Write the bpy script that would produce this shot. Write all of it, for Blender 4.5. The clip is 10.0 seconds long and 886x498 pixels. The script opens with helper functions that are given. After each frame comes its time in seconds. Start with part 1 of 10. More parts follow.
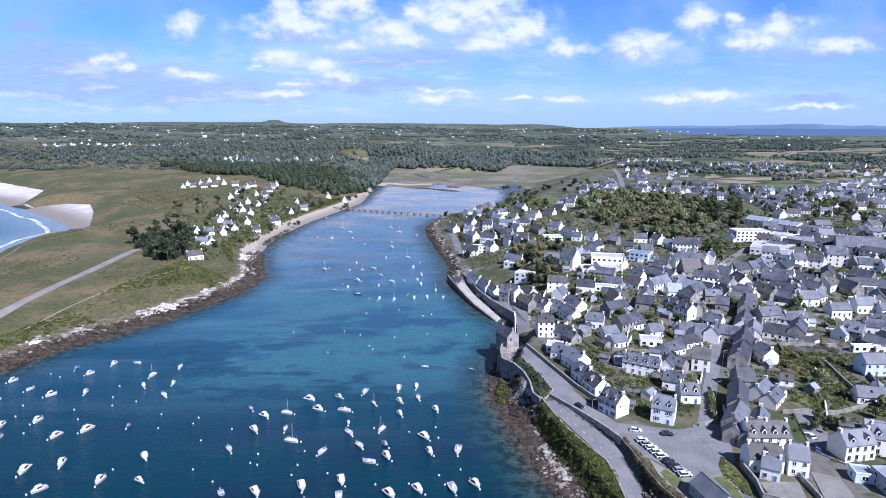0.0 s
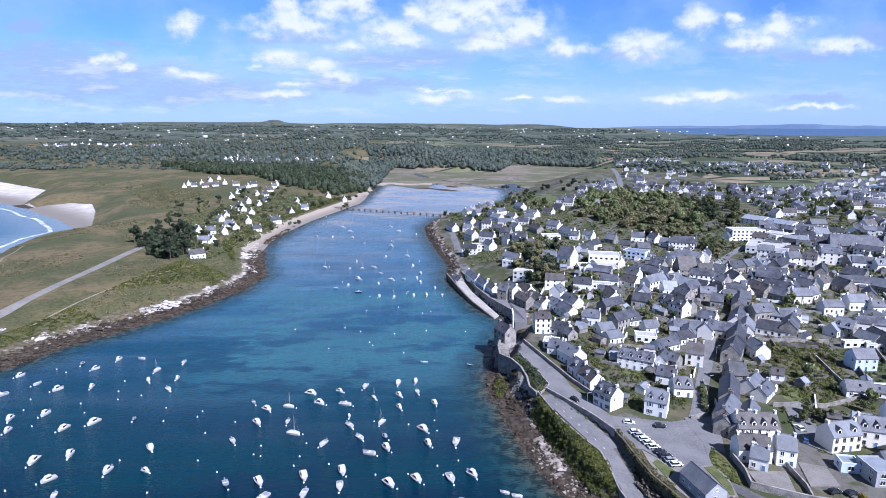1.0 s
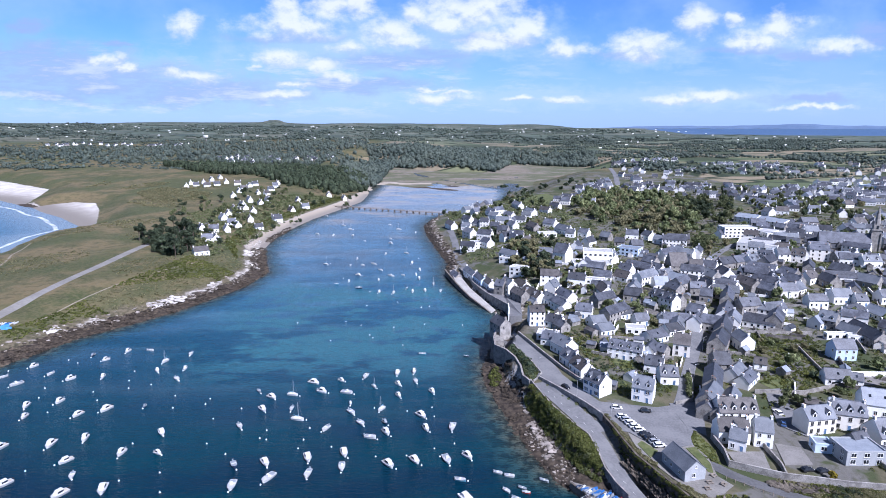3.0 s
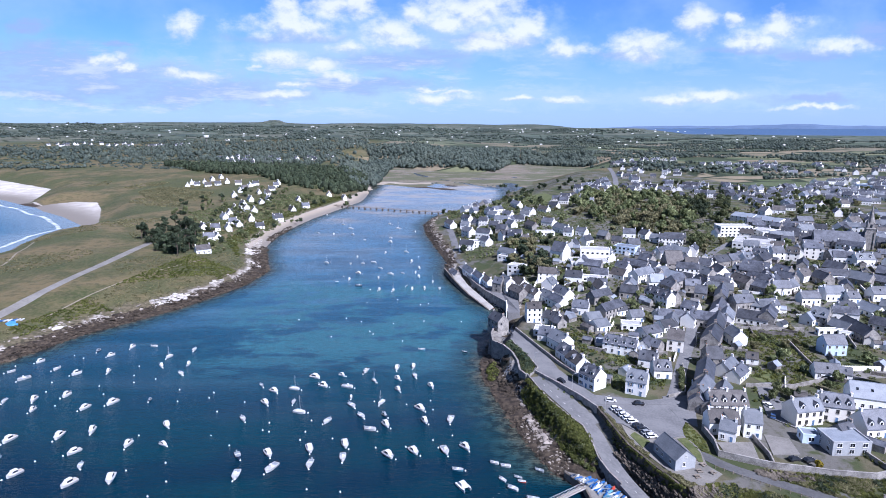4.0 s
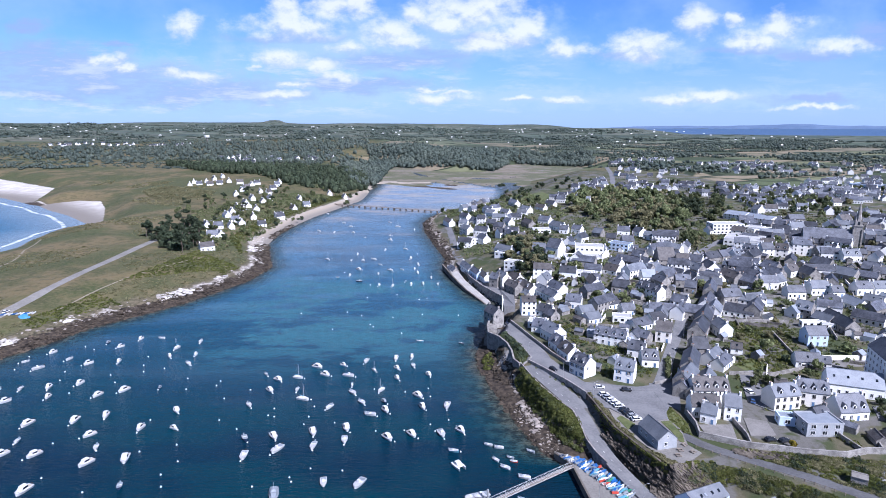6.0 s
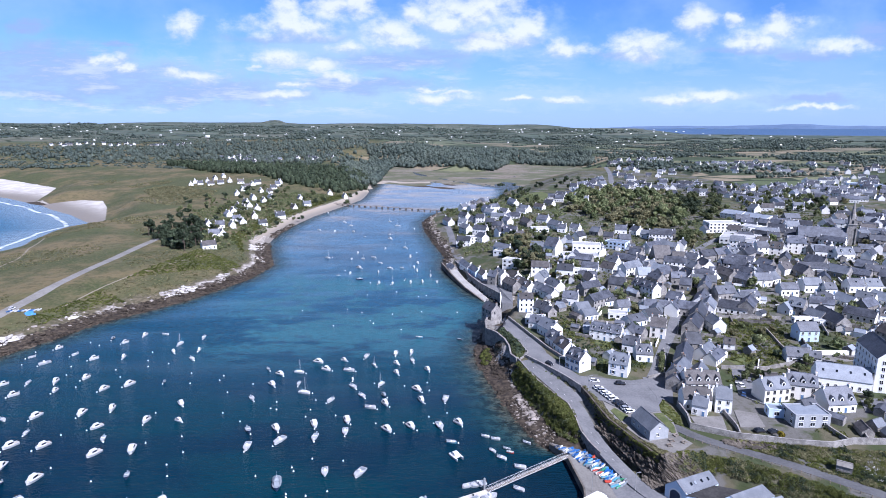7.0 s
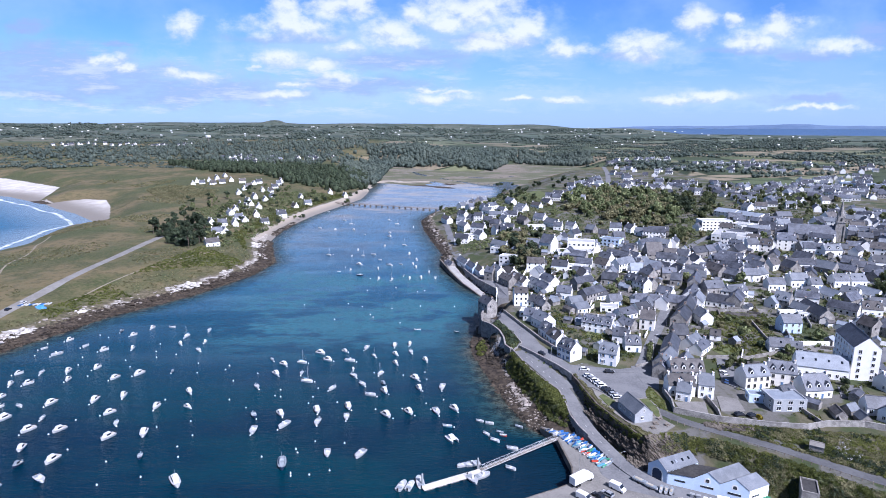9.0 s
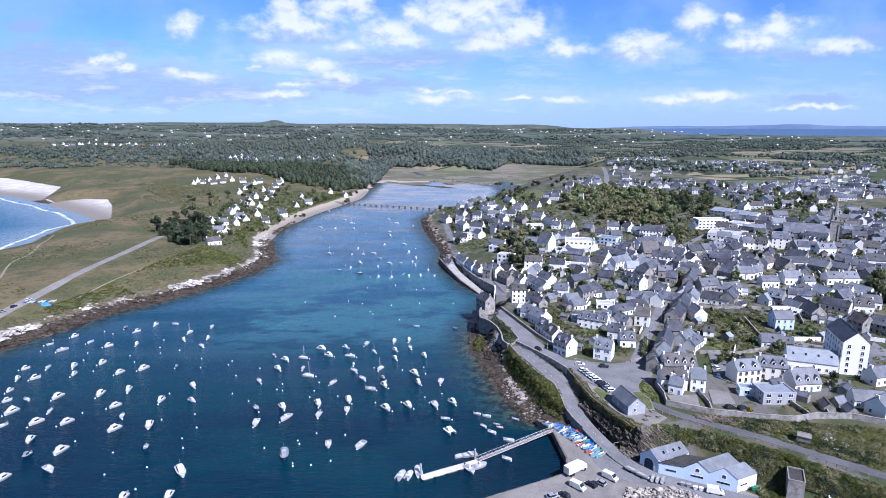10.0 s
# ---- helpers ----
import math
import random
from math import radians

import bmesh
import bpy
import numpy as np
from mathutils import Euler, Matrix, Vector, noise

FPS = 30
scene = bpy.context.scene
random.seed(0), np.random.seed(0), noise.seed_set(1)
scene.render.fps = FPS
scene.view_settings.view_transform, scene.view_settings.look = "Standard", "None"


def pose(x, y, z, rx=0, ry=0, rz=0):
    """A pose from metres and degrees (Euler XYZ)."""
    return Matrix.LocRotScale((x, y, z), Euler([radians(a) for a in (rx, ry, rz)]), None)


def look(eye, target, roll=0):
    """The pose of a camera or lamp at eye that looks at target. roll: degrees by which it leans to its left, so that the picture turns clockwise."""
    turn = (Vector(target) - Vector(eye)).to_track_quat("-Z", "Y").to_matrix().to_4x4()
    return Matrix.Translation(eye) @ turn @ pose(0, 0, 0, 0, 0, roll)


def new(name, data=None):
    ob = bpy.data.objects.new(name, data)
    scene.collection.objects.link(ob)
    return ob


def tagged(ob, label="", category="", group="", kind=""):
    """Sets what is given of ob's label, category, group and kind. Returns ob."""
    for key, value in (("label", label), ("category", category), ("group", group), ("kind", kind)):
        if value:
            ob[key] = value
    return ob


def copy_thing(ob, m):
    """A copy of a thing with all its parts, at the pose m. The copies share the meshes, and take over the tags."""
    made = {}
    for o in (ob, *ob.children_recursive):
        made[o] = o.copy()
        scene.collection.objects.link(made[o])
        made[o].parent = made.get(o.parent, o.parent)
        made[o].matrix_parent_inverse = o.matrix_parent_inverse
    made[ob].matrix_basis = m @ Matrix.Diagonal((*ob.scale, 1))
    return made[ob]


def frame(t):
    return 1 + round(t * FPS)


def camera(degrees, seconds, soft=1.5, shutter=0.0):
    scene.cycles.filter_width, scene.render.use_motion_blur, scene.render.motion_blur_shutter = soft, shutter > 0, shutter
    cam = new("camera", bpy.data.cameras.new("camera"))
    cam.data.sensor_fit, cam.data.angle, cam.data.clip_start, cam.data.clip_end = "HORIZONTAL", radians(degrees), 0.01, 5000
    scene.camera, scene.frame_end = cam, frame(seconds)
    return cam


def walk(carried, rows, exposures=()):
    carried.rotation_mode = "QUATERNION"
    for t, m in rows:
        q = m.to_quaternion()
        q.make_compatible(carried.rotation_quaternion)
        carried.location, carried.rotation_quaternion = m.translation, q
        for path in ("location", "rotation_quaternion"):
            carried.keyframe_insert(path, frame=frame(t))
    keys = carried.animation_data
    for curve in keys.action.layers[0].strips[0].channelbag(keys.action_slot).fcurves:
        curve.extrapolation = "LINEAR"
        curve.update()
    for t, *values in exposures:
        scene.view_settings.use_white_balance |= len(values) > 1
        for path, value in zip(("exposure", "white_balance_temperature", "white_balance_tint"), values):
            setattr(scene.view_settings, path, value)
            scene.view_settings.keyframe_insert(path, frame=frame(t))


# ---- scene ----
import itertools

cam = camera(73.7, 10.0, soft=0.5)
PATH = [
    (0, (-2.23, -8.47, 117.54), (0.53, 89.27, 96.58), 0.0),
    (2.5, (-1.18, -22.58, 117.58), (1.60, 75.16, 96.64), 0.0),
    (5, (-0.07, -37.26, 117.48), (2.74, 60.49, 96.55), 0.0),
    (7.5, (1.14, -52.11, 117.31), (3.96, 45.64, 96.40), 0.0),
    (10, (2.44, -66.72, 117.20), (5.29, 31.04, 96.30), 0.0),
]
walk(cam, [(t, look(eye, target, roll)) for t, eye, target, roll in PATH], [(0, 0.94, 5350, 24), (10, 0.94, 5350, 24)])

# ---------------------------------------------------------------- world, sun
SUN_FROM = Vector((0.60, -0.80, 1.05)).normalized()   # direction towards the sun


world = bpy.data.worlds.new("sky_world")
scene.world = world
world.use_nodes = True


# fair-weather cumulus ahead: bearing, height, breadth and depth of each, as slopes
CUMULUS = [(-0.221, 0.177, 0.020, 0.029), (-0.209, 0.149, 0.063, 0.0144), (-0.102, 0.183, 0.020, 0.018), (-0.015, 0.167, 0.016, 0.015), (-0.056, 0.139, 0.034, 0.019),
           (-0.034, 0.127, 0.032, 0.010), (0.07, 0.175, 0.068, 0.024), (0.039, 0.155, 0.043, 0.011), (0.157, 0.150, 0.025, 0.0205), (0.134, 0.135, 0.041, 0.012),
           (0.089, 0.122, 0.038, 0.0095), (-0.122, 0.116, 0.031, 0.0095), (-0.149, 0.179, 0.036, 0.015), (0.227, 0.114, 0.030, 0.0114), (0.347, 0.121, 0.051, 0.0174),
           (0.437, 0.160, 0.026, 0.019), (0.582, 0.152, 0.034, 0.019), (0.533, 0.131, 0.036, 0.012), (0.675, 0.124, 0.043, 0.0114), (0.492, 0.161, 0.014, 0.0086)]
LOW_CLOUDS = [(-0.234, 0.097, 0.036, 0.012), (-0.162, 0.088, 0.020, 0.007), (-0.135, 0.072, 0.020, 0.007), (-0.28, 0.085, 0.008, 0.0035), (-0.209, 0.060, 0.023, 0.0044),
              (-0.232, 0.046, 0.026, 0.0044), (-0.513, 0.098, 0.020, 0.0078), (-0.382, 0.150, 0.022, 0.0185), (-0.40, 0.078, 0.018, 0.006), (-0.371, 0.070, 0.036, 0.007),
              (-0.473, 0.086, 0.013, 0.005), (0.476, 0.043, 0.036, 0.0082), (0.415, 0.036, 0.033, 0.0055), (0.007, 0.054, 0.028, 0.0036), (0.048, 0.047, 0.023, 0.0036),
              (0.02, 0.038, 0.042, 0.0072), (0.23, 0.036, 0.028, 0.0045), (0.65, 0.025, 0.048, 0.0037), (0.155, 0.036, 0.028, 0.0036)]
# the blue-grey undersides and banks between them
GREY_BASES = [(-0.223, 0.133, 0.056, 0.006), (-0.640, 0.090, 0.120, 0.0260), (-0.573, 0.067, 0.170, 0.0210), (0.107, 0.129, 0.046, 0.0078), (0.007, 0.107, 0.050, 0.0061),
              (-0.048, 0.097, 0.078, 0.0096), (-0.440, 0.051, 0.190, 0.0180), (0.639, 0.107, 0.047, 0.0062), (0.33, 0.105, 0.037, 0.0053), (-0.627, 0.149, 0.022, 0.0067),
              (-0.491, 0.122, 0.016, 0.0034), (0.738, 0.142, 0.028, 0.0131), (0.534, 0.115, 0.047, 0.0044), (0.639, 0.038, 0.058, 0.0055), (-0.104, 0.060, 0.087, 0.0097)]

# thin veils of cloud round the banks
VEILS = [(-0.12, 0.115, 0.20, 0.055), (0.06, 0.145, 0.17, 0.050), (-0.50, 0.075, 0.24, 0.040), (-0.20, 0.050, 0.30, 0.030), (0.50, 0.040, 0.26, 0.020), (0.15, 0.040, 0.22, 0.020), (0.36, 0.112, 0.09, 0.028), (0.57, 0.135, 0.11, 0.034)]


def make_sky():
    nt = world.node_tree
    nt.nodes.clear()
    N, L = nt.nodes.new, nt.links.new
    out, bg, sky = N("ShaderNodeOutputWorld"), N("ShaderNodeBackground"), N("ShaderNodeTexSky")
    sky.sky_type = "NISHITA"
    sky.sun_disc = False
    sky.sun_elevation = math.asin(SUN_FROM.z)
    sky.sun_rotation = math.atan2(SUN_FROM.x, SUN_FROM.y)
    sky.altitude, sky.air_density, sky.dust_density, sky.ozone_density = 50, 1.0, 0.3, 3.0
    tc = N("ShaderNodeTexCoord")
    sep = N("ShaderNodeSeparateXYZ")
    L(tc.outputs["Generated"], sep.inputs[0])

    def mth(op, a, b=None, c=None):
        m = N("ShaderNodeMath")
        m.operation = op
        for i, v in enumerate((a, b, c)):
            if v is None:
                continue
            if isinstance(v, (int, float)):
                m.inputs[i].default_value = v
            else:
                L(v, m.inputs[i])
        return m.outputs[0]

    def ramp(x, lo, hi, a=0.0, b=1.0):
        r = N("ShaderNodeMapRange")
        r.interpolation_type = "SMOOTHSTEP"
        L(x, r.inputs[0])
        for i, v in enumerate((lo, hi, a, b)):
            r.inputs[i + 1].default_value = v
        return r.outputs[0]

    def noise_at(vec, scale, detail, rough):
        n = N("ShaderNodeTexNoise")
        n.inputs["Scale"].default_value, n.inputs["Detail"].default_value, n.inputs["Roughness"].default_value = scale, detail, rough
        L(vec, n.inputs["Vector"])
        return n.outputs[0]

    def mixc(f, a, b, how="MIX"):
        m = N("ShaderNodeMix")
        m.data_type, m.blend_type = "RGBA", how
        for sock, v in ((m.inputs[0], f), (m.inputs[6], a), (m.inputs[7], b)):
            if isinstance(v, tuple):
                sock.default_value = (*v, 1)
            elif isinstance(v, float):
                sock.default_value = v
            else:
                L(v, sock)
        return m.outputs[2]

    z = sep.outputs[2]
    ahead = mth("MAXIMUM", mth("ABSOLUTE", sep.outputs[1]), 0.05)
    u, v = mth("DIVIDE", sep.outputs[0], ahead), mth("DIVIDE", z, ahead)
    flat = N("ShaderNodeCombineXYZ")
    L(u, flat.inputs[0]), L(mth("MULTIPLY", v, 1.5), flat.inputs[1])
    puff, fine = noise_at(flat.outputs[0], 26.0, 8.0, 0.58), noise_at(flat.outputs[0], 5.0, 5.0, 0.55)
    wu = mth("ADD", u, mth("MULTIPLY_ADD", noise_at(flat.outputs[0], 14.0, 4.0, 0.6), 0.07, -0.035))
    lift = N("ShaderNodeVectorMath")
    lift.operation = "ADD"
    L(flat.outputs[0], lift.inputs[0])
    lift.inputs[1].default_value = (7.3, 3.1, 0.0)
    wv = mth("ADD", v, mth("MULTIPLY_ADD", noise_at(lift.outputs[0], 18.0, 4.0, 0.6), 0.030, -0.015))

    def heap(clouds, grow):
        mass, over = None, None
        for cu, cv, ru, rv in clouds:
            ru, rv = ru * grow, rv * grow
            a, b = mth("MULTIPLY_ADD", wu, 1 / ru, -cu / ru), mth("MULTIPLY_ADD", wv, 1 / rv, -cv / rv)
            e = mth("SUBTRACT", 1.0, mth("SQRT", mth("ADD", mth("MULTIPLY", a, a), mth("MULTIPLY", b, b))))
            top = mth("MULTIPLY_ADD", b, 0.45, e)
            mass, over = (e, top) if mass is None else (mth("MAXIMUM", mass, e), mth("MAXIMUM", over, top))
        return mth("MAXIMUM", mass, -1.0), mth("MAXIMUM", over, -1.0)

    high, low_heap, base = heap(CUMULUS, 1.38), heap(LOW_CLOUDS, 1.45), heap(GREY_BASES, 1.5)
    mass, over = mth("MAXIMUM", high[0], low_heap[0]), mth("MAXIMUM", high[1], low_heap[1])
    body = mth("ADD", mass, mth("MULTIPLY_ADD", puff, 1.5, -0.78))
    cloud = ramp(body, -0.30, 0.78)
    shade = ramp(mth("ADD", base[0], mth("MULTIPLY_ADD", puff, 1.6, -0.8)), -0.40, 0.60)
    mist = ramp(mth("ADD", heap(VEILS, 1.0)[0], mth("MULTIPLY_ADD", puff, 1.6, -0.8)), -0.25, 0.65)
    veil = ramp(mth("ADD", mth("MULTIPLY", fine, 1.0), ramp(z, 0.02, 0.22, 0.10, -0.04)), 0.34, 0.72, 0.08, 0.50)
    low = ramp(z, 0.0, 0.14, 0.66, 0.0)
    # deep blue of the clear air overhead, paler towards the horizon
    blue = mixc(ramp(z, -0.02, 0.24), mixc(1.0, sky.outputs[0], (0.61, 0.89, 1.24), "MULTIPLY"), mixc(1.0, sky.outputs[0], (0.52, 0.83, 1.18), "MULTIPLY"))
    blue = mixc(ramp(z, 0.21, 0.46), blue, mixc(1.0, blue, (0.12, 0.165, 0.225), "MULTIPLY"))
    hazy = mixc(mth("MAXIMUM", veil, low), blue, (4.75, 6.45, 9.2))
    hazy = mixc(mth("MULTIPLY", mist, 0.55), hazy, (5.6, 7.1, 9.5))
    wide = N("ShaderNodeCombineXYZ")
    L(mth("MULTIPLY", u, 1.0), wide.inputs[0]), L(mth("MULTIPLY", v, 5.0), wide.inputs[1])
    streak = noise_at(wide.outputs[0], 8.0, 8.0, 0.66)
    hazy = mixc(mth("MULTIPLY", shade, ramp(streak, 0.36, 0.60, 0.45, 0.95)), hazy, (3.7, 4.95, 7.2))
    bank = mth("MULTIPLY", mth("MULTIPLY", ramp(u, -0.10, 0.30, 1.0, 0.25), ramp(v, 0.085, 0.14, 1.0, 0.0)), ramp(v, 0.0, 0.025))
    hazy = mixc(mth("MULTIPLY", bank, ramp(streak, 0.48, 0.66, 0.0, 0.72)), hazy, (7.2, 7.9, 9.4))
    # sunlit tops, grey undersides
    above = N("ShaderNodeVectorMath")
    above.operation = "ADD"
    L(flat.outputs[0], above.inputs[0])
    above.inputs[1].default_value = (0.005, 0.014, 0.0)
    relief = mth("SUBTRACT", puff, noise_at(above.outputs[0], 26.0, 8.0, 0.58))
    lit = ramp(mth("ADD", mth("MULTIPLY", mth("SUBTRACT", over, mass), 0.9), mth("ADD", mth("MULTIPLY", relief, 2.0), mth("MULTIPLY", body, 0.30))), -0.45, 0.40)
    white = mixc(lit, (5.6, 6.5, 8.6), (9.4, 9.5, 9.9))
    L(mixc(mth("MULTIPLY", cloud, 0.88), hazy, white), bg.inputs[0])
    bg.inputs[1].default_value = 0.0555
    L(bg.outputs[0], out.inputs[0])


make_sky()
sun_data = bpy.data.lights.new("sun", "SUN")
sun_data.energy, sun_data.angle, sun_data.color = 5.0, radians(0.53), (1.0, 0.95, 0.87)
sun = new("sun", sun_data)
sun.matrix_world = look(SUN_FROM * 300, (0, 0, 0))

# ---------------------------------------------------------------- materials
MATS = {}


class Nodes:
    """A small wrapper to write node trees shortly."""

    def __init__(self, name):
        self.m = bpy.data.materials.new(name)
        self.m.use_nodes = True
        self.t = self.m.node_tree
        self.b = self.t.nodes["Principled BSDF"]
        self.pos = self.n("ShaderNodeNewGeometry").outputs["Position"]
        MATS[name] = self.m

    def n(self, kind):
        return self.t.nodes.new(kind)

    def put(self, sock, v):
        if isinstance(v, bpy.types.NodeSocket):
            self.t.links.new(v, sock)
        elif isinstance(v, (tuple, list)) and len(v) == 3 and sock.type == "RGBA":
            sock.default_value = (*v, 1)
        else:
            sock.default_value = v

    def noise(self, scale, detail=4.0, rough=0.55, vec=None, dist=0.0):
        k = self.n("ShaderNodeTexNoise")
        self.put(k.inputs["Vector"], vec or self.pos)
        for a, v in (("Scale", scale), ("Detail", detail), ("Roughness", rough), ("Distortion", dist)):
            k.inputs[a].default_value = v
        return k.outputs[0]

    def ramp(self, x, lo, hi, a=0.0, b=1.0):
        k = self.n("ShaderNodeMapRange")
        k.interpolation_type = "SMOOTHSTEP"
        for i, v in enumerate((x, lo, hi, a, b)):
            self.put(k.inputs[i], v)
        return k.outputs[0]

    def mix(self, f, a, b, how="MIX"):
        k = self.n("ShaderNodeMix")
        k.data_type, k.blend_type = "RGBA", how
        self.put(k.inputs[0], f), self.put(k.inputs[6], a), self.put(k.inputs[7], b)
        return k.outputs[2]

    def math(self, op, a, b=0.0):
        k = self.n("ShaderNodeMath")
        k.operation = op
        self.put(k.inputs[0], a), self.put(k.inputs[1], b)
        return k.outputs[0]

    def attr(self, name):
        k = self.n("ShaderNodeAttribute")
        k.attribute_name = name
        return k.outputs["Fac"]

    def stretch(self, sx, sy, sz, rz=0.0):
        k = self.n("ShaderNodeMapping")
        self.put(k.inputs[0], self.pos)
        k.inputs["Scale"].default_value = (sx, sy, sz)
        k.inputs["Rotation"].default_value = (0, 0, rz)
        return k.outputs[0]

    def done(self, colour, rough=0.85, metal=0.0, bump=None, strength=0.3, dist=0.1, spec=0.5):
        colour = self.mix(1.0, colour, (0.81, 0.81, 0.80), "MULTIPLY")
        self.put(self.b.inputs["Base Color"], colour)
        self.put(self.b.inputs["Roughness"], rough)
        self.put(self.b.inputs["Metallic"], metal)
        self.b.inputs["Specular IOR Level"].default_value = spec
        if bump is not None:
            k = self.n("ShaderNodeBump")
            k.inputs["Strength"].default_value, k.inputs["Distance"].default_value = strength, dist
            self.put(k.inputs["Height"], bump)
            self.put(self.b.inputs["Normal"], k.outputs[0])
        return self.m


def surface(name, a, b, scale, rough=0.85, fine=6.0, vary=0.0, island=0.0, bump=0.25, metal=0.0, spec=0.2):
    """Two colours mixed by broad and fine noise; vary: lightness by object; island: by loose piece."""
    k = Nodes(name)
    f = k.math("ADD", k.math("MULTIPLY", k.noise(scale, 5), 0.6), k.math("MULTIPLY", k.noise(fine, 3), 0.4))
    c = k.mix(k.ramp(f, 0.36, 0.64), a, b)
    if vary:
        r = k.n("ShaderNodeObjectInfo").outputs["Random"]
        c = k.mix(1.0, c, k.mix(r, (1 - vary,) * 3, (1 + vary * 0.6,) * 3), "MULTIPLY")
    if island:
        r = k.t.nodes["Geometry"].outputs["Random Per Island"]
        c = k.mix(1.0, c, k.mix(r, (1 - island,) * 3, (1 + island,) * 3), "MULTIPLY")
    m = k.done(c, rough, metal, k.noise(fine, 4), bump, 0.08, spec)
    if name.startswith("foliage"):
        # thin leaves let part of the light through
        thin, both = k.n("ShaderNodeBsdfTranslucent"), k.n("ShaderNodeMixShader")
        k.put(thin.inputs[0], c)
        both.inputs[0].default_value = 0.38
        k.t.links.new(k.b.outputs[0], both.inputs[1]), k.t.links.new(thin.outputs[0], both.inputs[2])
        k.t.links.new(both.outputs[0], k.t.nodes["Material Output"].inputs[0])
    return m


surface("white_render", (0.84, 0.84, 0.825), (0.92, 0.92, 0.905), 0.35, 0.9, 2.5, 0.10)
surface("cream_render", (0.79, 0.76, 0.70), (0.88, 0.855, 0.80), 0.35, 0.9, 2.5, 0.12)
surface("blue_render", (0.57, 0.69, 0.84), (0.63, 0.75, 0.90), 0.3, 0.85, 2.5, 0.05)
surface("granite", (0.185, 0.175, 0.163), (0.38, 0.362, 0.338), 0.5, 0.9, 3.0, 0.15, 0, 0.6)
surface("far_walls", (0.80, 0.79, 0.76), (0.92, 0.91, 0.89), 0.2, 0.9, 1.0, 0, 0.14)
surface("far_granite", (0.21, 0.20, 0.187), (0.42, 0.40, 0.375), 0.3, 0.9, 1.5, 0, 0.25)
surface("far_pale_roof", (0.115, 0.126, 0.148), (0.20, 0.215, 0.24), 0.2, 0.6, 1.0, 0, 0.4)
surface("far_slate", (0.046, 0.050, 0.063), (0.112, 0.120, 0.145), 0.2, 0.58, 1.0, 0, 0.5)
surface("slate", (0.056, 0.061, 0.076), (0.122, 0.131, 0.157), 0.3, 0.56, 2.2, 0.55, 0, 0.35, 0.0, 0.4)
surface("brown_slate", (0.060, 0.055, 0.054), (0.120, 0.111, 0.108), 0.4, 0.65, 2.6, 0.3, 0, 0.35, 0.0, 0.35)
surface("fibre_slate", (0.115, 0.128, 0.150), (0.180, 0.195, 0.222), 0.3, 0.6, 3.0, 0.15, 0, 0.3, 0.0, 0.4)
surface("zinc", (0.20, 0.225, 0.265), (0.28, 0.31, 0.355), 0.3, 0.5, 2.0, 0.2, 0, 0.1, 0.0, 0.5)
surface("flat_roof", (0.34, 0.34, 0.345), (0.50, 0.50, 0.505), 0.2, 0.85, 1.5, 0.25)
surface("terracotta", (0.30, 0.13, 0.07), (0.42, 0.19, 0.10), 0.6, 0.85, 4.0, 0.1)
surface("asphalt", (0.140, 0.142, 0.150), (0.205, 0.206, 0.212), 0.12, 0.9, 1.2)
surface("lawn_grass", (0.072, 0.094, 0.034), (0.135, 0.145, 0.062), 0.25, 0.9, 1.2)
surface("felt_roof", (0.040, 0.039, 0.040), (0.075, 0.072, 0.070), 0.3, 0.85, 1.5)
surface("grey_render", (0.34, 0.355, 0.37), (0.43, 0.445, 0.46), 0.3, 0.9, 2.5, 0.0)
surface("old_wall", (0.080, 0.074, 0.068), (0.215, 0.20, 0.182), 0.3, 0.92, 1.6, 0.1, 0, 0.8)
surface("riprap", (0.27, 0.243, 0.212), (0.46, 0.42, 0.37), 0.3, 0.9, 1.5, 0, 0.3, 0.7)
surface("pale_tarmac", (0.190, 0.182, 0.168), (0.255, 0.245, 0.228), 0.10, 0.9, 0.8)
surface("asphalt_worn", (0.088, 0.089, 0.094), (0.135, 0.136, 0.14), 0.12, 0.9, 1.2)
surface("concrete", (0.165, 0.157, 0.145), (0.255, 0.243, 0.224), 0.15, 0.9, 1.5)
surface("pale_concrete", (0.29, 0.278, 0.26), (0.42, 0.408, 0.388), 0.15, 0.9, 1.5)
surface("deck_grey", (0.40, 0.41, 0.43), (0.50, 0.51, 0.53), 0.6, 0.6, 4.0, 0.1, 0, 0.0)
surface("paving", (0.165, 0.158, 0.148), (0.24, 0.23, 0.218), 0.2, 0.9, 2.0)
surface("quay_stone", (0.10, 0.085, 0.07), (0.24, 0.21, 0.175), 0.25, 0.92, 1.3, 0.1, 0, 0.8)
surface("cliff_stone", (0.045, 0.039, 0.033), (0.165, 0.142, 0.115), 0.22, 0.92, 1.1, 0.1, 0, 0.9)
surface("rock_dark", (0.022, 0.018, 0.014), (0.085, 0.068, 0.05), 0.12, 0.9, 0.8, 0, 0.45, 0.8)
surface("rock_pale", (0.30, 0.28, 0.25), (0.58, 0.55, 0.51), 0.15, 0.9, 0.7, 0, 0.25, 0.8)
surface("rock_grey", (0.17, 0.15, 0.13), (0.36, 0.32, 0.285), 0.3, 0.9, 1.5, 0, 0.3, 0.7)
surface("foliage", (0.109, 0.139, 0.060), (0.223, 0.244, 0.114), 0.10, 0.75, 0.8, 0.35, 0.40, 0.0)
surface("foliage_dark", (0.044, 0.064, 0.038), (0.102, 0.131, 0.074), 0.10, 0.8, 0.8, 0.30, 0.40, 0.0)
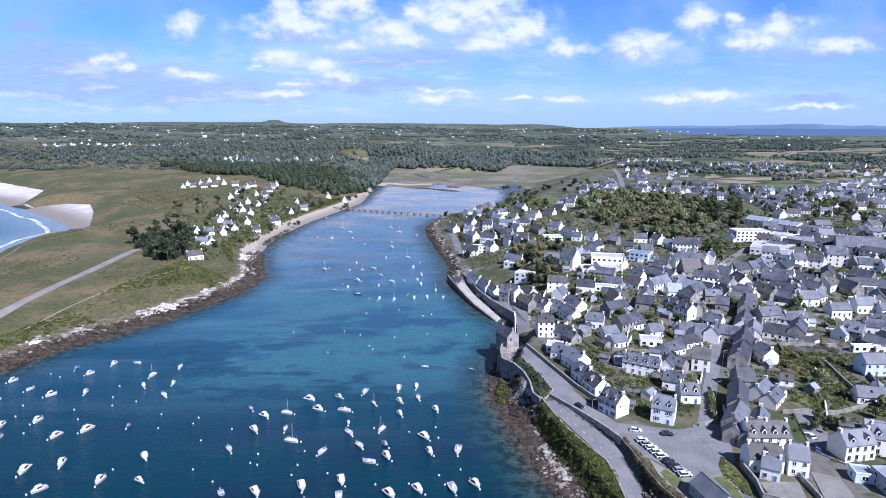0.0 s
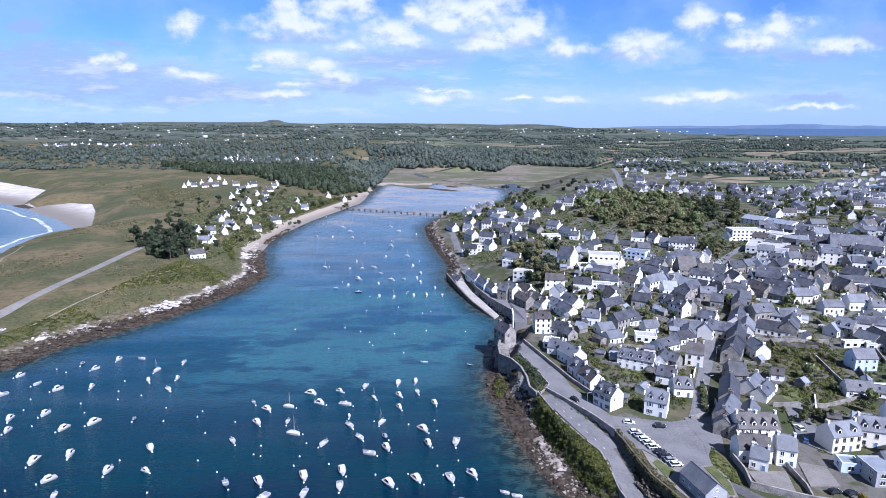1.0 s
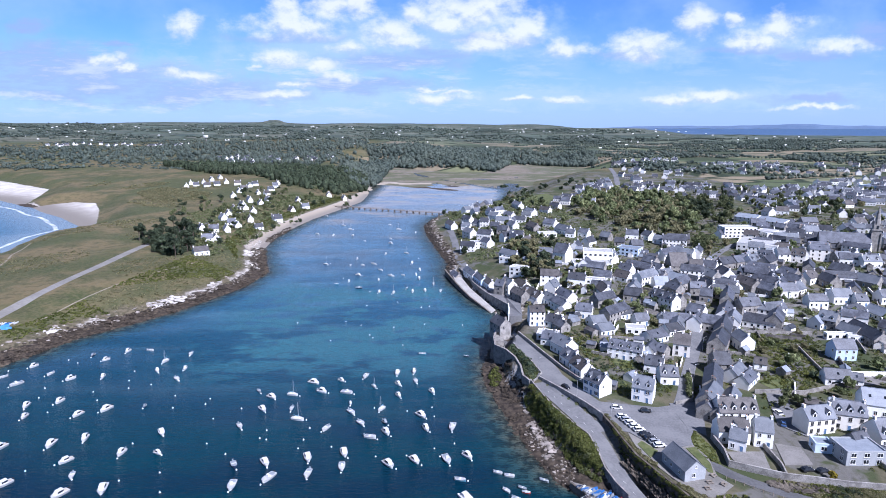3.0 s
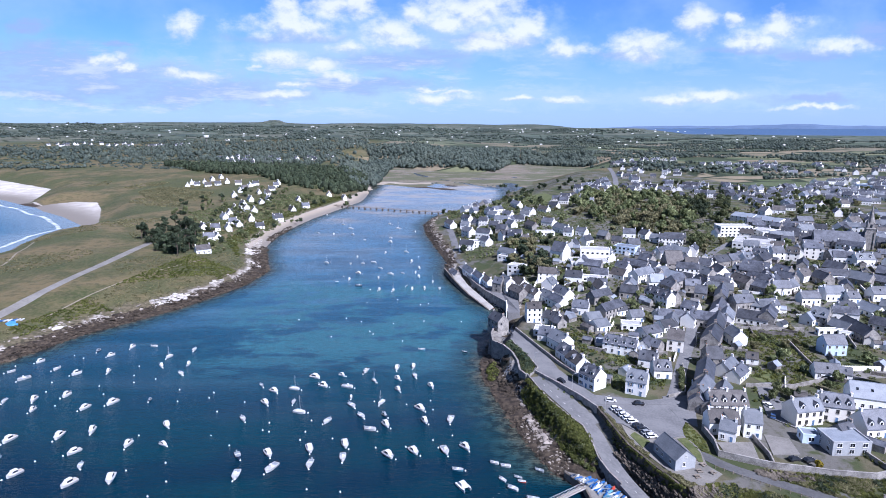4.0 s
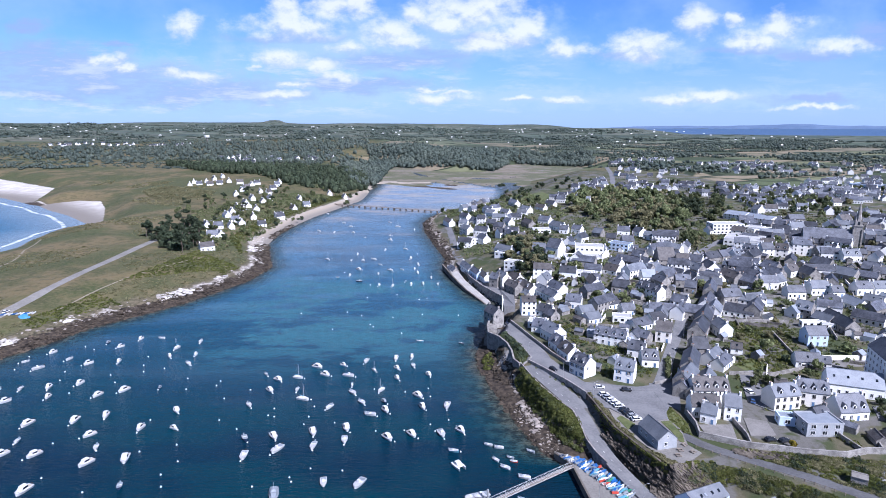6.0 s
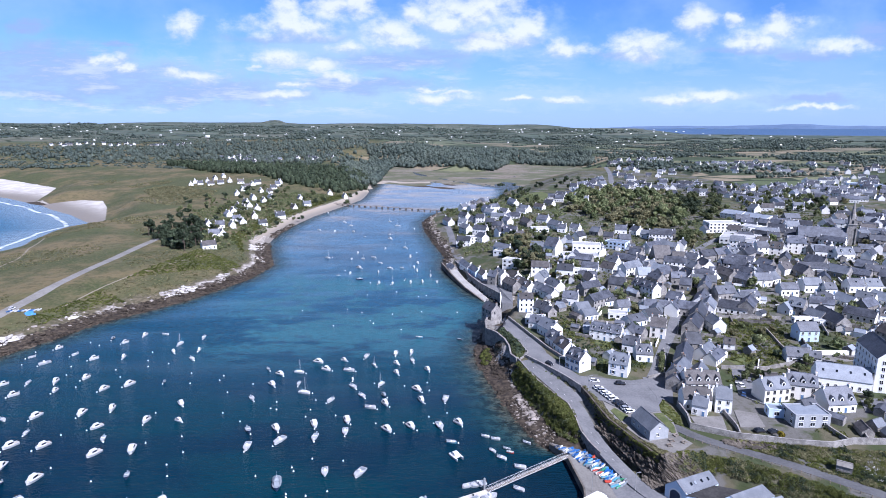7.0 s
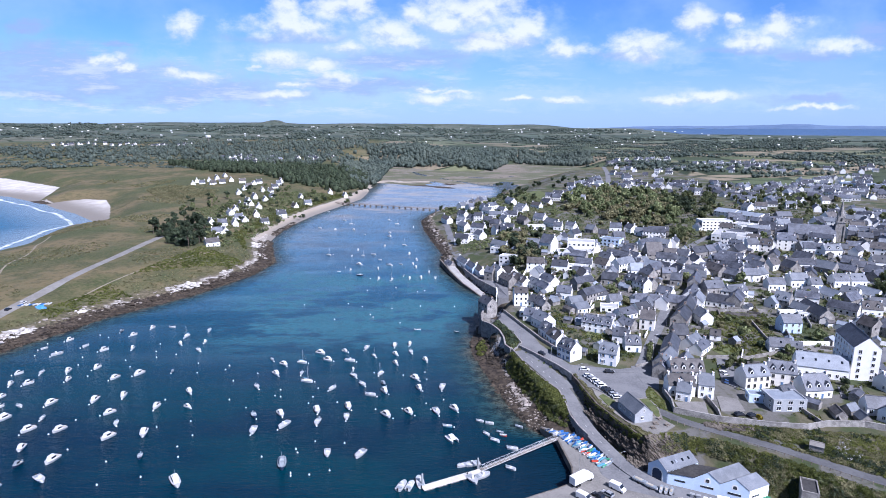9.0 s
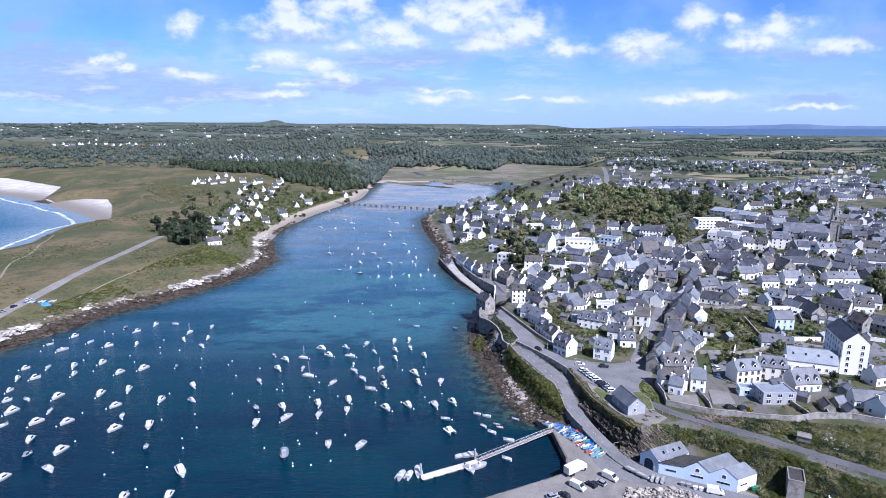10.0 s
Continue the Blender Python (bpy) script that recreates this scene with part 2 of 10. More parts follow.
surface("blossom", (0.34, 0.34, 0.31), (0.58, 0.58, 0.55), 0.3, 0.8, 1.0, 0.1, 0.3, 0.0)
surface("foliage_gorse", (0.078, 0.097, 0.025), (0.190, 0.204, 0.058), 0.06, 0.8, 0.5, 0.2, 0.35, 0.0)
surface("foliage_olive", (0.165, 0.162, 0.080), (0.302, 0.283, 0.154), 0.07, 0.8, 0.5, 0.2, 0.35, 0.0)
surface("foliage_yellow", (0.20, 0.16, 0.02), (0.34, 0.27, 0.03), 0.3, 0.8, 1.0, 0.1, 0.3, 0.0)
# distant leaves: pale grey-blue of haze mixed into the green
surface("foliage_hazy", (0.093, 0.123, 0.105), (0.154, 0.185, 0.148), 0.010, 0.85, 0.05, 0.0, 0.17, 0.0)
# the hills' blue is air haze painted as base colour
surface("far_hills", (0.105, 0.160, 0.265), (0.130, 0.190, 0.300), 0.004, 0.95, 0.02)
surface("bark", (0.09, 0.07, 0.05), (0.17, 0.14, 0.11), 2.0, 0.9, 9.0)
surface("hull_white", (0.60, 0.60, 0.60), (0.70, 0.70, 0.69), 0.6, 0.35, 4.0, 0.06, 0, 0.0)
surface("hull_dark", (0.018, 0.030, 0.06), (0.03, 0.05, 0.10), 0.6, 0.4, 4.0, 0.2, 0, 0.0)
surface("hull_blue", (0.10, 0.28, 0.38), (0.14, 0.34, 0.44), 0.6, 0.4, 4.0, 0.2, 0, 0.0)
surface("boat_red", (0.40, 0.05, 0.035), (0.50, 0.08, 0.05), 0.6, 0.45, 4.0, 0.1, 0, 0.0)
surface("boat_blue", (0.02, 0.10, 0.32), (0.035, 0.15, 0.42), 0.6, 0.45, 4.0, 0.2, 0, 0.0)
surface("boat_orange", (0.58, 0.18, 0.05), (0.66, 0.24, 0.08), 0.6, 0.45, 4.0, 0.1, 0, 0.0)
surface("boat_green", (0.05, 0.25, 0.14), (0.08, 0.32, 0.18), 0.6, 0.45, 4.0, 0.1, 0, 0.0)
surface("boat_grey", (0.20, 0.23, 0.26), (0.27, 0.30, 0.33), 0.6, 0.5, 4.0, 0.1, 0, 0.0)
surface("path_earth", (0.20, 0.175, 0.13), (0.29, 0.255, 0.195), 0.4, 0.9, 2.0)
surface("deck_tan", (0.40, 0.36, 0.29), (0.50, 0.46, 0.38), 0.8, 0.7, 5.0, 0.1, 0, 0.0)
surface("buoy_white", (0.75, 0.75, 0.73), (0.82, 0.82, 0.80), 1.0, 0.5, 5.0, 0, 0, 0.0)
surface("aluminium", (0.55, 0.56, 0.57), (0.66, 0.67, 0.68), 0.8, 0.4, 5.0, 0.1, 0, 0.0, 0.6)
surface("steel_grey", (0.28, 0.29, 0.30), (0.36, 0.37, 0.38), 0.8, 0.5, 5.0, 0.1)
surface("wood_weathered", (0.17, 0.14, 0.115), (0.28, 0.24, 0.20), 0.6, 0.9, 5.0, 0.1)
surface("wood_pale", (0.55, 0.51, 0.45), (0.68, 0.65, 0.60), 0.5, 0.85, 4.0, 0.1)
surface("frame_white", (0.74, 0.74, 0.73), (0.80, 0.80, 0.79), 1.0, 0.6, 5.0)
surface("shutter_blue", (0.09, 0.17, 0.30), (0.13, 0.22, 0.37), 1.0, 0.6, 5.0, 0.3)
surface("tyre", (0.018, 0.018, 0.018), (0.03, 0.03, 0.03), 2.0, 0.85, 9.0)
surface("car_white", (0.74, 0.74, 0.74), (0.80, 0.80, 0.80), 1.0, 0.25, 5.0, 0, 0, 0.0)
surface("car_dark", (0.02, 0.022, 0.028), (0.035, 0.037, 0.045), 1.0, 0.25, 5.0, 0, 0, 0.0)
surface("car_silver", (0.42, 0.43, 0.45), (0.50, 0.51, 0.53), 1.0, 0.28, 5.0, 0, 0, 0.0, 0.4)
surface("car_blue", (0.05, 0.10, 0.22), (0.07, 0.13, 0.28), 1.0, 0.25, 5.0, 0, 0, 0.0)
surface("road_paint", (0.66, 0.66, 0.64), (0.78, 0.78, 0.76), 0.8, 0.8, 4.0)
surface("tarp_blue", (0.06, 0.22, 0.55), (0.10, 0.30, 0.66), 0.8, 0.6, 4.0)


def glass_mat():
    k = Nodes("window_glass")
    c = k.mix(k.ramp(k.noise(0.4, 2), 0.4, 0.6), (0.012, 0.015, 0.02), (0.035, 0.042, 0.055))
    k.done(c, 0.08, 0.0, None, spec=0.6)


glass_mat()


def ground_mat():
    """Heath, gardens, fields, beach, mud and foreshore, chosen by smooth masks stored on the ground mesh."""
    k = Nodes("land")
    big, mid, fine = k.noise(0.011, 5), k.noise(0.06, 5), k.noise(0.5, 5)
    # heath of the headland: olive grass with browner patches
    heath = k.mix(k.ramp(big, 0.42, 0.56), (0.060, 0.074, 0.026), (0.150, 0.118, 0.060))
    heath = k.mix(k.ramp(k.noise(0.035, 6, 0.62), 0.46, 0.60, 0.0, 0.75), heath, (0.040, 0.056, 0.018))
    heath = k.mix(k.ramp(k.noise(0.16, 4, 0.6), 0.50, 0.62, 0.0, 0.6), heath, (0.045, 0.050, 0.022))
    heath = k.mix(k.ramp(fine, 0.35, 0.7, 0.0, 0.45), heath, (0.150, 0.132, 0.074))
    # gardens and verges of the town
    town = k.mix(k.ramp(mid, 0.40, 0.62), (0.050, 0.066, 0.026), (0.118, 0.106, 0.068))
    town = k.mix(k.ramp(k.noise(0.045, 4), 0.51, 0.57), town, (0.135, 0.13, 0.12))
    town = k.mix(k.ramp(fine, 0.46, 0.68, 0.0, 0.55), town, (0.065, 0.070, 0.034))
    # fields beyond, each parcel with its own crop, dark hedges between
    vor = k.n("ShaderNodeTexVoronoi")
    vor.feature = "F1"
    vec = k.stretch(0.0062, 0.0115, 0.001, 0.5)
    k.put(vor.inputs["Vector"], vec)
    vor.inputs["Scale"].default_value = 1.0
    edge = k.n("ShaderNodeTexVoronoi")
    edge.feature = "DISTANCE_TO_EDGE"
    k.put(edge.inputs["Vector"], vec)
    edge.inputs["Scale"].default_value = 1.0
    sepc = k.n("ShaderNodeSeparateColor")
    k.put(sepc.inputs[0], vor.outputs["Color"])
    field = k.mix(k.ramp(sepc.outputs[0], 0.3, 0.36), (0.098, 0.122, 0.060), (0.165, 0.172, 0.095))
    field = k.mix(k.ramp(sepc.outputs[1], 0.45, 0.50), field, (0.250, 0.208, 0.140))
    field = k.mix(k.ramp(sepc.outputs[2], 0.74, 0.78), field, (0.050, 0.066, 0.034))
    field = k.mix(k.ramp(mid, 0.4, 0.7, 0.0, 0.4), field, (0.06, 0.075, 0.03))
    # distance haze put into the field colour: blue-green grows with range
    field = k.mix(k.attr("haze_tint"), field, k.mix(k.ramp(k.noise(0.004, 5, 0.6), 0.42, 0.6), (0.060, 0.086, 0.078), (0.105, 0.135, 0.110)))
    field = k.mix(k.ramp(edge.outputs["Distance"], 0.03, 0.06, 1.0, 0.0), field, (0.030, 0.042, 0.020))
    c = k.mix(k.ramp(k.math("ADD", k.attr("town"), k.math("MULTIPLY", mid, 0.3)), 0.55, 0.75), heath, town)
    c = k.mix(k.ramp(k.math("ADD", k.attr("field"), k.math("MULTIPLY", mid, 0.2)), 0.5, 0.7), c, field)
    # mud flats of the upper creek
    mudc = k.mix(k.ramp(k.noise(0.010, 6, 0.65, k.stretch(0.7, 1.0, 1.0)), 0.40, 0.54), (0.205, 0.178, 0.140), (0.112, 0.118, 0.068))
    mudc = k.mix(k.ramp(k.noise(0.030, 5, 0.6, k.stretch(0.5, 1.0, 1.0)), 0.54, 0.64, 0.0, 0.8), mudc, (0.245, 0.222, 0.190))
    mudc = k.mix(k.ramp(mid, 0.52, 0.66, 0.0, 0.6), mudc, (0.088, 0.092, 0.060))
    c = k.mix(k.ramp(k.math("ADD", k.attr("mud"), k.math("MULTIPLY", mid, 0.3)), 0.5, 0.7), c, mudc)
    # foreshore: weed-covered rock below, bare pale rock above
    s = k.math("ADD", k.attr("shore"), k.math("MULTIPLY", k.math("SUBTRACT", mid, 0.5), 16.0))
    s = k.math("ADD", s, k.math("MULTIPLY", k.math("SUBTRACT", fine, 0.5), 7.0))
    rock = k.mix(k.ramp(fine, 0.35, 0.65), (0.026, 0.021, 0.017), (0.085, 0.066, 0.048))
    pale = k.mix(k.ramp(fine, 0.35, 0.6), (0.20, 0.18, 0.155), (0.48, 0.45, 0.41))
    earth = k.mix(k.ramp(fine, 0.4, 0.6), (0.075, 0.068, 0.042), (0.150, 0.125, 0.085))
    c = k.mix(k.ramp(s, 17.0, 24.0, 0.85, 0.0), c, earth)
    c = k.mix(k.math("MULTIPLY", k.ramp(s, 15.0, 18.0, 1.0, 0.0), k.ramp(k.noise(0.055, 3), 0.50, 0.56)), c, pale)
    c = k.mix(k.ramp(s, 10.5, 13.5, 1.0, 0.0), c, rock)
    # sand
    sandc = k.mix(k.ramp(mid, 0.4, 0.62), (0.47, 0.44, 0.40), (0.60, 0.57, 0.525))
    sandc = k.mix(k.attr("bank"), sandc, (0.36, 0.31, 0.245))
    wet = k.math("MAXIMUM", k.ramp(k.attr("shore"), 18.0, 95.0, 0.0, 1.0), k.math("MULTIPLY", k.attr("bank"), k.ramp(k.attr("shore"), 3.0, 16.0, 0.0, 1.0)))
    sandw = k.mix(wet, (0.215, 0.195, 0.17), sandc)
    sm = k.math("ADD", k.attr("sand"), k.math("MULTIPLY", k.math("SUBTRACT", mid, 0.5), 0.5))
    c = k.mix(k.ramp(sm, 0.45, 0.6), c, sandw)
    # far sea beyond the land
    c = k.mix(k.ramp(k.attr("sea"), 0.45, 0.55), c, (0.070, 0.125, 0.225))
    rgh = k.ramp(k.attr("sea"), 0.45, 0.55, 0.9, 0.5)
    k.done(c, rgh, 0.0, k.math("ADD", fine, k.math("MULTIPLY", k.noise(2.5, 4), 0.4)), 0.6, 0.6, 0.25)


ground_mat()


def water_mat():
    k = Nodes("water")
    depth = k.attr("depth")     # metres from the nearest bank
    bay = k.attr("bay")
    flats = k.attr("flats")     # pale sand bottom in the middle of the creek
    up = k.attr("upper")
    n1, n2 = k.noise(0.020, 5, 0.55, k.stretch(0.55, 1.25, 1.0)), k.noise(0.075, 5, 0.6, k.stretch(0.7, 1.2, 1.0))
    deep = k.mix(k.ramp(n1, 0.38, 0.62), (0.0008, 0.029, 0.045), (0.0008, 0.0165, 0.036))
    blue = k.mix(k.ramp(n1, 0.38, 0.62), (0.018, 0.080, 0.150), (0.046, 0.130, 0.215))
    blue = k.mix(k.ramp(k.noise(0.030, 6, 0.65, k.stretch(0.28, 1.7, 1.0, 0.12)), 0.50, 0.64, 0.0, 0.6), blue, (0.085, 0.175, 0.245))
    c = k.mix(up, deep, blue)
    # paler up-creek: sandy shallows, with the sky's reflection put into the colour
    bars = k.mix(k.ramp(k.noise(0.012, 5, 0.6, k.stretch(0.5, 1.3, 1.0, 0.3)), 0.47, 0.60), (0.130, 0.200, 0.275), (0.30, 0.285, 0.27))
    c = k.mix(k.attr("shoal_sheen"), c, bars)
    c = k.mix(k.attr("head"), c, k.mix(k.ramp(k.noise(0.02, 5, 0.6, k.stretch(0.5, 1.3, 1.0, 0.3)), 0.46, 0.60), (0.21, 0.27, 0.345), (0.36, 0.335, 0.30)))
    f = k.math("MULTIPLY", flats, k.ramp(k.math("ADD", k.math("MULTIPLY", n1, 0.5), k.math("MULTIPLY", n2, 0.5)), 0.46, 0.515))
    c = k.mix(k.math("MULTIPLY", f, 0.85), c, (0.034, 0.122, 0.156))
    d = k.math("ADD", depth, k.math("MULTIPLY", k.math("SUBTRACT", n2, 0.5), 18.0))
    weed = k.ramp(k.noise(0.22, 5, 0.65), 0.44, 0.56)
    c = k.mix(k.ramp(d, 2.0, 22.0, 0.85, 0.0), c, k.mix(weed, (0.030, 0.070, 0.072), (0.012, 0.030, 0.034)))
    c = k.mix(k.ramp(d, -2.0, 8.0, 0.85, 0.0), c, k.mix(weed, (0.085, 0.083, 0.060), (0.026, 0.028, 0.022)))
    c = k.mix(k.attr("dock"), c, (0.0025, 0.017, 0.034))
    # the bay: clear turquoise over sand, with lines of surf
    bd = k.attr("baydepth")
    turq = k.mix(k.ramp(bd, 0.0, 110.0), (0.19, 0.25, 0.30), (0.012, 0.095, 0.175))
    surf = k.math("ADD", bd, k.math("MULTIPLY", k.math("SUBTRACT", k.noise(0.009, 3), 0.5), 26.0))
    wave = k.math("SINE", k.math("MULTIPLY", surf, 0.085))
    foam = k.math("MULTIPLY", k.ramp(wave, 0.970, 0.9995), k.math("MULTIPLY", k.ramp(bd, 45.0, 95.0, 1.0, 0.0), k.ramp(n2, 0.30, 0.62)))
    turq = k.mix(foam, turq, (0.80, 0.84, 0.86))
    c = k.mix(bay, c, turq)
    w = k.noise(0.75, 3, 0.6, k.stretch(0.5, 1.5, 1.0, 0.25))
    w2 = k.noise(0.10, 3, 0.5, k.stretch(0.6, 1.4, 1.0, 0.25))
    h = k.math("ADD", w, k.math("MULTIPLY", w2, 1.2))
    k.b.inputs["IOR"].default_value = 1.33
    k.done(c, 0.24, 0.0, h, 0.9, 0.75, 0.31)


water_mat()

# ---------------------------------------------------------------- the lie of the land
LEFT_BANK = [(-1500, 40), (-600, 110), (-330, 160), (-250, 205), (-221, 232), (-214, 248), (-204, 268), (-194, 293), (-178, 312),
             (-161, 336), (-147, 365), (-134, 393), (-128, 436), (-142, 484), (-155, 531), (-157, 586), (-151, 647), (-141, 706),
             (-122, 775), (-99, 864), (-95, 975), (-88, 1103)]
HEAD_OF_CREEK = [(-76, 1150), (-48, 1120), (1, 1131), (52, 1146), (99, 1108), (112, 1069), (139, 1032), (136, 975)]
RIGHT_BANK = [(126, 910), (106, 858), (74, 800), (39, 742), (9, 707), (-4, 652), (-1, 596), (8, 526), (17, 459), (13, 424), (21, 388),
              (31, 352), (43, 330), (46, 314), (41, 300), (38, 282), (30, 263), (25, 243), (25, 225), (29, 204), (34, 179), (38, 163), (42, 150), (45, 145)]
DOCK = [(50, 138), (51, 119), (49, 110), (43, 107), (23, 98), (5, 89), (25, 60), (70, 10), (90, -200), (200, -1500), (-1500, -1500)]
CREEK = LEFT_BANK + HEAD_OF_CREEK + RIGHT_BANK + DOCK
BAY = [(-379, 487), (-389, 523), (-396, 559), (-399, 592), (-393, 619), (-393, 647), (-461, 723), (-518, 774), (-559, 819), (-596, 846), (-668, 906),
       (-780, 968), (-1100, 1240), (-3000, 1900), (-4600, 1900), (-4600, 300), (-1000, 300), (-500, 400), (-385, 455)]
BEACHES = [[(-555, 818), (-545, 838), (-518, 851), (-478, 836), (-438, 772), (-382, 659), (-383, 629), (-420, 640), (-480, 720), (-545, 780)],
           [(-1300, 1480), (-995, 1245), (-848, 1167), (-728, 1069), (-644, 1002), (-607, 907), (-588, 856), (-620, 840), (-690, 880), (-790, 930), (-1100, 1180)]]
MUD = [(-84, 1015), (-84, 1100), (-95, 1247), (-131, 1449), (-165, 1700), (-117, 1660), (-66, 1554), (1, 1432), (68, 1392), (146, 1409), (198, 1585), (270, 1680),
       (357, 1740), (394, 1650), (408, 1540), (405, 1370), (348, 1286), (299, 1261), (217, 1168), (199, 1085), (147, 1010), (110, 985), (0, 1035)]
# the upper terrace of the town, above the retaining walls
TERRACE = [(42, 235), (45, 215), (52, 201.5), (60, 187), (65.2, 175), (66.4, 162), (68, 149), (72, 137), (75.8, 127.5), (78.5, 122), (82, 124), (88, 126.5),
           (93, 127), (104, 119.5), (115, 110), (126, 99), (139, 86), (168, 58), (300, -50), (800, -300), (3000, 0), (3000, 700), (60, 600), (42, 300), (40, 255)]


def smooth(x, lo, hi):
    f = np.clip((np.asarray(x, float) - lo) / (hi - lo), 0, 1)
    return f * f * (3 - 2 * f)


def inside_by(poly, x, y):
    """Distance to the polygon's outline, positive inside it."""
    x, y = np.asarray(x, float), np.asarray(y, float)
    best, odd = np.full(x.shape, 1e18), np.zeros(x.shape, bool)
    for (ax, ay), (bx, by) in zip(poly, poly[1:] + poly[:1]):
        ex, ey = bx - ax, by - ay
        f = np.clip(((x - ax) * ex + (y - ay) * ey) / (ex * ex + ey * ey), 0, 1)
        best = np.minimum(best, (x - ax - f * ex) ** 2 + (y - ay - f * ey) ** 2)
        if ay != by:
            odd ^= ((ay > y) != (by > y)) & (x < ax + (y - ay) * ex / ey)
    return np.sqrt(best) * np.where(odd, 1, -1)


def roll(x, y):
    """Gentle unevenness of the open ground."""
    return (np.sin(x * 0.013 + 1.3) * np.cos(y * 0.011 - 0.4) + 0.6 * np.sin(x * 0.031 + y * 0.023) + 0.35 * np.sin(x * 0.083 - y * 0.061))


def land(x, y):
    """Height and masks of the ground at x, y."""
    x, y = np.asarray(x, float), np.asarray(y, float)
    d1, d2 = -inside_by(CREEK, x, y), -inside_by(BAY, x, y)
    right = x > np.interp(y, [0, 300, 700, 1100, 1500], [-60, -60, -60, 10, 10])
    beach = np.maximum(inside_by(BEACHES[0], x, y), inside_by(BEACHES[1], x, y))
    mud = inside_by(MUD, x, y)
    # headland
    up = np.interp(d1, [-8, 0, 7, 14, 26, 60, 120], [-4, 0, 1.6, 3.2, 6.5, 12, 13])
    cliff = np.interp(d2, [-30, 0, 5, 14, 50], [-6, 0, 4, 8, 13])
    far = 10 * smooth(y, 520, 1100) + 18 * smooth(y, 1000, 2200)
    hl = np.minimum(up + far * smooth(d1, 20, 220), cliff + far * smooth(d2, 30, 300)) + 0.7 * roll(x, y) * smooth(np.minimum(d1, d2), 10, 70)
    bh = np.clip(d2 * 0.055, -4, 6)
    hl = hl + (np.minimum(hl, bh) - hl) * smooth(beach, -45, 4)
    # town side
    top = 10.6 + 7.5 * smooth(y, 190, 430) + 3.0 * smooth(x, 120, 330) + 4 * smooth(y, 420, 900) + 12 * smooth(y, 800, 2200)
    low = np.interp(y, [-50, 105, 112, 126, 143, 158, 170, 190, 206, 225], [2.3, 2.3, 2.6, 3.4, 5.0, 7.0, 8.0, 9.0, 9.7, 10.0])
    low = np.minimum(low, np.interp(x, [70, 84, 110], [10, 2.5, 2.5]) + 20 * smooth(y, 118, 124))
    u = inside_by(TERRACE, x, y)
    wide = np.interp(x, [73, 78, 92], [1.2, 4.5, 11.5])
    foot = np.where(x > 76, wide * 0.9, np.interp(y, [122, 132, 150, 165, 180], [3.6, 3.0, 2.2, 1.2, 0.9]))
    mixd = smooth(u, -foot, 0.3)
    hr = low + (top - low) * mixd
    hr = np.where(y > 260, top, hr)
    near = np.interp(d1, [-8, 0, 6, 10.5, 14.5], [-4, 0, 1.3, 2.4, 11])
    nfar = np.interp(d1, [-8, 0, 5, 9, 30, 90], [-4, 0, 2.6, 4.6, 8.5, 26])
    w = smooth(y, 285, 300)
    front = smooth(y, 295, 315) * (1 - smooth(y, 415, 440))
    nfar = nfar + front * (np.interp(d1, [-8, 0, 7.5, 9.5, 14, 30, 90], [-4, -0.5, -0.3, 4.4, 5.0, 7.5, 26]) - nfar)
    hr = np.minimum(hr, near + (nfar - near) * w)
    quay = (y < 143) & (x > 20) & (d1 > -1) & (u < -foot * 0.95)
    hr = np.where(quay, np.minimum(hr, 2.3), hr)
    hr = hr + 0.5 * roll(x, y) * smooth(y, 500, 900) * smooth(d1, 5, 60)
    # one land again beyond the head of the creek
    e = 1 + 220 * smooth(y, 1500, 2700)
    h = hl + (hr - hl) * np.where(y > 1450, smooth(x - 10, -e, e), right)
    ripple = np.sin(x * 0.031 + 2.1 * np.sin(y * 0.012 + 0.5)) * np.cos(y * 0.024 + 1.6 * np.sin(x * 0.017)) + 0.5 * np.sin(x * 0.09 + y * 0.05) * np.cos(y * 0.07)
    gully = np.exp(-((x - 40 - 70 * np.sin(y * 0.0075 + 0.4)) / 8) ** 2) + np.exp(-((y - 1230 - 0.45 * (x - 100) - 30 * np.sin(x * 0.03)) / 9) ** 2) * smooth(x, 60, 110)
    flat = -0.30 + 0.95 * smooth(y, 1030, 1210) + 0.34 * ripple - 0.75 * gully * (1 - smooth(y, 1380, 1500))
    h = h + (flat - h) * smooth(mud, -110, 6)
    # towards the horizon the land climbs
    dist = np.hypot(x, y)
    rise = 74 * smooth(dist, 1700, 5200) + 1.6 * roll(x * 0.12, y * 0.15) * smooth(dist, 1500, 3500)
    rise = rise + 6.0 * smooth(dist, 4100, 4700) * (np.sin(x * 0.0031 + 0.5) + 0.5 * np.sin(x * 0.0083))
    rise = rise + 20 * smooth(0.018 - np.abs(x / np.maximum(y, 1) + 0.249), 0.0, 0.012) * smooth(dist, 4250, 4600)
    inland = np.where(y > 400, 1.0, 0.25) * smooth(np.minimum(d1, d2), 20, 400)
    h = h + rise * inland
    h = h - 45 * smooth(dist, 4060, 4400) * smooth(x / np.maximum(y, 1), 0.18, 0.34)
    sandl = smooth(y, 470, 540) * (1 - smooth(y, 1130, 1200)) * smooth(d1, -6, -1) * (1 - smooth(d1, 14, 25)) * (~right)
    sand = np.maximum(smooth(beach, -6, 6), sandl)
    town = np.where(right, smooth(y, 60, 100) * (1 - smooth(dist, 900, 1400)), 0.0)
    shore = np.where(right & (y > 330), d1 * 1.5 + 2, np.where(right, d1 * 1.15, d1))
    shore = np.where(~right & (d2 < d1), d2 * 1.4, shore) + 70 * smooth(mud, -60, 0)
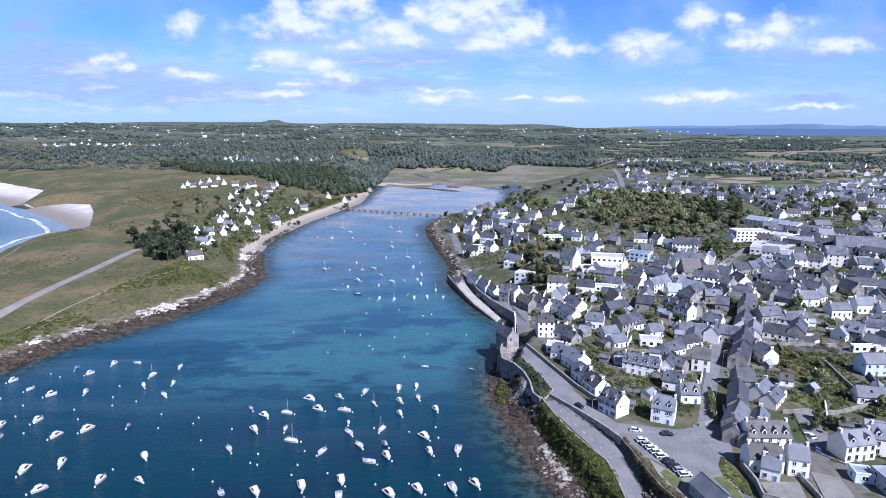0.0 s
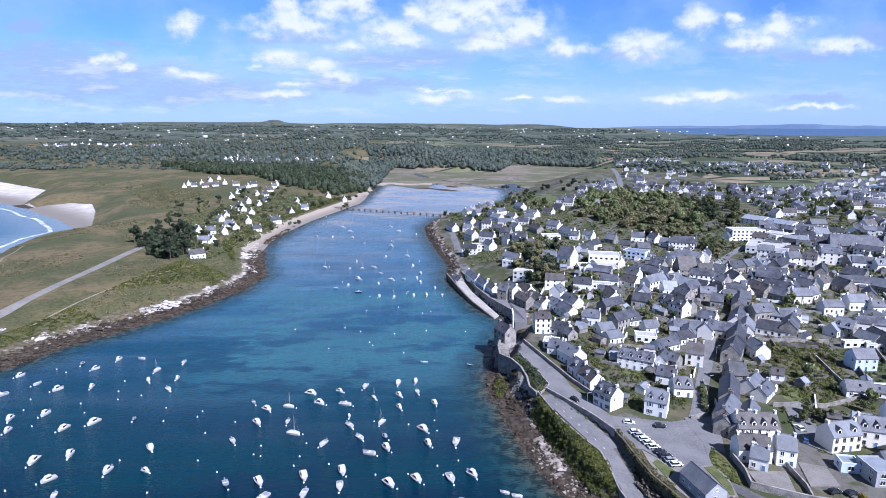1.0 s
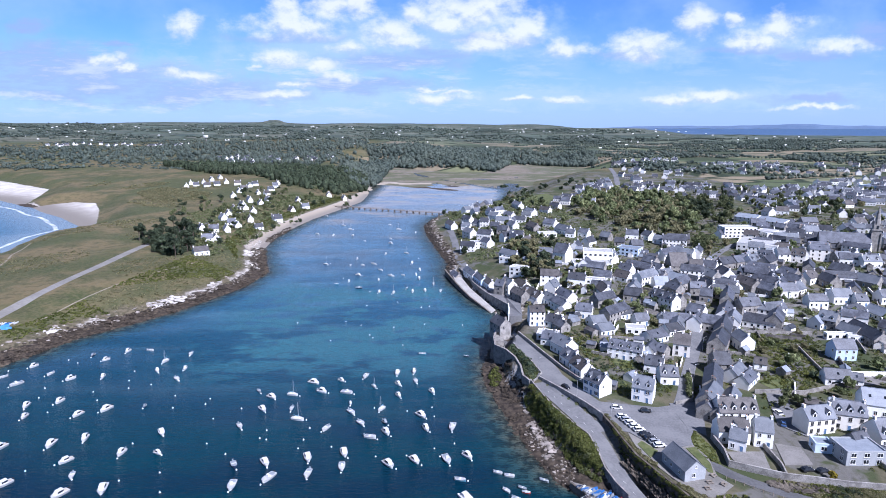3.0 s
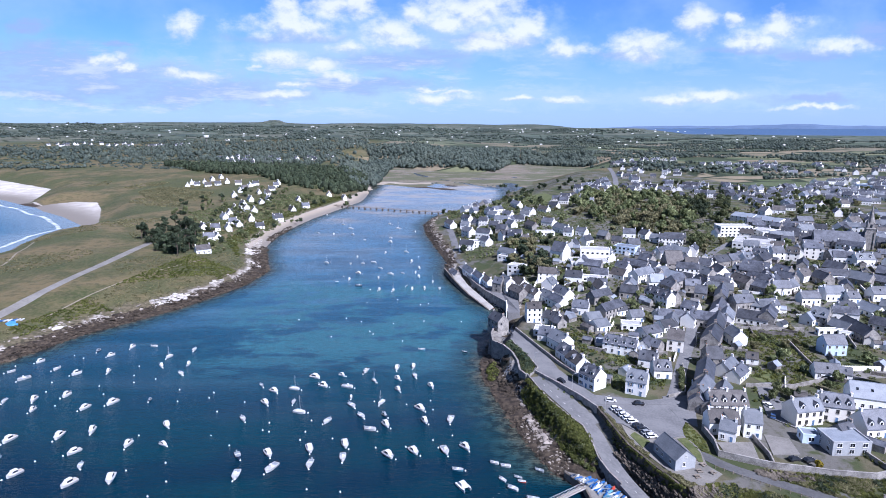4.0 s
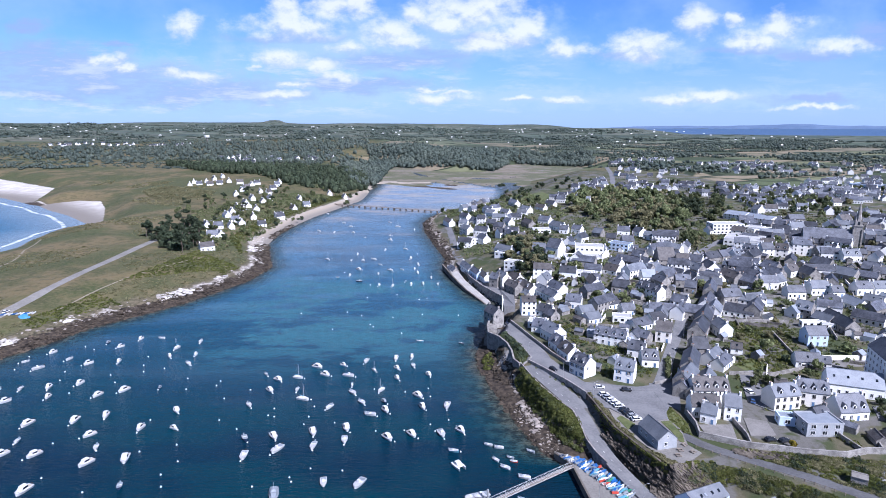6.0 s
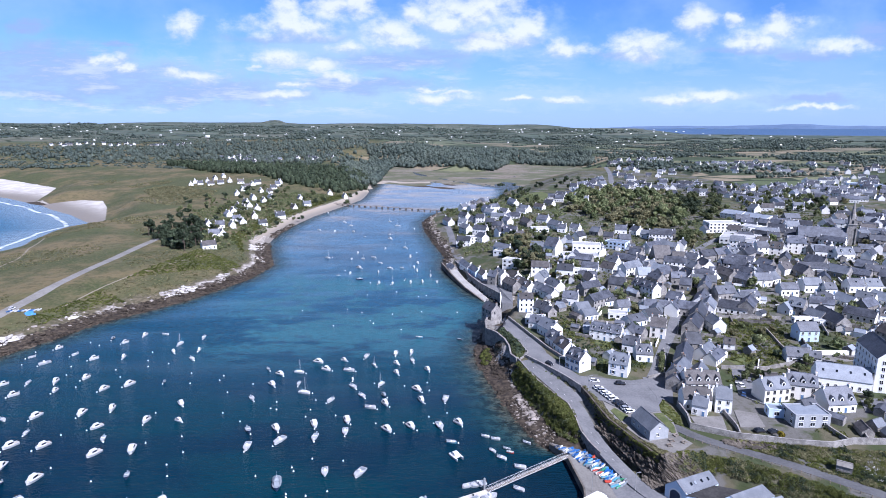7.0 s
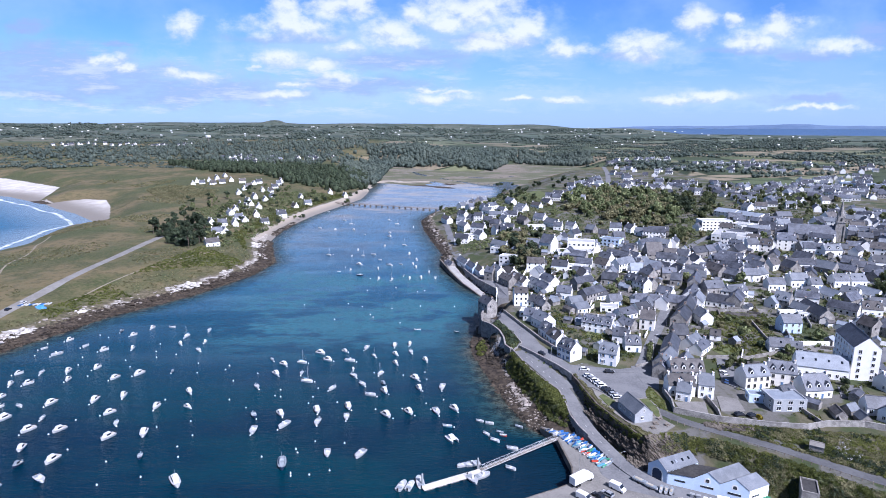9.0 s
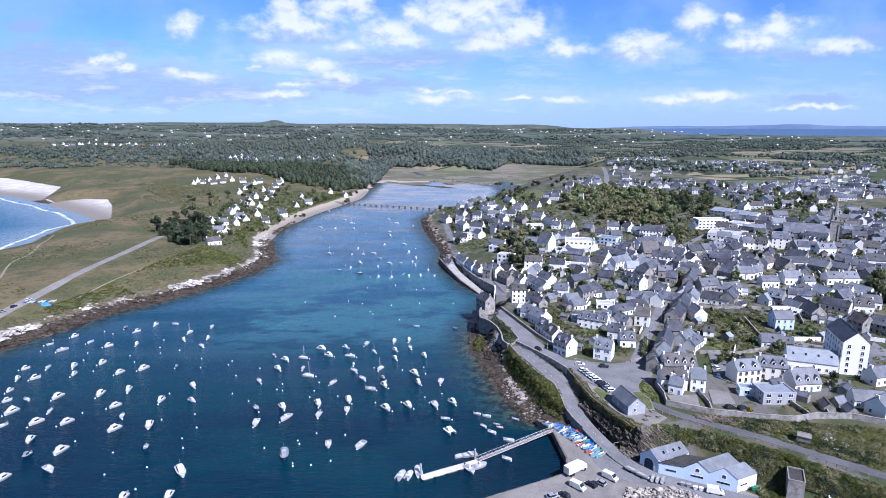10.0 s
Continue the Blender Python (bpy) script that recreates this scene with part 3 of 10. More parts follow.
    field = smooth(dist, 1150, 1500) * smooth(x - y * 0.05, -500, -50) + smooth(dist, 2300, 2700) + smooth(dist, 880, 1000) * smooth(x, 420, 520)
    # the roadstead beyond the far fields
    sea = smooth(dist, 3250, 3330) * (1 - smooth(dist, 4020, 4060)) * smooth(x / np.maximum(y, 1) + 0.00012 * (dist - 3000), 0.43, 0.53)
    return h, dict(shore=np.clip(shore, -50, 200), sand=sand, bank=sandl, town=np.clip(town, 0, 1), mud=smooth(mud, -10, 10), field=np.clip(field, 0, 1), sea=sea, haze_tint=0.75 * smooth(dist, 1900, 3000)), d1, d2


def gz(x, y):
    return float(land(np.array([x]), np.array([y]))[0][0])


# ---- end of the land ----


def axis(parts):
    out = [parts[0][0]]
    for a, b, step0, step1 in parts:
        n = max(1, round(2 * (b - a) / (step0 + step1)))
        f = np.linspace(0, 1, n + 1)[1:]
        r = step1 / step0
        g = f if abs(r - 1) < 0.01 else (r ** f - 1) / (r - 1)
        out += list(a + (b - a) * g)
    return np.array(out)


def sheet(name, xs, ys, z, masks, mat):
    nx, ny = len(xs), len(ys)
    gx, gy = np.meshgrid(xs, ys)
    verts = np.column_stack([gx.ravel(), gy.ravel(), z.ravel()]).astype(np.float32)
    i = (np.arange(ny - 1)[:, None] * nx + np.arange(nx - 1)[None, :]).ravel()
    faces = np.column_stack([i, i + 1, i + nx + 1, i + nx]).astype(np.int32)
    me = np_mesh(name, verts, faces, mat, True)
    for key, val in masks.items():
        me.attributes.new(key, "FLOAT", "POINT").data.foreach_set("value", val.ravel().astype(np.float32))
    return new(name, me)


def np_mesh(name, verts, faces, mat, soft=False):
    """A mesh from arrays: verts (n, 3), faces (m, 3 or 4)."""
    me = bpy.data.meshes.new(name)
    m, k = faces.shape
    me.vertices.add(len(verts)), me.loops.add(m * k), me.polygons.add(m)
    me.vertices.foreach_set("co", np.ascontiguousarray(verts, np.float32).ravel())
    me.loops.foreach_set("vertex_index", np.ascontiguousarray(faces, np.int32).ravel())
    me.polygons.foreach_set("loop_start", np.arange(0, m * k, k, dtype=np.int32))
    me.polygons.foreach_set("use_smooth", np.full(m, soft))
    me.materials.append(MATS[mat])
    me.update(calc_edges=True)
    return me


def build_land():
    xs = axis([(-4900, -900, 220, 6), (-900, -320, 5.5, 4), (-320, -20, 5, 2.6), (-20, 200, 2.2, 2.2), (200, 420, 2.6, 5), (420, 1000, 5, 14), (1000, 4900, 14, 200)])
    ys = axis([(-4900, -200, 300, 30), (-200, 70, 30, 3), (70, 330, 2.2, 2.2), (330, 700, 2.4, 5), (700, 1600, 5, 12), (1600, 4900, 12, 60)])
    gx, gy = np.meshgrid(xs, ys)
    h, masks, d1, d2 = land(gx, gy)
    lump = np.zeros_like(h)
    for s, a in ((0.35, 0.5), (0.9, 0.28), (1.9, 0.15)):
        lump += a * np.sin(gx * s + 1.7 * np.sin(gy * s * 0.7)) * np.cos(gy * s * 0.83 + 1.3 * np.sin(gx * s * 0.6))
    quayside = (gx > 0) & (gy < 300)
    h = h + lump * smooth(d1, 0, 3) * (1 - smooth(d1, np.where(quayside, 8, 14), np.where(quayside, 12, 24))) * (1 - masks["sand"])
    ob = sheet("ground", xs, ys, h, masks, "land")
    tagged(ob, "olive heath, gardens, fields and rocky foreshore", "ground", kind="structure")
    xs = axis([(-4800, -700, 300, 20), (-700, 60, 6, 5), (60, 200, 5, 10)])
    ys = axis([(-2000, 60, 200, 8), (60, 700, 4, 6), (700, 1250, 6, 12), (1250, 2000, 20, 60)])
    gx, gy = np.meshgrid(xs, ys)
    dc, db = inside_by(CREEK, gx, gy), inside_by(BAY, gx, gy)
    flats = smooth(gy, 205, 275) * (1 - smooth(gy, 370, 440)) * smooth(gx, -150, -95) * smooth(dc, 4, 22)
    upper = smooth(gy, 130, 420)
    ob = sheet("water", xs, ys, np.zeros_like(gx), dict(depth=np.clip(dc + 40 * (1 - smooth(gy, 136, 146)) * smooth(gx, -20, 0), -30, 300), bay=(db > dc) * 1.0, baydepth=np.clip(db, -30, 400), flats=flats, upper=upper, dock=0.85 * (1 - smooth(gy, 128, 146)) * smooth(gx, 2, 26), head=0.85 * smooth(gy, 690, 930), shoal_sheen=0.95 * smooth(gy, 330, 860)), "water")
    tagged(ob, "rippled blue-green sea water of the tidal harbour", "water", kind="structure")


build_land()


def far_hills():
    """The low hills on the other side of the roadstead, blue haze put into their colour."""
    bm = bmesh.new()
    rows = []
    for i in range(161):
        b = 0.27 + i * 0.0075
        top = 96 + 12 * math.exp(-((b - 0.63) / 0.075) ** 2) + 3 * math.exp(-((b - 0.78) / 0.05) ** 2) + 1.0 * math.sin(b * 61) + 0.7 * math.sin(b * 143 + 1) - 16 * (1 - float(smooth(b, 0.27, 0.40)))
        ring = []
        for d, z in ((4040, 60), (4080, top - 9), (4150, top), (4260, top - 6), (4330, 60)):
            y = d / math.hypot(1, b)
            ring.append(bm.verts.new((y * b, y, z)))
        rows.append(ring)
    for a, b in zip(rows, rows[1:]):
        for k in range(4):
            bm.faces.new((a[k], b[k], b[k + 1], a[k + 1]))
    bmesh.ops.recalc_face_normals(bm, faces=bm.faces)
    me = bpy.data.meshes.new("far_hills")
    bm.to_mesh(me)
    bm.free()
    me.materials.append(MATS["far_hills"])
    tagged(new("far_hills", me), "low hills across the distant roadstead, coloured with blue haze", "hills", kind="structure")


far_hills()

# ---------------------------------------------------------------- mesh helpers
def part(name, bm, mats, parent, label="", soft=False):
    """Links a bmesh (or a mesh) as one object under a thing or a part."""
    if isinstance(bm, bmesh.types.BMesh):
        me = bpy.data.meshes.new(name)
        bm.to_mesh(me)
        bm.free()
        for k in (mats if isinstance(mats, (list, tuple)) else [mats]):
            me.materials.append(MATS[k])
        if soft:
            me.polygons.foreach_set("use_smooth", np.full(len(me.polygons), True))
    else:
        me = bm
    ob = new(name, me)
    ob.parent = parent
    if label:
        ob["label"] = label
    return ob


def holder(name, m, label, category, group=""):
    ob = new(name)
    ob.empty_display_size = 0.5
    ob.matrix_world = m
    return tagged(ob, label, category, group)


def box(bm, x0, x1, y0, y1, z0, z1, mi=0):
    v = [bm.verts.new((x, y, z)) for z in (z0, z1) for y in (y0, y1) for x in (x0, x1)]
    for a in ((0, 2, 3, 1), (4, 5, 7, 6), (0, 1, 5, 4), (2, 6, 7, 3), (0, 4, 6, 2), (1, 3, 7, 5)):
        bm.faces.new([v[i] for i in a]).material_index = mi
    return v


def boxm(*b):
    bm = bmesh.new()
    box(bm, *b)
    return bm


def prism(bm, loop, z0, z1, mi=0):
    """An upright prism over a counter-clockwise outline; z may be a number or one for each corner."""
    n = len(loop)
    lo = z0 if isinstance(z0, (list, tuple)) else [z0] * n
    hi = z1 if isinstance(z1, (list, tuple)) else [z1] * n
    a = [bm.verts.new((p[0], p[1], z)) for p, z in zip(loop, lo)]
    b = [bm.verts.new((p[0], p[1], z)) for p, z in zip(loop, hi)]
    bm.faces.new(a[::-1]).material_index = mi
    bm.faces.new(b).material_index = mi
    for i in range(n):
        bm.faces.new((a[i], a[(i + 1) % n], b[(i + 1) % n], b[i])).material_index = mi


def rod(bm, a, b, r, sides=8, r2=None, mi=0):
    a, b = Vector(a), Vector(b)
    q = (b - a).to_track_quat("Z", "Y").to_matrix()
    rings = []
    for c, rr in ((a, r), (b, r if r2 is None else r2)):
        rings.append([bm.verts.new(c + q @ Vector((rr * math.cos(2 * math.pi * i / sides), rr * math.sin(2 * math.pi * i / sides), 0))) for i in range(sides)])
    for i in range(sides):
        bm.faces.new((rings[0][i], rings[0][(i + 1) % sides], rings[1][(i + 1) % sides], rings[1][i])).material_index = mi
    bm.faces.new(rings[0][::-1]).material_index = mi
    bm.faces.new(rings[1]).material_index = mi


def loft(bm, sections, mi=0, caps=True):
    """Joins rings of points of equal length."""
    rings = [[bm.verts.new(p) for p in s] for s in sections]
    n = len(rings[0])
    for a, b in zip(rings, rings[1:]):
        for i in range(n):
            bm.faces.new((a[i], a[(i + 1) % n], b[(i + 1) % n], b[i])).material_index = mi
    if caps:
        bm.faces.new(rings[0][::-1]).material_index = mi
        bm.faces.new(rings[-1]).material_index = mi


def as_mesh(name, bm, mats, soft=False):
    me = bpy.data.meshes.new(name)
    bm.to_mesh(me)
    bm.free()
    for k in mats:
        me.materials.append(MATS[k])
    if soft:
        me.polygons.foreach_set("use_smooth", np.full(len(me.polygons), True))
    return me


# ---------------------------------------------------------------- houses
PIECES = {}


def window_meshes(w, h, style):
    """Glass, and a frame with a crossbar round it, facing -y; shared by all windows of that size."""
    key = ("window", w, h, style)
    if key not in PIECES:
        bm = bmesh.new()
        box(bm, -w / 2, w / 2, -0.03, 0.05, 0, h)
        glass = as_mesh("window", bm, ["window_glass"])
        bm = bmesh.new()
        t = 0.09
        for b in ((-w / 2 - t, -w / 2, 0, h), (w / 2, w / 2 + t, 0, h), (-w / 2 - t, w / 2 + t, h, h + t), (-w / 2 - t, w / 2 + t, -t, 0), (-0.04, 0.04, 0, h)):
            box(bm, b[0], b[1], -0.07, 0.04, b[2], b[3])
        box(bm, -w / 2 - 0.15, w / 2 + 0.15, -0.16, 0.04, -t - 0.08, -t)
        frame_me = as_mesh("frame", bm, ["granite" if style == "stone" else "frame_white"])
        bm = bmesh.new()
        box(bm, -w * 0.22, w * 0.22, -0.06, 0.0, -0.02, h + 0.02)
        PIECES[key] = (glass, frame_me, as_mesh("shutter", bm, ["shutter_blue"]))
    return PIECES[key]


def dormer_meshes(roof):
    key = ("dormer", roof)
    if key not in PIECES:
        w, h = 1.5, 1.7
        bm = bmesh.new()
        z, d = 0.0, 2.6
        pts = [(-w / 2, -0.0), (w / 2, 0.0), (w / 2, d), (-w / 2, d)]
        prism(bm, pts, -0.6, h - 0.2)
        a = [bm.verts.new(p) for p in ((-w / 2, 0, h - 0.2), (w / 2, 0, h - 0.2), (0, 0, h + 0.65), (-w / 2, d, h - 0.2), (w / 2, d, h - 0.2), (0, d, h + 0.65))]
        bm.faces.new((a[0], a[1], a[2]))
        cheek = as_mesh("dormer", bm, ["white_render"])
        bm = bmesh.new()
        for s in (-1, 1):
            e = (s * (w / 2 + 0.18), h - 0.36)
            r = (0, h + 0.70)
            loft(bm, [[(e[0], y, e[1]), (r[0], y, r[1]), (r[0], y, r[1] + 0.1), (e[0], y, e[1] + 0.12)] for y in (-0.18, d)])
        top = as_mesh("dormer_roof", bm, [roof])
        PIECES[key] = (cheek, top)
    return PIECES[key]


def chimney_mesh(kind):
    key = ("chimney", kind)
    if key not in PIECES:
        bm = bmesh.new()
        box(bm, -0.32, 0.32, -0.58, 0.58, -1.2, 0.78)
        box(bm, -0.38, 0.38, -0.64, 0.64, 0.78, 0.92)
        for y in (-0.28, 0.28):
            rod(bm, (0, y, 0.92), (0, y, 1.2), 0.12, 8, 0.09, 1)
        PIECES[key] = as_mesh("chimney", bm, [kind, "terracotta"])
    return PIECES[key]


WALLS = dict(w="white_render", c="cream_render", g="granite", b="blue_render", s="grey_render")
WALL_WORDS = dict(w="white-rendered", c="cream-rendered", g="grey granite", b="pale blue", s="pale grey")
rnd = random.Random(11)


def set_opening(me, parent, name, x, y, z, rz, label=""):
    ob = part(name, me, None, parent, label)
    ob.matrix_local = pose(x, y, z, 0, 0, rz)
    return ob


def add_window(house_ob, x, y, z, rz, w, h, style, shutters=False):
    glass, frame_me, shut = window_meshes(w, h, style)
    ob = set_opening(glass, house_ob, "window", x, y, z, rz)
    if house_ob.location.y < 250 or style == "stone" and house_ob.location.y < 300:
        part("frame", frame_me, None, ob)
    if shutters:
        for s in (-1, 1):
            part("shutter", shut, None, ob, "blue wooden shutter").location = (s * (w * 0.75 + 0.14), 0, 0)


def house(x, y, rz, length, width, floors=2.0, wall="w", dormers=0, chimneys=2, roof="slate", base=None, windows=2, rise=None, skylights=0, shutters=False, label="", group="houses of the town", ends=True, name="house"):
    """A gabled house: its ridge lies along its local x. windows: 0 none, 1 the side towards -y and the ends, 2 all round."""
    z = gz(x, y) if base is None else base
    eave = 2.75 * floors + 0.25
    if rise is None:
        rise = width * 0.5 * 0.92
    hx, hy = length / 2, width / 2
    words = label or f"{WALL_WORDS[wall]} Breton house with a steep {'zinc' if roof == 'zinc' else 'slate'} roof" + (" and dormers" if dormers else "")
    ob = holder(name, pose(x, y, z, 0, 0, rz), words, name, group)
    bm = bmesh.new()
    prof = [(-hy, -2.5), (hy, -2.5), (hy, eave), (0, eave + rise), (-hy, eave)]
    loft(bm, [[(sx, p[0], p[1]) for p in prof] for sx in (-hx, hx)])
    bmesh.ops.recalc_face_normals(bm, faces=bm.faces)
    part("wall", bm, WALLS[wall], ob)
    # two slopes of slate with their own thickness; the gable copings stand a little proud
    slope = rise / hy
    bm = bmesh.new()
    over, t = 0.28, 0.16
    for s in (-1, 1):
        e = (s * (hy + over), eave - over * slope + 0.02)
        r = (0, eave + rise + 0.02)
        gx = hx + (0.05 if wall == "g" else 0.10)
        loft(bm, [[(sx, e[0], e[1]), (sx, r[0], r[1]), (sx, r[0], r[1] + t), (sx, e[0], e[1] + t)] for sx in (-gx, gx)])
    box(bm, -hx, hx, -0.12, 0.12, eave + rise + 0.12, eave + rise + 0.26)
    bmesh.ops.recalc_face_normals(bm, faces=bm.faces)
    tint = (int(x * 7.3) * 31 + int(y * 5.1) * 17) % 100
    part("roof", bm, ("fibre_slate" if tint < 20 else "brown_slate" if tint < 36 else roof) if roof == "slate" else roof, ob)
    ck = {"w": "white_render", "c": "cream_render", "g": "granite", "b": "white_render", "s": "grey_render"}[wall]
    spots = {0: [], 1: [hx - 0.45], 2: [hx - 0.45, -hx + 0.45], 3: [hx - 0.45, 0.0, -hx + 0.45]}[chimneys]
    for cx in spots:
        c = part("chimney", chimney_mesh(ck), None, ob)
        c.location = (cx, 0, eave + rise)
    style = "stone" if wall in "cg" else "plain"
    n = max(1, int(length / (2.7 if y < 310 else 3.8)))
    if windows:
        for side in ((-1,) if windows == 1 else (-1, 1)):
            door = n // 2 if n > 1 and y < 330 else None
            for fl in range(int(floors + 0.3)):
                for i in range(n):
                    wx = (i + 0.5) * length / n - hx
                    if fl == 0 and i == door:
                        bm = bmesh.new()
                        box(bm, -0.45, 0.45, -0.05, 0.04, 0, 2.05)
                        box(bm, -0.55, -0.45, -0.08, 0.04, 0, 2.15, 1), box(bm, 0.45, 0.55, -0.08, 0.04, 0, 2.15, 1), box(bm, -0.55, 0.55, -0.08, 0.04, 2.05, 2.15, 1)
                        if ("door", style) not in PIECES:
                            PIECES["door", style] = as_mesh("door", bm, ["shutter_blue", "frame_white"])
                        else:
                            bm.free()
                        set_opening(PIECES["door", style], ob, "door", wx, side * (hy + 0.01), 0.05, 0 if side < 0 else 180)
                    else:
                        add_window(ob, wx, side * (hy + 0.01), 0.95 + fl * 2.75, 0 if side < 0 else 180, 0.95, 1.35, style, shutters and side < 0)
        if ends == 3:
            for s, fl, c in itertools.product((-1, 1), range(int(floors)), (-0.26, 0.26)):
                add_window(ob, s * (hx + 0.01), c * width, 1.0 + fl * 2.75, 90 * s, 1.1, 1.5, style)
        elif ends:
            for s in (-1, 1):
                for fl in range(int(floors + 0.3)):
                    if rnd.random() < 0.5:
                        add_window(ob, s * (hx + 0.01), rnd.choice((-1, 1)) * width * 0.2, 1.0 + fl * 2.75, 90 * s, 0.8, 1.2, style)
    if dormers:
        cheek, top = dormer_meshes(roof)
        glass, frame_me, _ = window_meshes(0.85, 1.05, "plain")
        for side in ((-1,) if windows == 1 else (-1, 1)):
            for i in range(dormers):
                wx = (i + 0.5) * length / dormers - hx
                d = part("dormer", cheek, None, ob)
                back = 0.75
                d.matrix_local = pose(wx, side * (hy - back), eave + back * slope - 0.25, 0, 0, 0 if side < 0 else 180)
                part("dormer_roof", top, None, d)
                g = part("dormer_window", glass, None, d)
                g.location = (0, -0.02, 0.35)
    if not skylights and not dormers and name == "house" and y < 420 and tint % 2:
        skylights = 1
    for i in range(skylights):
        key = "skylight"
        if key not in PIECES:
            bm = bmesh.new()
            box(bm, -0.4, 0.4, -0.55, 0.55, 0.0, 0.07)
            PIECES[key] = as_mesh("skylight", bm, ["window_glass"])
        wx = (i + 0.5) * length / skylights - hx
        yy = hy * 0.5
        k = part("skylight", PIECES[key], None, ob)
        k.matrix_local = Matrix.Translation((wx, -yy, eave + (hy - yy) * slope + 0.20)) @ Euler((math.atan(slope), 0, 0)).to_matrix().to_4x4()
    return ob


def block(x, y, rz, length, width, height, wall="w", roof="flat_roof", base=None, label="", floors=2, parapet=0.5, windows=True, group="flat-roofed buildings", category="building"):
    """A flat-roofed building with a parapet, bands of windows and a roof hatch."""
    z = gz(x, y) if base is None else base
    ob = holder("building", pose(x, y, z, 0, 0, rz), label or f"{WALL_WORDS[wall]} flat-roofed modern building", category, group)
    hx, hy = length / 2, width / 2
    bm = bmesh.new()
    box(bm, -hx, hx, -hy, hy, -2.5, height)
    part("wall", bm, WALLS[wall], ob)
    bm = bmesh.new()
    box(bm, -hx + 0.3, hx - 0.3, -hy + 0.3, hy - 0.3, height, height + 0.12)
    part("roof", bm, roof, ob)
    bm = bmesh.new()
    for b in ((-hx - 0.06, hx + 0.06, -hy - 0.06, -hy + 0.28), (-hx - 0.06, hx + 0.06, hy - 0.28, hy + 0.06), (-hx - 0.06, -hx + 0.28, -hy + 0.28, hy - 0.28), (hx - 0.28, hx + 0.06, -hy + 0.28, hy - 0.28)):
        box(bm, *b, height + 0.004, height + parapet)
    part("parapet", bm, WALLS[wall], ob)
    if windows:
        n = max(1, int(length / 3.2))
        fh = height / floors
        for fl in range(floors):
            for i in range(n):
                wx = (i + 0.5) * length / n - hx
                add_window(ob, wx, -hy - 0.01, fl * fh + fh * 0.34, 0, 1.6, 1.3, "plain")
                add_window(ob, wx, hy + 0.01, fl * fh + fh * 0.34, 180, 1.6, 1.3, "plain")
            for i in range(max(1, int(width / 4))):
                wy = (i + 0.5) * width / max(1, int(width / 4)) - hy
                add_window(ob, hx + 0.01, wy, fl * fh + fh * 0.34, 90, 1.2, 1.3, "plain")
                add_window(ob, -hx - 0.01, wy, fl * fh + fh * 0.34, -90, 1.2, 1.3, "plain")
    return ob


# ---------------------------------------------------------------- boats
def hull_bm(l, b, free, deck_drop=0.0):
    """A hull with its bow towards +x, sheer and flare; the waterline is at z = 0."""
    bm = bmesh.new()
    secs = []
    for f in (0.0, 0.12, 0.35, 0.6, 0.8, 0.93, 1.0):
        half = b / 2 * (0.90 if f == 0 else 0.96 if f < 0.2 else 1.0 if f < 0.5 else 0.99 if f < 0.7 else 0.88 if f < 0.85 else 0.58 if f < 0.98 else 0.10)
        sheer = free * (1.0 + 0.30 * f * f)
        x = -l / 2 + l * f
        low = 0.62 if f < 0.7 else 0.45
        rake = 0.10 * l * max(0.0, f - 0.8)
        secs.append([(x - rake, -half * low, -0.12), (x - rake, half * low, -0.12), (x, half, sheer), (x, half * 0.86, sheer + 0.05), (x, -half * 0.86, sheer + 0.05), (x, -half, sheer)])
    loft(bm, secs)
    bmesh.ops.recalc_face_normals(bm, faces=bm.faces)
    for f in bm.faces:
        f.material_index = 1 if f.normal.z > 0.8 else 0
    return bm


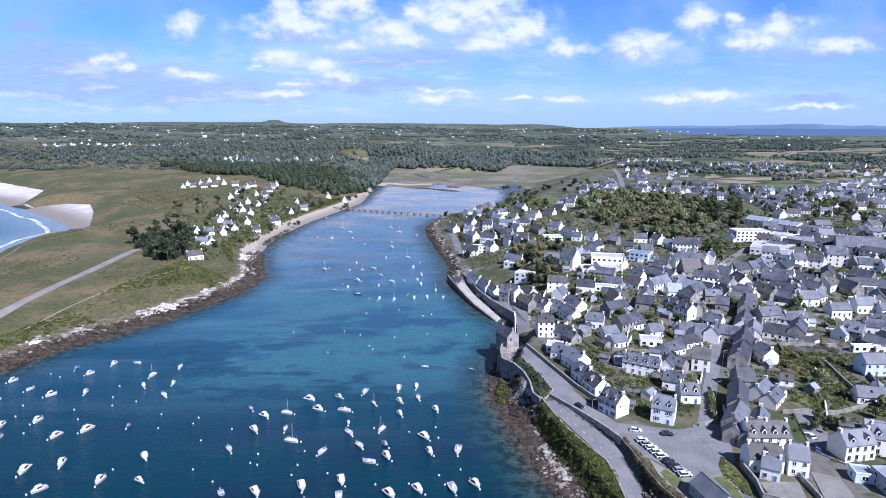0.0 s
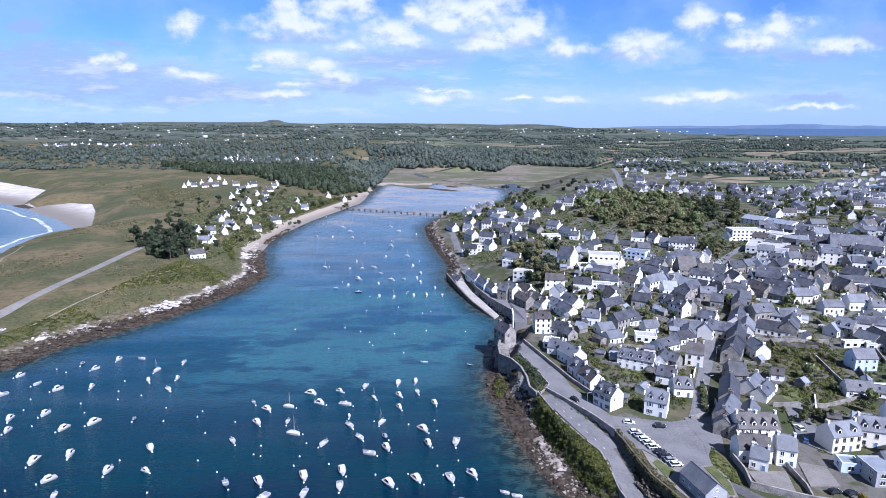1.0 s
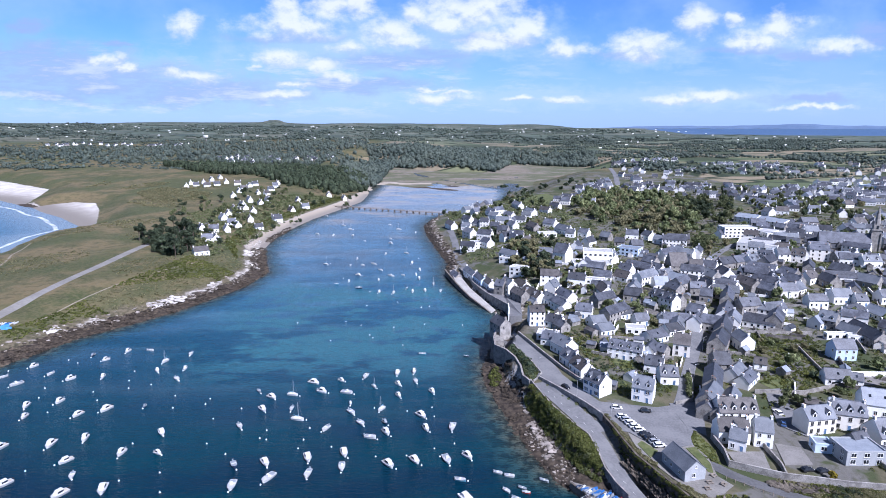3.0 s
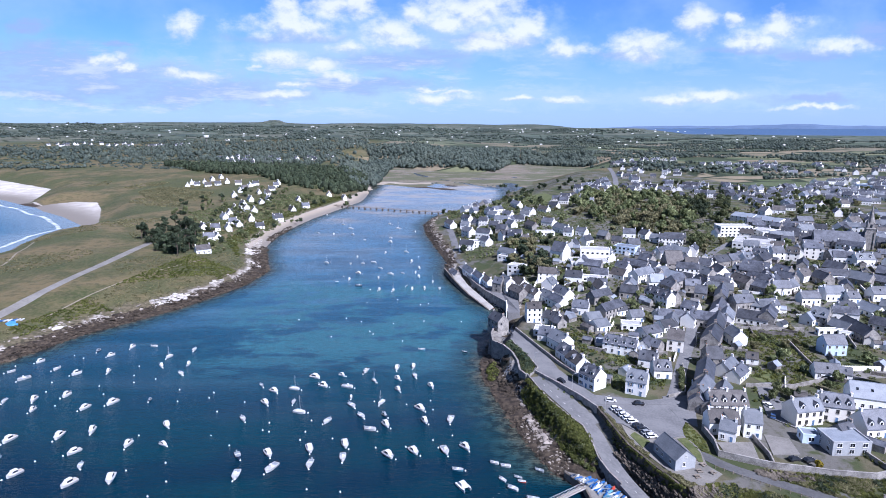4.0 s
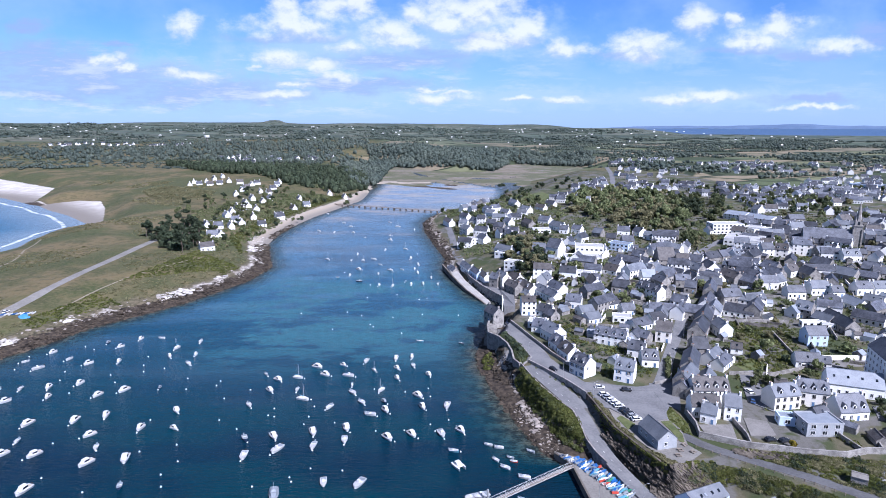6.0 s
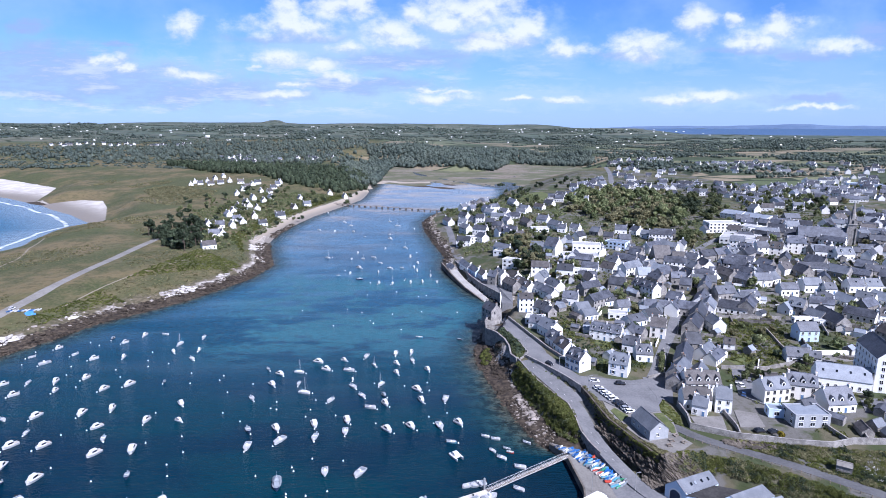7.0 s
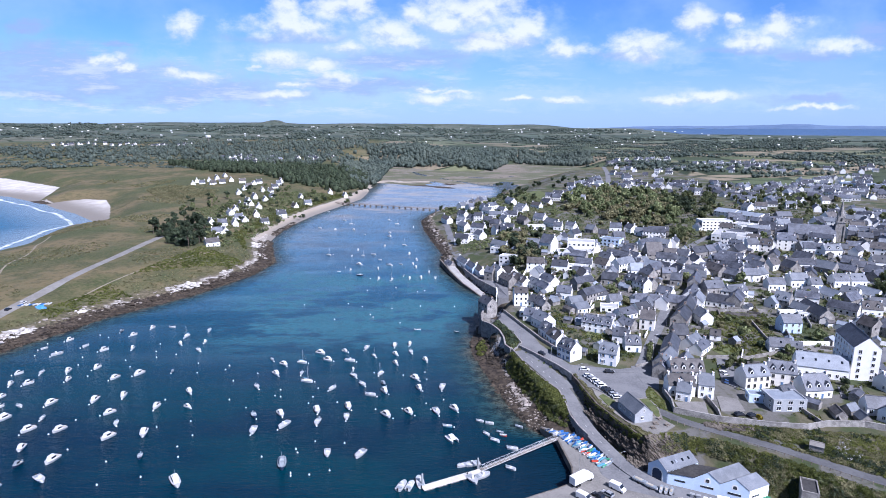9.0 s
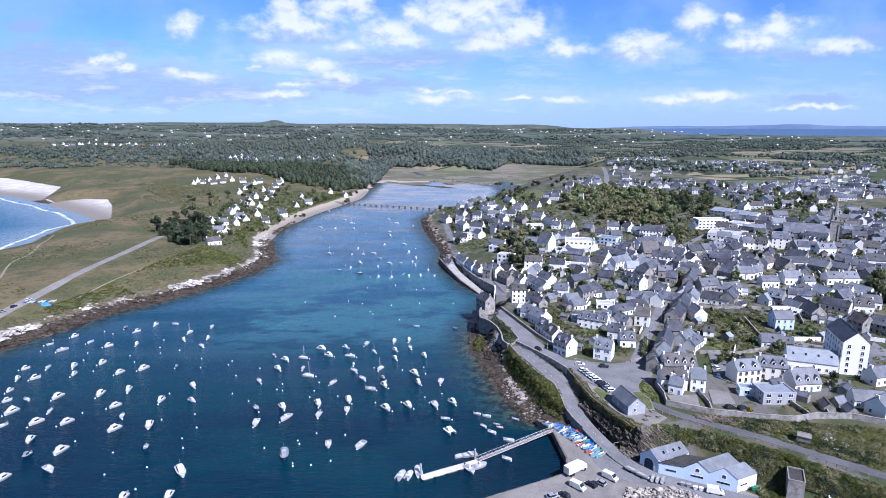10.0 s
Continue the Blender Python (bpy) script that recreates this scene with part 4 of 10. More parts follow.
def boat_kind(kind, l, colour):
    """Builds one boat of a kind and returns its root."""
    b = l * (0.48 if l < 7 else 0.42) * (0.80 if kind == "sail" else 1.0)
    free = 0.55 + 0.06 * l
    hull_words = dict(hull_white="white", hull_dark="dark navy", hull_blue="pale blue", boat_red="red", boat_grey="grey", boat_blue="blue")[colour]
    kinds = dict(cabin="motor boat with a small wheelhouse", open="open fishing dinghy with a bare cockpit", sail="sailing yacht with a bare mast", fly="motor cruiser with a raised cabin", cat="catamaran with a broad deck")
    root = holder("boat", Matrix(), f"{hull_words} {kinds[kind]} at its mooring", "boat", "boats in the harbour")
    if kind == "cat":
        for s in (-1, 1):
            h = part("hull", hull_bm(l, l * 0.16, 0.8), colour, root, soft=False)
            h.location = (0, s * l * 0.22, 0)
        part("deck", boxm(-l * 0.42, l * 0.25, -l * 0.24, l * 0.24, 0.62, 0.95), "hull_white", root)
        bm = bmesh.new()
        loft(bm, [[(x, -w, 0.95), (x, w, 0.95), (x - 0.1, w * 0.85, 0.95 + h), (x - 0.1, -w * 0.85, 0.95 + h)] for x, w, h in ((-l * 0.25, l * 0.2, 0.9), (l * 0.05, l * 0.2, 1.0), (l * 0.2, l * 0.14, 0.15))])
        part("cabin", bm, "hull_white", root)
        return root
    part("hull", hull_bm(l, b, free), [colour, "boat_grey" if colour in ("hull_dark", "boat_grey") else "deck_grey"], root)
    z = free * 1.04
    if kind in ("cabin", "fly", "sail"):
        c0, c1 = (-0.16, 0.32) if kind == "cabin" else (-0.28, 0.30)
        ch = 1.15 if kind == "cabin" else 0.5 if kind == "sail" else 1.0
        w = b * 0.36
        bm = bmesh.new()
        loft(bm, [[(x * l, -ww, z), (x * l, ww, z), ((x - lean) * l, ww * 0.82, z + hh), ((x - lean) * l, -ww * 0.82, z + hh)] for x, ww, hh, lean in ((c0, w, ch, 0.0), (c1 - 0.14, w, ch, 0.02), (c1 + 0.04, w * 0.7, ch * 0.28, 0.02))])
        bmesh.ops.recalc_face_normals(bm, faces=bm.faces)
        part("cabin", bm, "boat_grey" if colour == "hull_dark" else "hull_white", root)
        if kind != "sail":
            bm = bmesh.new()
            x1 = (c1 - 0.145) * l
            loft(bm, [[(x, -w * 1.01, z + ch * 0.42), (x, w * 1.01, z + ch * 0.42), (x - 0.03 * l, w * 0.90, z + ch * 0.88), (x - 0.03 * l, -w * 0.90, z + ch * 0.88)] for x in (c0 * l + 0.12, x1 + 0.06)])
            part("windscreen", bm, "window_glass", root, "tinted cabin glazing")
            part("cabin_roof", boxm((c0 - 0.03) * l, (c1 - 0.13) * l, -w * 0.9, w * 0.9, z + ch, z + ch + 0.07), "boat_grey" if colour == "hull_dark" else "hull_white", root)
        part("cockpit", boxm(-l * 0.44, c0 * l - 0.05, -b * 0.34, b * 0.34, z - 0.02, z + 0.035), "deck_tan", root, "tan cockpit floor")
        if kind == "fly":
            bm = bmesh.new()
            loft(bm, [[(x * l, -w * ww, z + ch + 0.07), (x * l, w * ww, z + ch + 0.07), (x * l - 0.12, w * ww * 0.8, z + ch + hh), (x * l - 0.12, -w * ww * 0.8, z + ch + hh)] for x, ww, hh in ((-0.16, 0.7, 0.75), (0.05, 0.7, 0.6), (0.1, 0.6, 0.15))])
            part("flybridge", bm, "boat_grey" if colour == "hull_dark" else "hull_white", root)
            bm = bmesh.new()
            rod(bm, (-0.05 * l, 0, z + ch), (-0.08 * l, 0, z + ch + 2.6), 0.04, 6)
            part("aerial", bm, "aluminium", root)
        if kind == "sail":
            bm = bmesh.new()
            rod(bm, (0.08 * l, 0, z), (0.06 * l, 0, z + 1.25 * l), 0.075, 6, 0.05)
            part("mast", bm, "aluminium", root)
            bm = bmesh.new()
            rod(bm, (0.06 * l, 0, z + 1.1), (-0.34 * l, 0, z + 1.0), 0.11, 6)
            part("boom", bm, "hull_blue", root, "boom with a furled sail in a blue cover")
            bm = bmesh.new()
            for e in ((0.49 * l, 0), (-0.47 * l, 0), (0.05 * l, b * 0.45), (0.05 * l, -b * 0.45)):
                rod(bm, (0.06 * l, 0, z + 1.22 * l), (e[0], e[1], z), 0.018, 4)
            part("rigging", bm, "steel_grey", root)
    else:
        part("cockpit", boxm(-l * 0.44, l * 0.22, -b * 0.36, b * 0.36, z - 0.03, z + 0.04), "boat_grey", root, "grey open cockpit")
        part("thwart", boxm(-l * 0.08, l * 0.02, -b * 0.38, b * 0.38, z + 0.05, z + 0.16), "hull_white", root)
        if l > 4.4:
            bm = bmesh.new()
            box(bm, -l * 0.02, l * 0.10, -b * 0.16, b * 0.16, z + 0.04, z + 0.95)
            part("console", bm, "hull_white", root)
    if kind in ("open", "cabin"):
        bm = bmesh.new()
        box(bm, -l * 0.5 - 0.35, -l * 0.5 - 0.02, -0.18, 0.18, 0.15, 1.15)
        box(bm, -l * 0.5 - 0.42, -l * 0.5 + 0.02, -0.22, 0.22, 0.95, 1.35)
        part("outboard", bm, "tyre" if l > 5 else "boat_grey", root, "outboard engine")
    bm = bmesh.new()
    for s in (-1, 1):
        pts = [(l * f, s * b * (0.42 if f < 0.25 else 0.30 if f < 0.4 else 0.06), z + 0.45) for f in (0.12, 0.30, 0.47)]
        for p, q in zip(pts, pts[1:]):
            rod(bm, p, q, 0.02, 4)
        for p in pts:
            rod(bm, (p[0], p[1], z), p, 0.02, 4)
    part("bow_rail", bm, "aluminium", root)
    return root


BOATS = {}


def boat(x, y, heading, l=6.0, kind="cabin", colour="hull_white", buoy=True):
    l = l * 0.90
    size = 4.2 if l < 4.6 else 5.6 if l < 6.2 else 7.0 if l < 8.0 else 9.0
    key = (kind, size, colour)
    m = pose(x, y, 0.0, rnd.uniform(-2, 2), 0, heading) @ Matrix.Scale(l / size, 4)
    if key not in BOATS:
        BOATS[key] = boat_kind(kind, size, colour)
        BOATS[key].matrix_world = m
    else:
        old = BOATS[key]
        copy_thing(old, m @ Matrix.Diagonal((*[1 / s for s in old.scale], 1)))
    if buoy:
        a = radians(heading + rnd.uniform(-14, 14))
        r = l * 0.5 + rnd.uniform(0.5, 1.3)
        mooring_buoy(x + r * math.cos(a), y + r * math.sin(a))


def mooring_buoy(x, y, s=1.0):
    m = pose(x, y, 0.0, 0, 0, 0) @ Matrix.Scale(s, 4)
    if "buoy" not in PIECES:
        bm = bmesh.new()
        bmesh.ops.create_uvsphere(bm, u_segments=12, v_segments=8, radius=0.32, matrix=Matrix.Translation((0, 0, 0.14)))
        rod(bm, (0, 0, 0.5), (0, 0, 0.72), 0.06, 6)
        ob = new("mooring_buoy", as_mesh("mooring_buoy", bm, ["buoy_white"], True))
        PIECES["buoy"] = tagged(ob, "round white mooring buoy floating on the water", "buoy", "mooring buoys")
        ob.matrix_world = m
    else:
        o = PIECES["buoy"].copy()
        scene.collection.objects.link(o)
        o.matrix_world = m


# ---------------------------------------------------------------- vehicles
def car_root(colour, van):
    words = dict(car_white="white", car_dark="black", car_silver="silver", car_blue="dark blue")[colour]
    root = holder("van" if van else "car", Matrix(), f"{words} {'panel van' if van else 'hatchback car'} parked on tarmac", "van" if van else "car", "parked vehicles")
    l, w = (5.2, 2.0) if van else (4.1, 1.75)
    bm = bmesh.new()
    side = [(-l / 2, 0.35), (-l / 2 + 0.05, 0.95), (l / 2 - 0.25, 0.85), (l / 2, 0.60), (l / 2, 0.35)] if not van else [(-l / 2, 0.4), (-l / 2, 2.3), (l / 2 - 1.7, 2.35), (l / 2 - 0.9, 1.35), (l / 2 - 0.05, 1.05), (l / 2, 0.4)]
    loft(bm, [[(p[0], y, p[1]) for p in side] for y in (-w / 2, w / 2)])
    bmesh.ops.recalc_face_normals(bm, faces=bm.faces)
    bmesh.ops.bevel(bm, geom=list(bm.edges), offset=0.07, segments=1, affect="EDGES")
    part("body", bm, colour, root)
    if not van:
        bm = bmesh.new()
        loft(bm, [[(-l / 2 + 0.15, s * 0.98, 0.9), (l / 2 - 1.0, s * 0.98, 0.86), (l / 2 - 1.75, s * 0.80, 1.43), (-l / 2 + 0.55, s * 0.80, 1.45)] for s in (-w / 2, w / 2)])
        bmesh.ops.recalc_face_normals(bm, faces=bm.faces)
        part("glazing", bm, "window_glass", root)
        part("car_roof", boxm(-l / 2 + 0.58, l / 2 - 1.8, -w * 0.40, w * 0.40, 1.44, 1.50), colour, root)
    else:
        bm = bmesh.new()
        loft(bm, [[(l / 2 - 1.58, s, 2.2), (l / 2 - 0.92, s, 1.42), (l / 2 - 0.86, s, 1.44), (l / 2 - 1.50, s, 2.24)] for s in (-w * 0.44, w * 0.44)])
        part("windscreen", bm, "window_glass", root)
    for sx in (-l * 0.31, l * 0.31):
        for sy in (-1, 1):
            bm = bmesh.new()
            rod(bm, (sx, sy * (w / 2 - 0.2), 0.33), (sx, sy * (w / 2 + 0.02), 0.33), 0.33, 12)
            part("wheel", bm, "tyre", root)
    for sy in (-1, 1):
        part("headlight", boxm(l / 2 - 0.08, l / 2 + 0.01, sy * w * 0.36 - 0.15, sy * w * 0.36 + 0.15, 0.62 if not van else 0.8, 0.76 if not van else 0.98), "frame_white", root, "clear headlight")
    return root


CARS = {}


def car(x, y, rz, colour="car_white", van=False, z=None):
    m = pose(x, y, (gz(x, y) if z is None else z), 0, 0, rz)
    if (colour, van) not in CARS:
        CARS[colour, van] = car_root(colour, van)
        CARS[colour, van].matrix_world = m
    else:
        copy_thing(CARS[colour, van], m)


# ---------------------------------------------------------------- plants and rocks
def leaf_cloud(rng, centres, radii, per, size, squash=0.8, ruffle=0.55):
    """Small two-sided leaf tufts on the outside of overlapping blobs."""
    n = len(centres) * per
    d = rng.normal(size=(n, 3))
    d /= np.linalg.norm(d, axis=1)[:, None]
    c, r = np.repeat(centres, per, 0), np.repeat(radii, per)
    p = c + d * (r * rng.uniform(0.62, 1.08, n))[:, None] * np.array([1, 1, squash])
    u = rng.normal(size=(n, 3))
    u /= np.linalg.norm(u, axis=1)[:, None]
    nrm = d * 0.9 + rng.normal(size=(n, 3)) * ruffle
    nrm /= np.linalg.norm(nrm, axis=1)[:, None]
    a = np.cross(nrm, u)
    a /= np.linalg.norm(a, axis=1)[:, None] + 1e-9
    b = np.cross(nrm, a)
    s = (np.repeat(size, per) if np.ndim(size) else size) * rng.uniform(0.55, 1.25, n)
    a, b = a * s[:, None], b * s[:, None] * rng.uniform(0.5, 1.0, n)[:, None]
    k = nrm * (s * 0.35)[:, None]
    v = np.stack([p - a, p - b - k, p + a, p + b - k], 1).reshape(-1, 3)
    return v, np.arange(n * 4).reshape(-1, 4)


TREES = {}


def tree_proto(kind):
    rng = np.random.default_rng(5 + len(TREES))
    tall, spread, blobs, per, leaf, mat, words = {
        "oak": (7.5, 3.4, 11, 95, 0.52, "foliage", "broad-leaved green tree with a rounded uneven crown"),
        "holm": (6.0, 3.2, 10, 95, 0.48, "foliage_dark", "dense dark evergreen tree with an uneven crown"),
        "gorse": (4.6, 2.9, 9, 95, 0.46, "foliage_olive", "olive-brown scrubby tree with a ragged crown"),
        "pine": (12.0, 3.6, 9, 85, 0.50, "foliage_dark", "tall dark maritime pine with a flat ragged crown"),
        "shrub": (2.4, 1.7, 6, 70, 0.28, "foliage", "rounded green garden shrub"),
        "yellow": (2.6, 1.8, 6, 70, 0.28, "foliage_yellow", "yellow-flowering garden shrub beside a wall"),
    }[kind]
    root = holder("tree" if tall > 3 else "shrub", Matrix(), words, "tree" if tall > 3 else "shrub", "trees and shrubs")
    low = 0.62 if kind == "pine" else 0.30
    c = np.column_stack([rng.normal(0, spread * 0.42, blobs), rng.normal(0, spread * 0.42, blobs), rng.uniform(tall * low, tall * 0.86, blobs)])
    c[:, :2] *= (1.15 - 0.55 * (c[:, 2:3] - tall * low) / (tall * (0.9 - low)))
    r = rng.uniform(0.30, 0.50, blobs) * spread
    bm = bmesh.new()
    rod(bm, (0, 0, -0.6), (0.1, 0.05, tall * 0.35), 0.05 * spread + 0.08, 7, 0.035 * spread + 0.05)
    rod(bm, (0.1, 0.05, tall * 0.35), (0.0, 0.1, tall * 0.75), 0.035 * spread + 0.05, 7, 0.03)
    for q in c[:5]:
        rod(bm, (0.1, 0.05, tall * 0.33), tuple(q), 0.02 * spread + 0.03, 5, 0.02)
    part("trunk", bm, "bark", root)
    v, f = leaf_cloud(rng, c, r, per, leaf, 0.72 if kind == "pine" else 0.85)
    part("crown", np_mesh("crown", v, f, mat), None, root)
    return root


def tree(x, y, kind="oak", s=1.0, z=None):
    m = pose(x, y, gz(x, y) if z is None else z, 0, 0, rnd.uniform(0, 360)) @ Matrix.Diagonal((s, s, s * rnd.uniform(0.85, 1.15), 1))
    if kind not in TREES:
        TREES[kind] = tree_proto(kind)
        TREES[kind].matrix_world = m
    else:
        o = TREES[kind]
        copy_thing(o, m @ Matrix.Diagonal((*[1 / a for a in o.scale], 1)))


def join_trees(name, spots, label):
    """Many trees as one object. spots: x, y, kind, scale."""
    out_v, out_f, mats, at = {}, {}, {}, {}
    for kind in sorted({k for *_, k, _ in spots}):
        if kind not in TREES:
            x, y, _, s = next(q for q in spots if q[2] == kind)
            tree(x, y, kind, s)
        for child in TREES[kind].children:
            me = child.data
            v = np.zeros(len(me.vertices) * 3, np.float32)
            me.vertices.foreach_get("co", v)
            v = v.reshape(-1, 3)
            if child.name.startswith("crown"):
                q = v.reshape(-1, 4, 3)[::3]
                v = (q.mean(1, keepdims=True) + (q - q.mean(1, keepdims=True)) * 1.62).reshape(-1, 3)
                f = np.arange(len(v)).reshape(-1, 4)
                m = me.materials[0].name
                for x, y, k, s in spots:
                    if k != kind:
                        continue
                    a = rnd.uniform(0, 6.28)
                    c, n = math.cos(a) * s, math.sin(a) * s
                    w = np.column_stack([v[:, 0] * c - v[:, 1] * n + x, v[:, 0] * n + v[:, 1] * c + y, v[:, 2] * s * rnd.uniform(0.85, 1.15) + gz(x, y)])
                    out_v.setdefault(m, []).append(w)
                    out_f.setdefault(m, []).append(f + at.get(m, 0))
                    at[m] = at.get(m, 0) + len(v)
    for m in out_v:
        ob = new(name, np_mesh(name, np.vstack(out_v[m]), np.vstack(out_f[m]), m))
        tagged(ob, label, "trees", kind="stuff")


def thicket(name, xy, size, mat, label, per=46, leaf=0.34, seed=3, tall=0.8, category="shrubs", lift=0.25, z=None, ruffle=0.55, heart=False):
    """Uncountable low bushes over the ground as one object."""
    rng = np.random.default_rng(seed)
    xy = np.asarray(xy, float)
    h = land(xy[:, 0], xy[:, 1])[0] if z is None else z
    r = size * rng.uniform(0.55, 1.3, len(xy))
    c = np.column_stack([xy, h + r * lift])
    v, f = leaf_cloud(rng, c, r, per, r * leaf, tall, ruffle)
    if heart:
        # a lumpy inner mass, so that distant crowns close
        bm = bmesh.new()
        bmesh.ops.create_icosphere(bm, subdivisions=1, radius=1.0)
        bv = np.array([q.co for q in bm.verts])
        bf = np.array([[q.index for q in g.verts] for g in bm.faces])
        bm.free()
        n = len(c)
        w = bv[None] * rng.uniform(0.55, 1.15, (n, len(bv), 1)) * r[:, None, None] * 0.92 * np.array([1, 1, tall])
        hv = (w + c[:, None]).reshape(-1, 3)
        hf = (bf[None] + (np.arange(n) * len(bv))[:, None, None]).reshape(-1, 3)
        tagged(new(name + "_mass", np_mesh(name + "_mass", hv, hf, mat, True)), label, category, kind="stuff")
    ob = new(name, np_mesh(name, v, f, mat))
    return tagged(ob, label, category, kind="stuff")


def rocks(name, xy, size, mat, label, seed=4, flat=0.6, sink=0.25, z=None):
    """Many angular stones joined into one object."""
    rng = np.random.default_rng(seed)
    bm = bmesh.new()
    bmesh.ops.create_icosphere(bm, subdivisions=2 if len(xy) < 300 else 1, radius=1.0)
    bv = np.array([v.co for v in bm.verts])
    bf = np.array([[v.index for v in f.verts] for f in bm.faces])
    bm.free()
    xy = np.asarray(xy, float)
    n = len(xy)
    h = land(xy[:, 0], xy[:, 1])[0] if z is None else np.full(n, z)
    s = size * rng.lognormal(0, 0.45, n)
    sc = np.column_stack([s * rng.uniform(0.7, 1.5, n), s * rng.uniform(0.6, 1.1, n), s * flat * rng.uniform(0.6, 1.3, n)])
    ph = rng.uniform(0, 6.28, (n, 1))
    # chop the ball into facets with a few random planes for every stone
    v = np.repeat(bv[None], n, 0)
    for _ in range(5):
        d = rng.normal(size=(n, 1, 3))
        d /= np.linalg.norm(d, axis=2, keepdims=True)
        o = (v * d).sum(2, keepdims=True) - rng.uniform(0.35, 0.75, (n, 1, 1))
        v = v - d * np.maximum(o, 0)
    v = v * sc[:, None, :]
    ca, sa = np.cos(ph), np.sin(ph)
    x, y = v[..., 0] * ca - v[..., 1] * sa, v[..., 0] * sa + v[..., 1] * ca
    v = np.stack([x + xy[:, :1], y + xy[:, 1:], v[..., 2] + (h + sc[:, 2] * (0.5 - sink))[:, None]], 2)
    f = (bf[None] + (np.arange(n) * len(bv))[:, None, None]).reshape(-1, 3)
    ob = new(name, np_mesh(name, v.reshape(-1, 3), f, mat))
    return tagged(ob, label, "rocks", kind="stuff")


def scatter(n, poly, seed, keep=None):
    """n random points in a polygon; keep: a test on arrays of x and y."""
    rng = np.random.default_rng(seed)
    p = np.array(poly, float)
    out = np.zeros((0, 2))
    for _ in range(60):
        q = rng.uniform(p.min(0), p.max(0), (max(200, n * 2), 2))
        ok = inside_by([tuple(a) for a in poly], q[:, 0], q[:, 1]) > 0
        if keep is not None:
            ok &= keep(q[:, 0], q[:, 1])
        out = np.vstack([out, q[ok]])
        if len(out) >= n:
            break
    return out[:n]


# ---------------------------------------------------------------- roads and walls
def dense(pts, step):
    out = [Vector(pts[0])]
    for a, b in zip(pts, pts[1:]):
        a, b = Vector(a), Vector(b)
        n = max(1, round((b - a).length / step))
        out += [a.lerp(b, i / n) for i in range(1, n + 1)]
    return out


def smooth_line(pts, rounds=2):
    pts = [Vector(p) for p in pts]
    for _ in range(rounds):
        q = [pts[0]]
        for a, b in zip(pts, pts[1:]):
            q += [a.lerp(b, 0.25), a.lerp(b, 0.75)]
        pts = q + [pts[-1]]
    return pts


def road(name, pts, width, mat, label, lift=0.12, zs=None, step=3.0, category="road", kind="structure"):
    """A strip of road laid over the ground, thick at the edges. zs: heights at the points, else those of the ground."""
    p3 = [(*p, (zs[i] if zs else 0.0)) for i, p in enumerate(pts)]
    line = dense(smooth_line(p3), step)
    bm = bmesh.new()
    rows = []
    for i, p in enumerate(line):
        a, b = line[max(0, i - 1)], line[min(len(line) - 1, i + 1)]
        t = Vector((b.x - a.x, b.y - a.y, 0)).normalized()
        nrm = Vector((-t.y, t.x, 0))
        e = [p + nrm * s * width / 2 for s in (-1, -0.33, 0.33, 1)]
        if zs:
            z = [p.z] * 4
        else:
            z = list(land(np.array([q.x for q in e]), np.array([q.y for q in e]))[0])
        top = [bm.verts.new((q.x, q.y, zz + lift)) for q, zz in zip(e, z)]
        foot = [bm.verts.new((q.x, q.y, zz - 0.9)) for q, zz in ((e[0], z[0]), (e[3], z[3]))]
        rows.append([foot[0], *top, foot[1]])
    for a, b in zip(rows, rows[1:]):
        for i in range(5):
            bm.faces.new((a[i + 1], a[i], b[i], b[i + 1]))
    bmesh.ops.recalc_face_normals(bm, faces=bm.faces)
    me = as_mesh(name, bm, [mat])
    return tagged(new(name, me), label, category, kind=kind)


def stone_wall(pts, height, thick=0.5, mat="granite", label="grey stone wall", zs=None, foot=3.0, name="stone_wall", coping=True):
    """A wall along a line; its top runs at the given heights or above the ground."""
    p3 = [(*p, (zs[i] if zs else 0.0)) for i, p in enumerate(pts)]
    line = dense(p3, 4.0)
    bm = bmesh.new()
    secs, caps = [], []
    for i, p in enumerate(line):
        a, b = line[max(0, i - 1)], line[min(len(line) - 1, i + 1)]
        t = Vector((b.x - a.x, b.y - a.y, 0)).normalized()
        nrm = Vector((-t.y, t.x, 0)) * thick / 2
        top = (p.z if zs else gz(p.x, p.y)) + height
        q, r = p - nrm, p + nrm
        secs.append([(q.x, q.y, top - height - foot), (r.x, r.y, top - height - foot), (r.x, r.y, top), (q.x, q.y, top)])
        q, r = p - nrm * 1.18, p + nrm * 1.18
        caps.append([(q.x, q.y, top), (r.x, r.y, top), (r.x, r.y, top + 0.12), (q.x, q.y, top + 0.12)])
    loft(bm, secs)
    if coping:
        loft(bm, caps)
    bmesh.ops.recalc_face_normals(bm, faces=bm.faces)
    return tagged(new(name, as_mesh(name, bm, [mat])), label, "wall", kind="structure")

# ---------------------------------------------------------------- the town, house by house
house(84.6, 189.2, -29, 8.0, 8, 2, "w", dormers=2, shutters=True, windows=1)
house(98.7, 215.0, -28, 7.8, 7, 1.3, "w", dormers=0, skylights=2, windows=1)
house(100.3, 204.3, -8, 7.5, 7.5, 1.3, "w", dormers=2, windows=1)
house(67.8, 194.8, -57, 8.3, 7.5, 2, "w", dormers=2, shutters=True)
house(63.8, 236.6, -66, 11.0, 8, 1.6, "w")
house(64.0, 222.6, -72, 9.5, 7, 1.3, "w", dormers=1)
house(66.2, 213.1, -73, 9.8, 7, 1.3, "w", dormers=1)
house(59.3, 248.2, -30, 6.7, 7, 1.2, "w", windows=1)
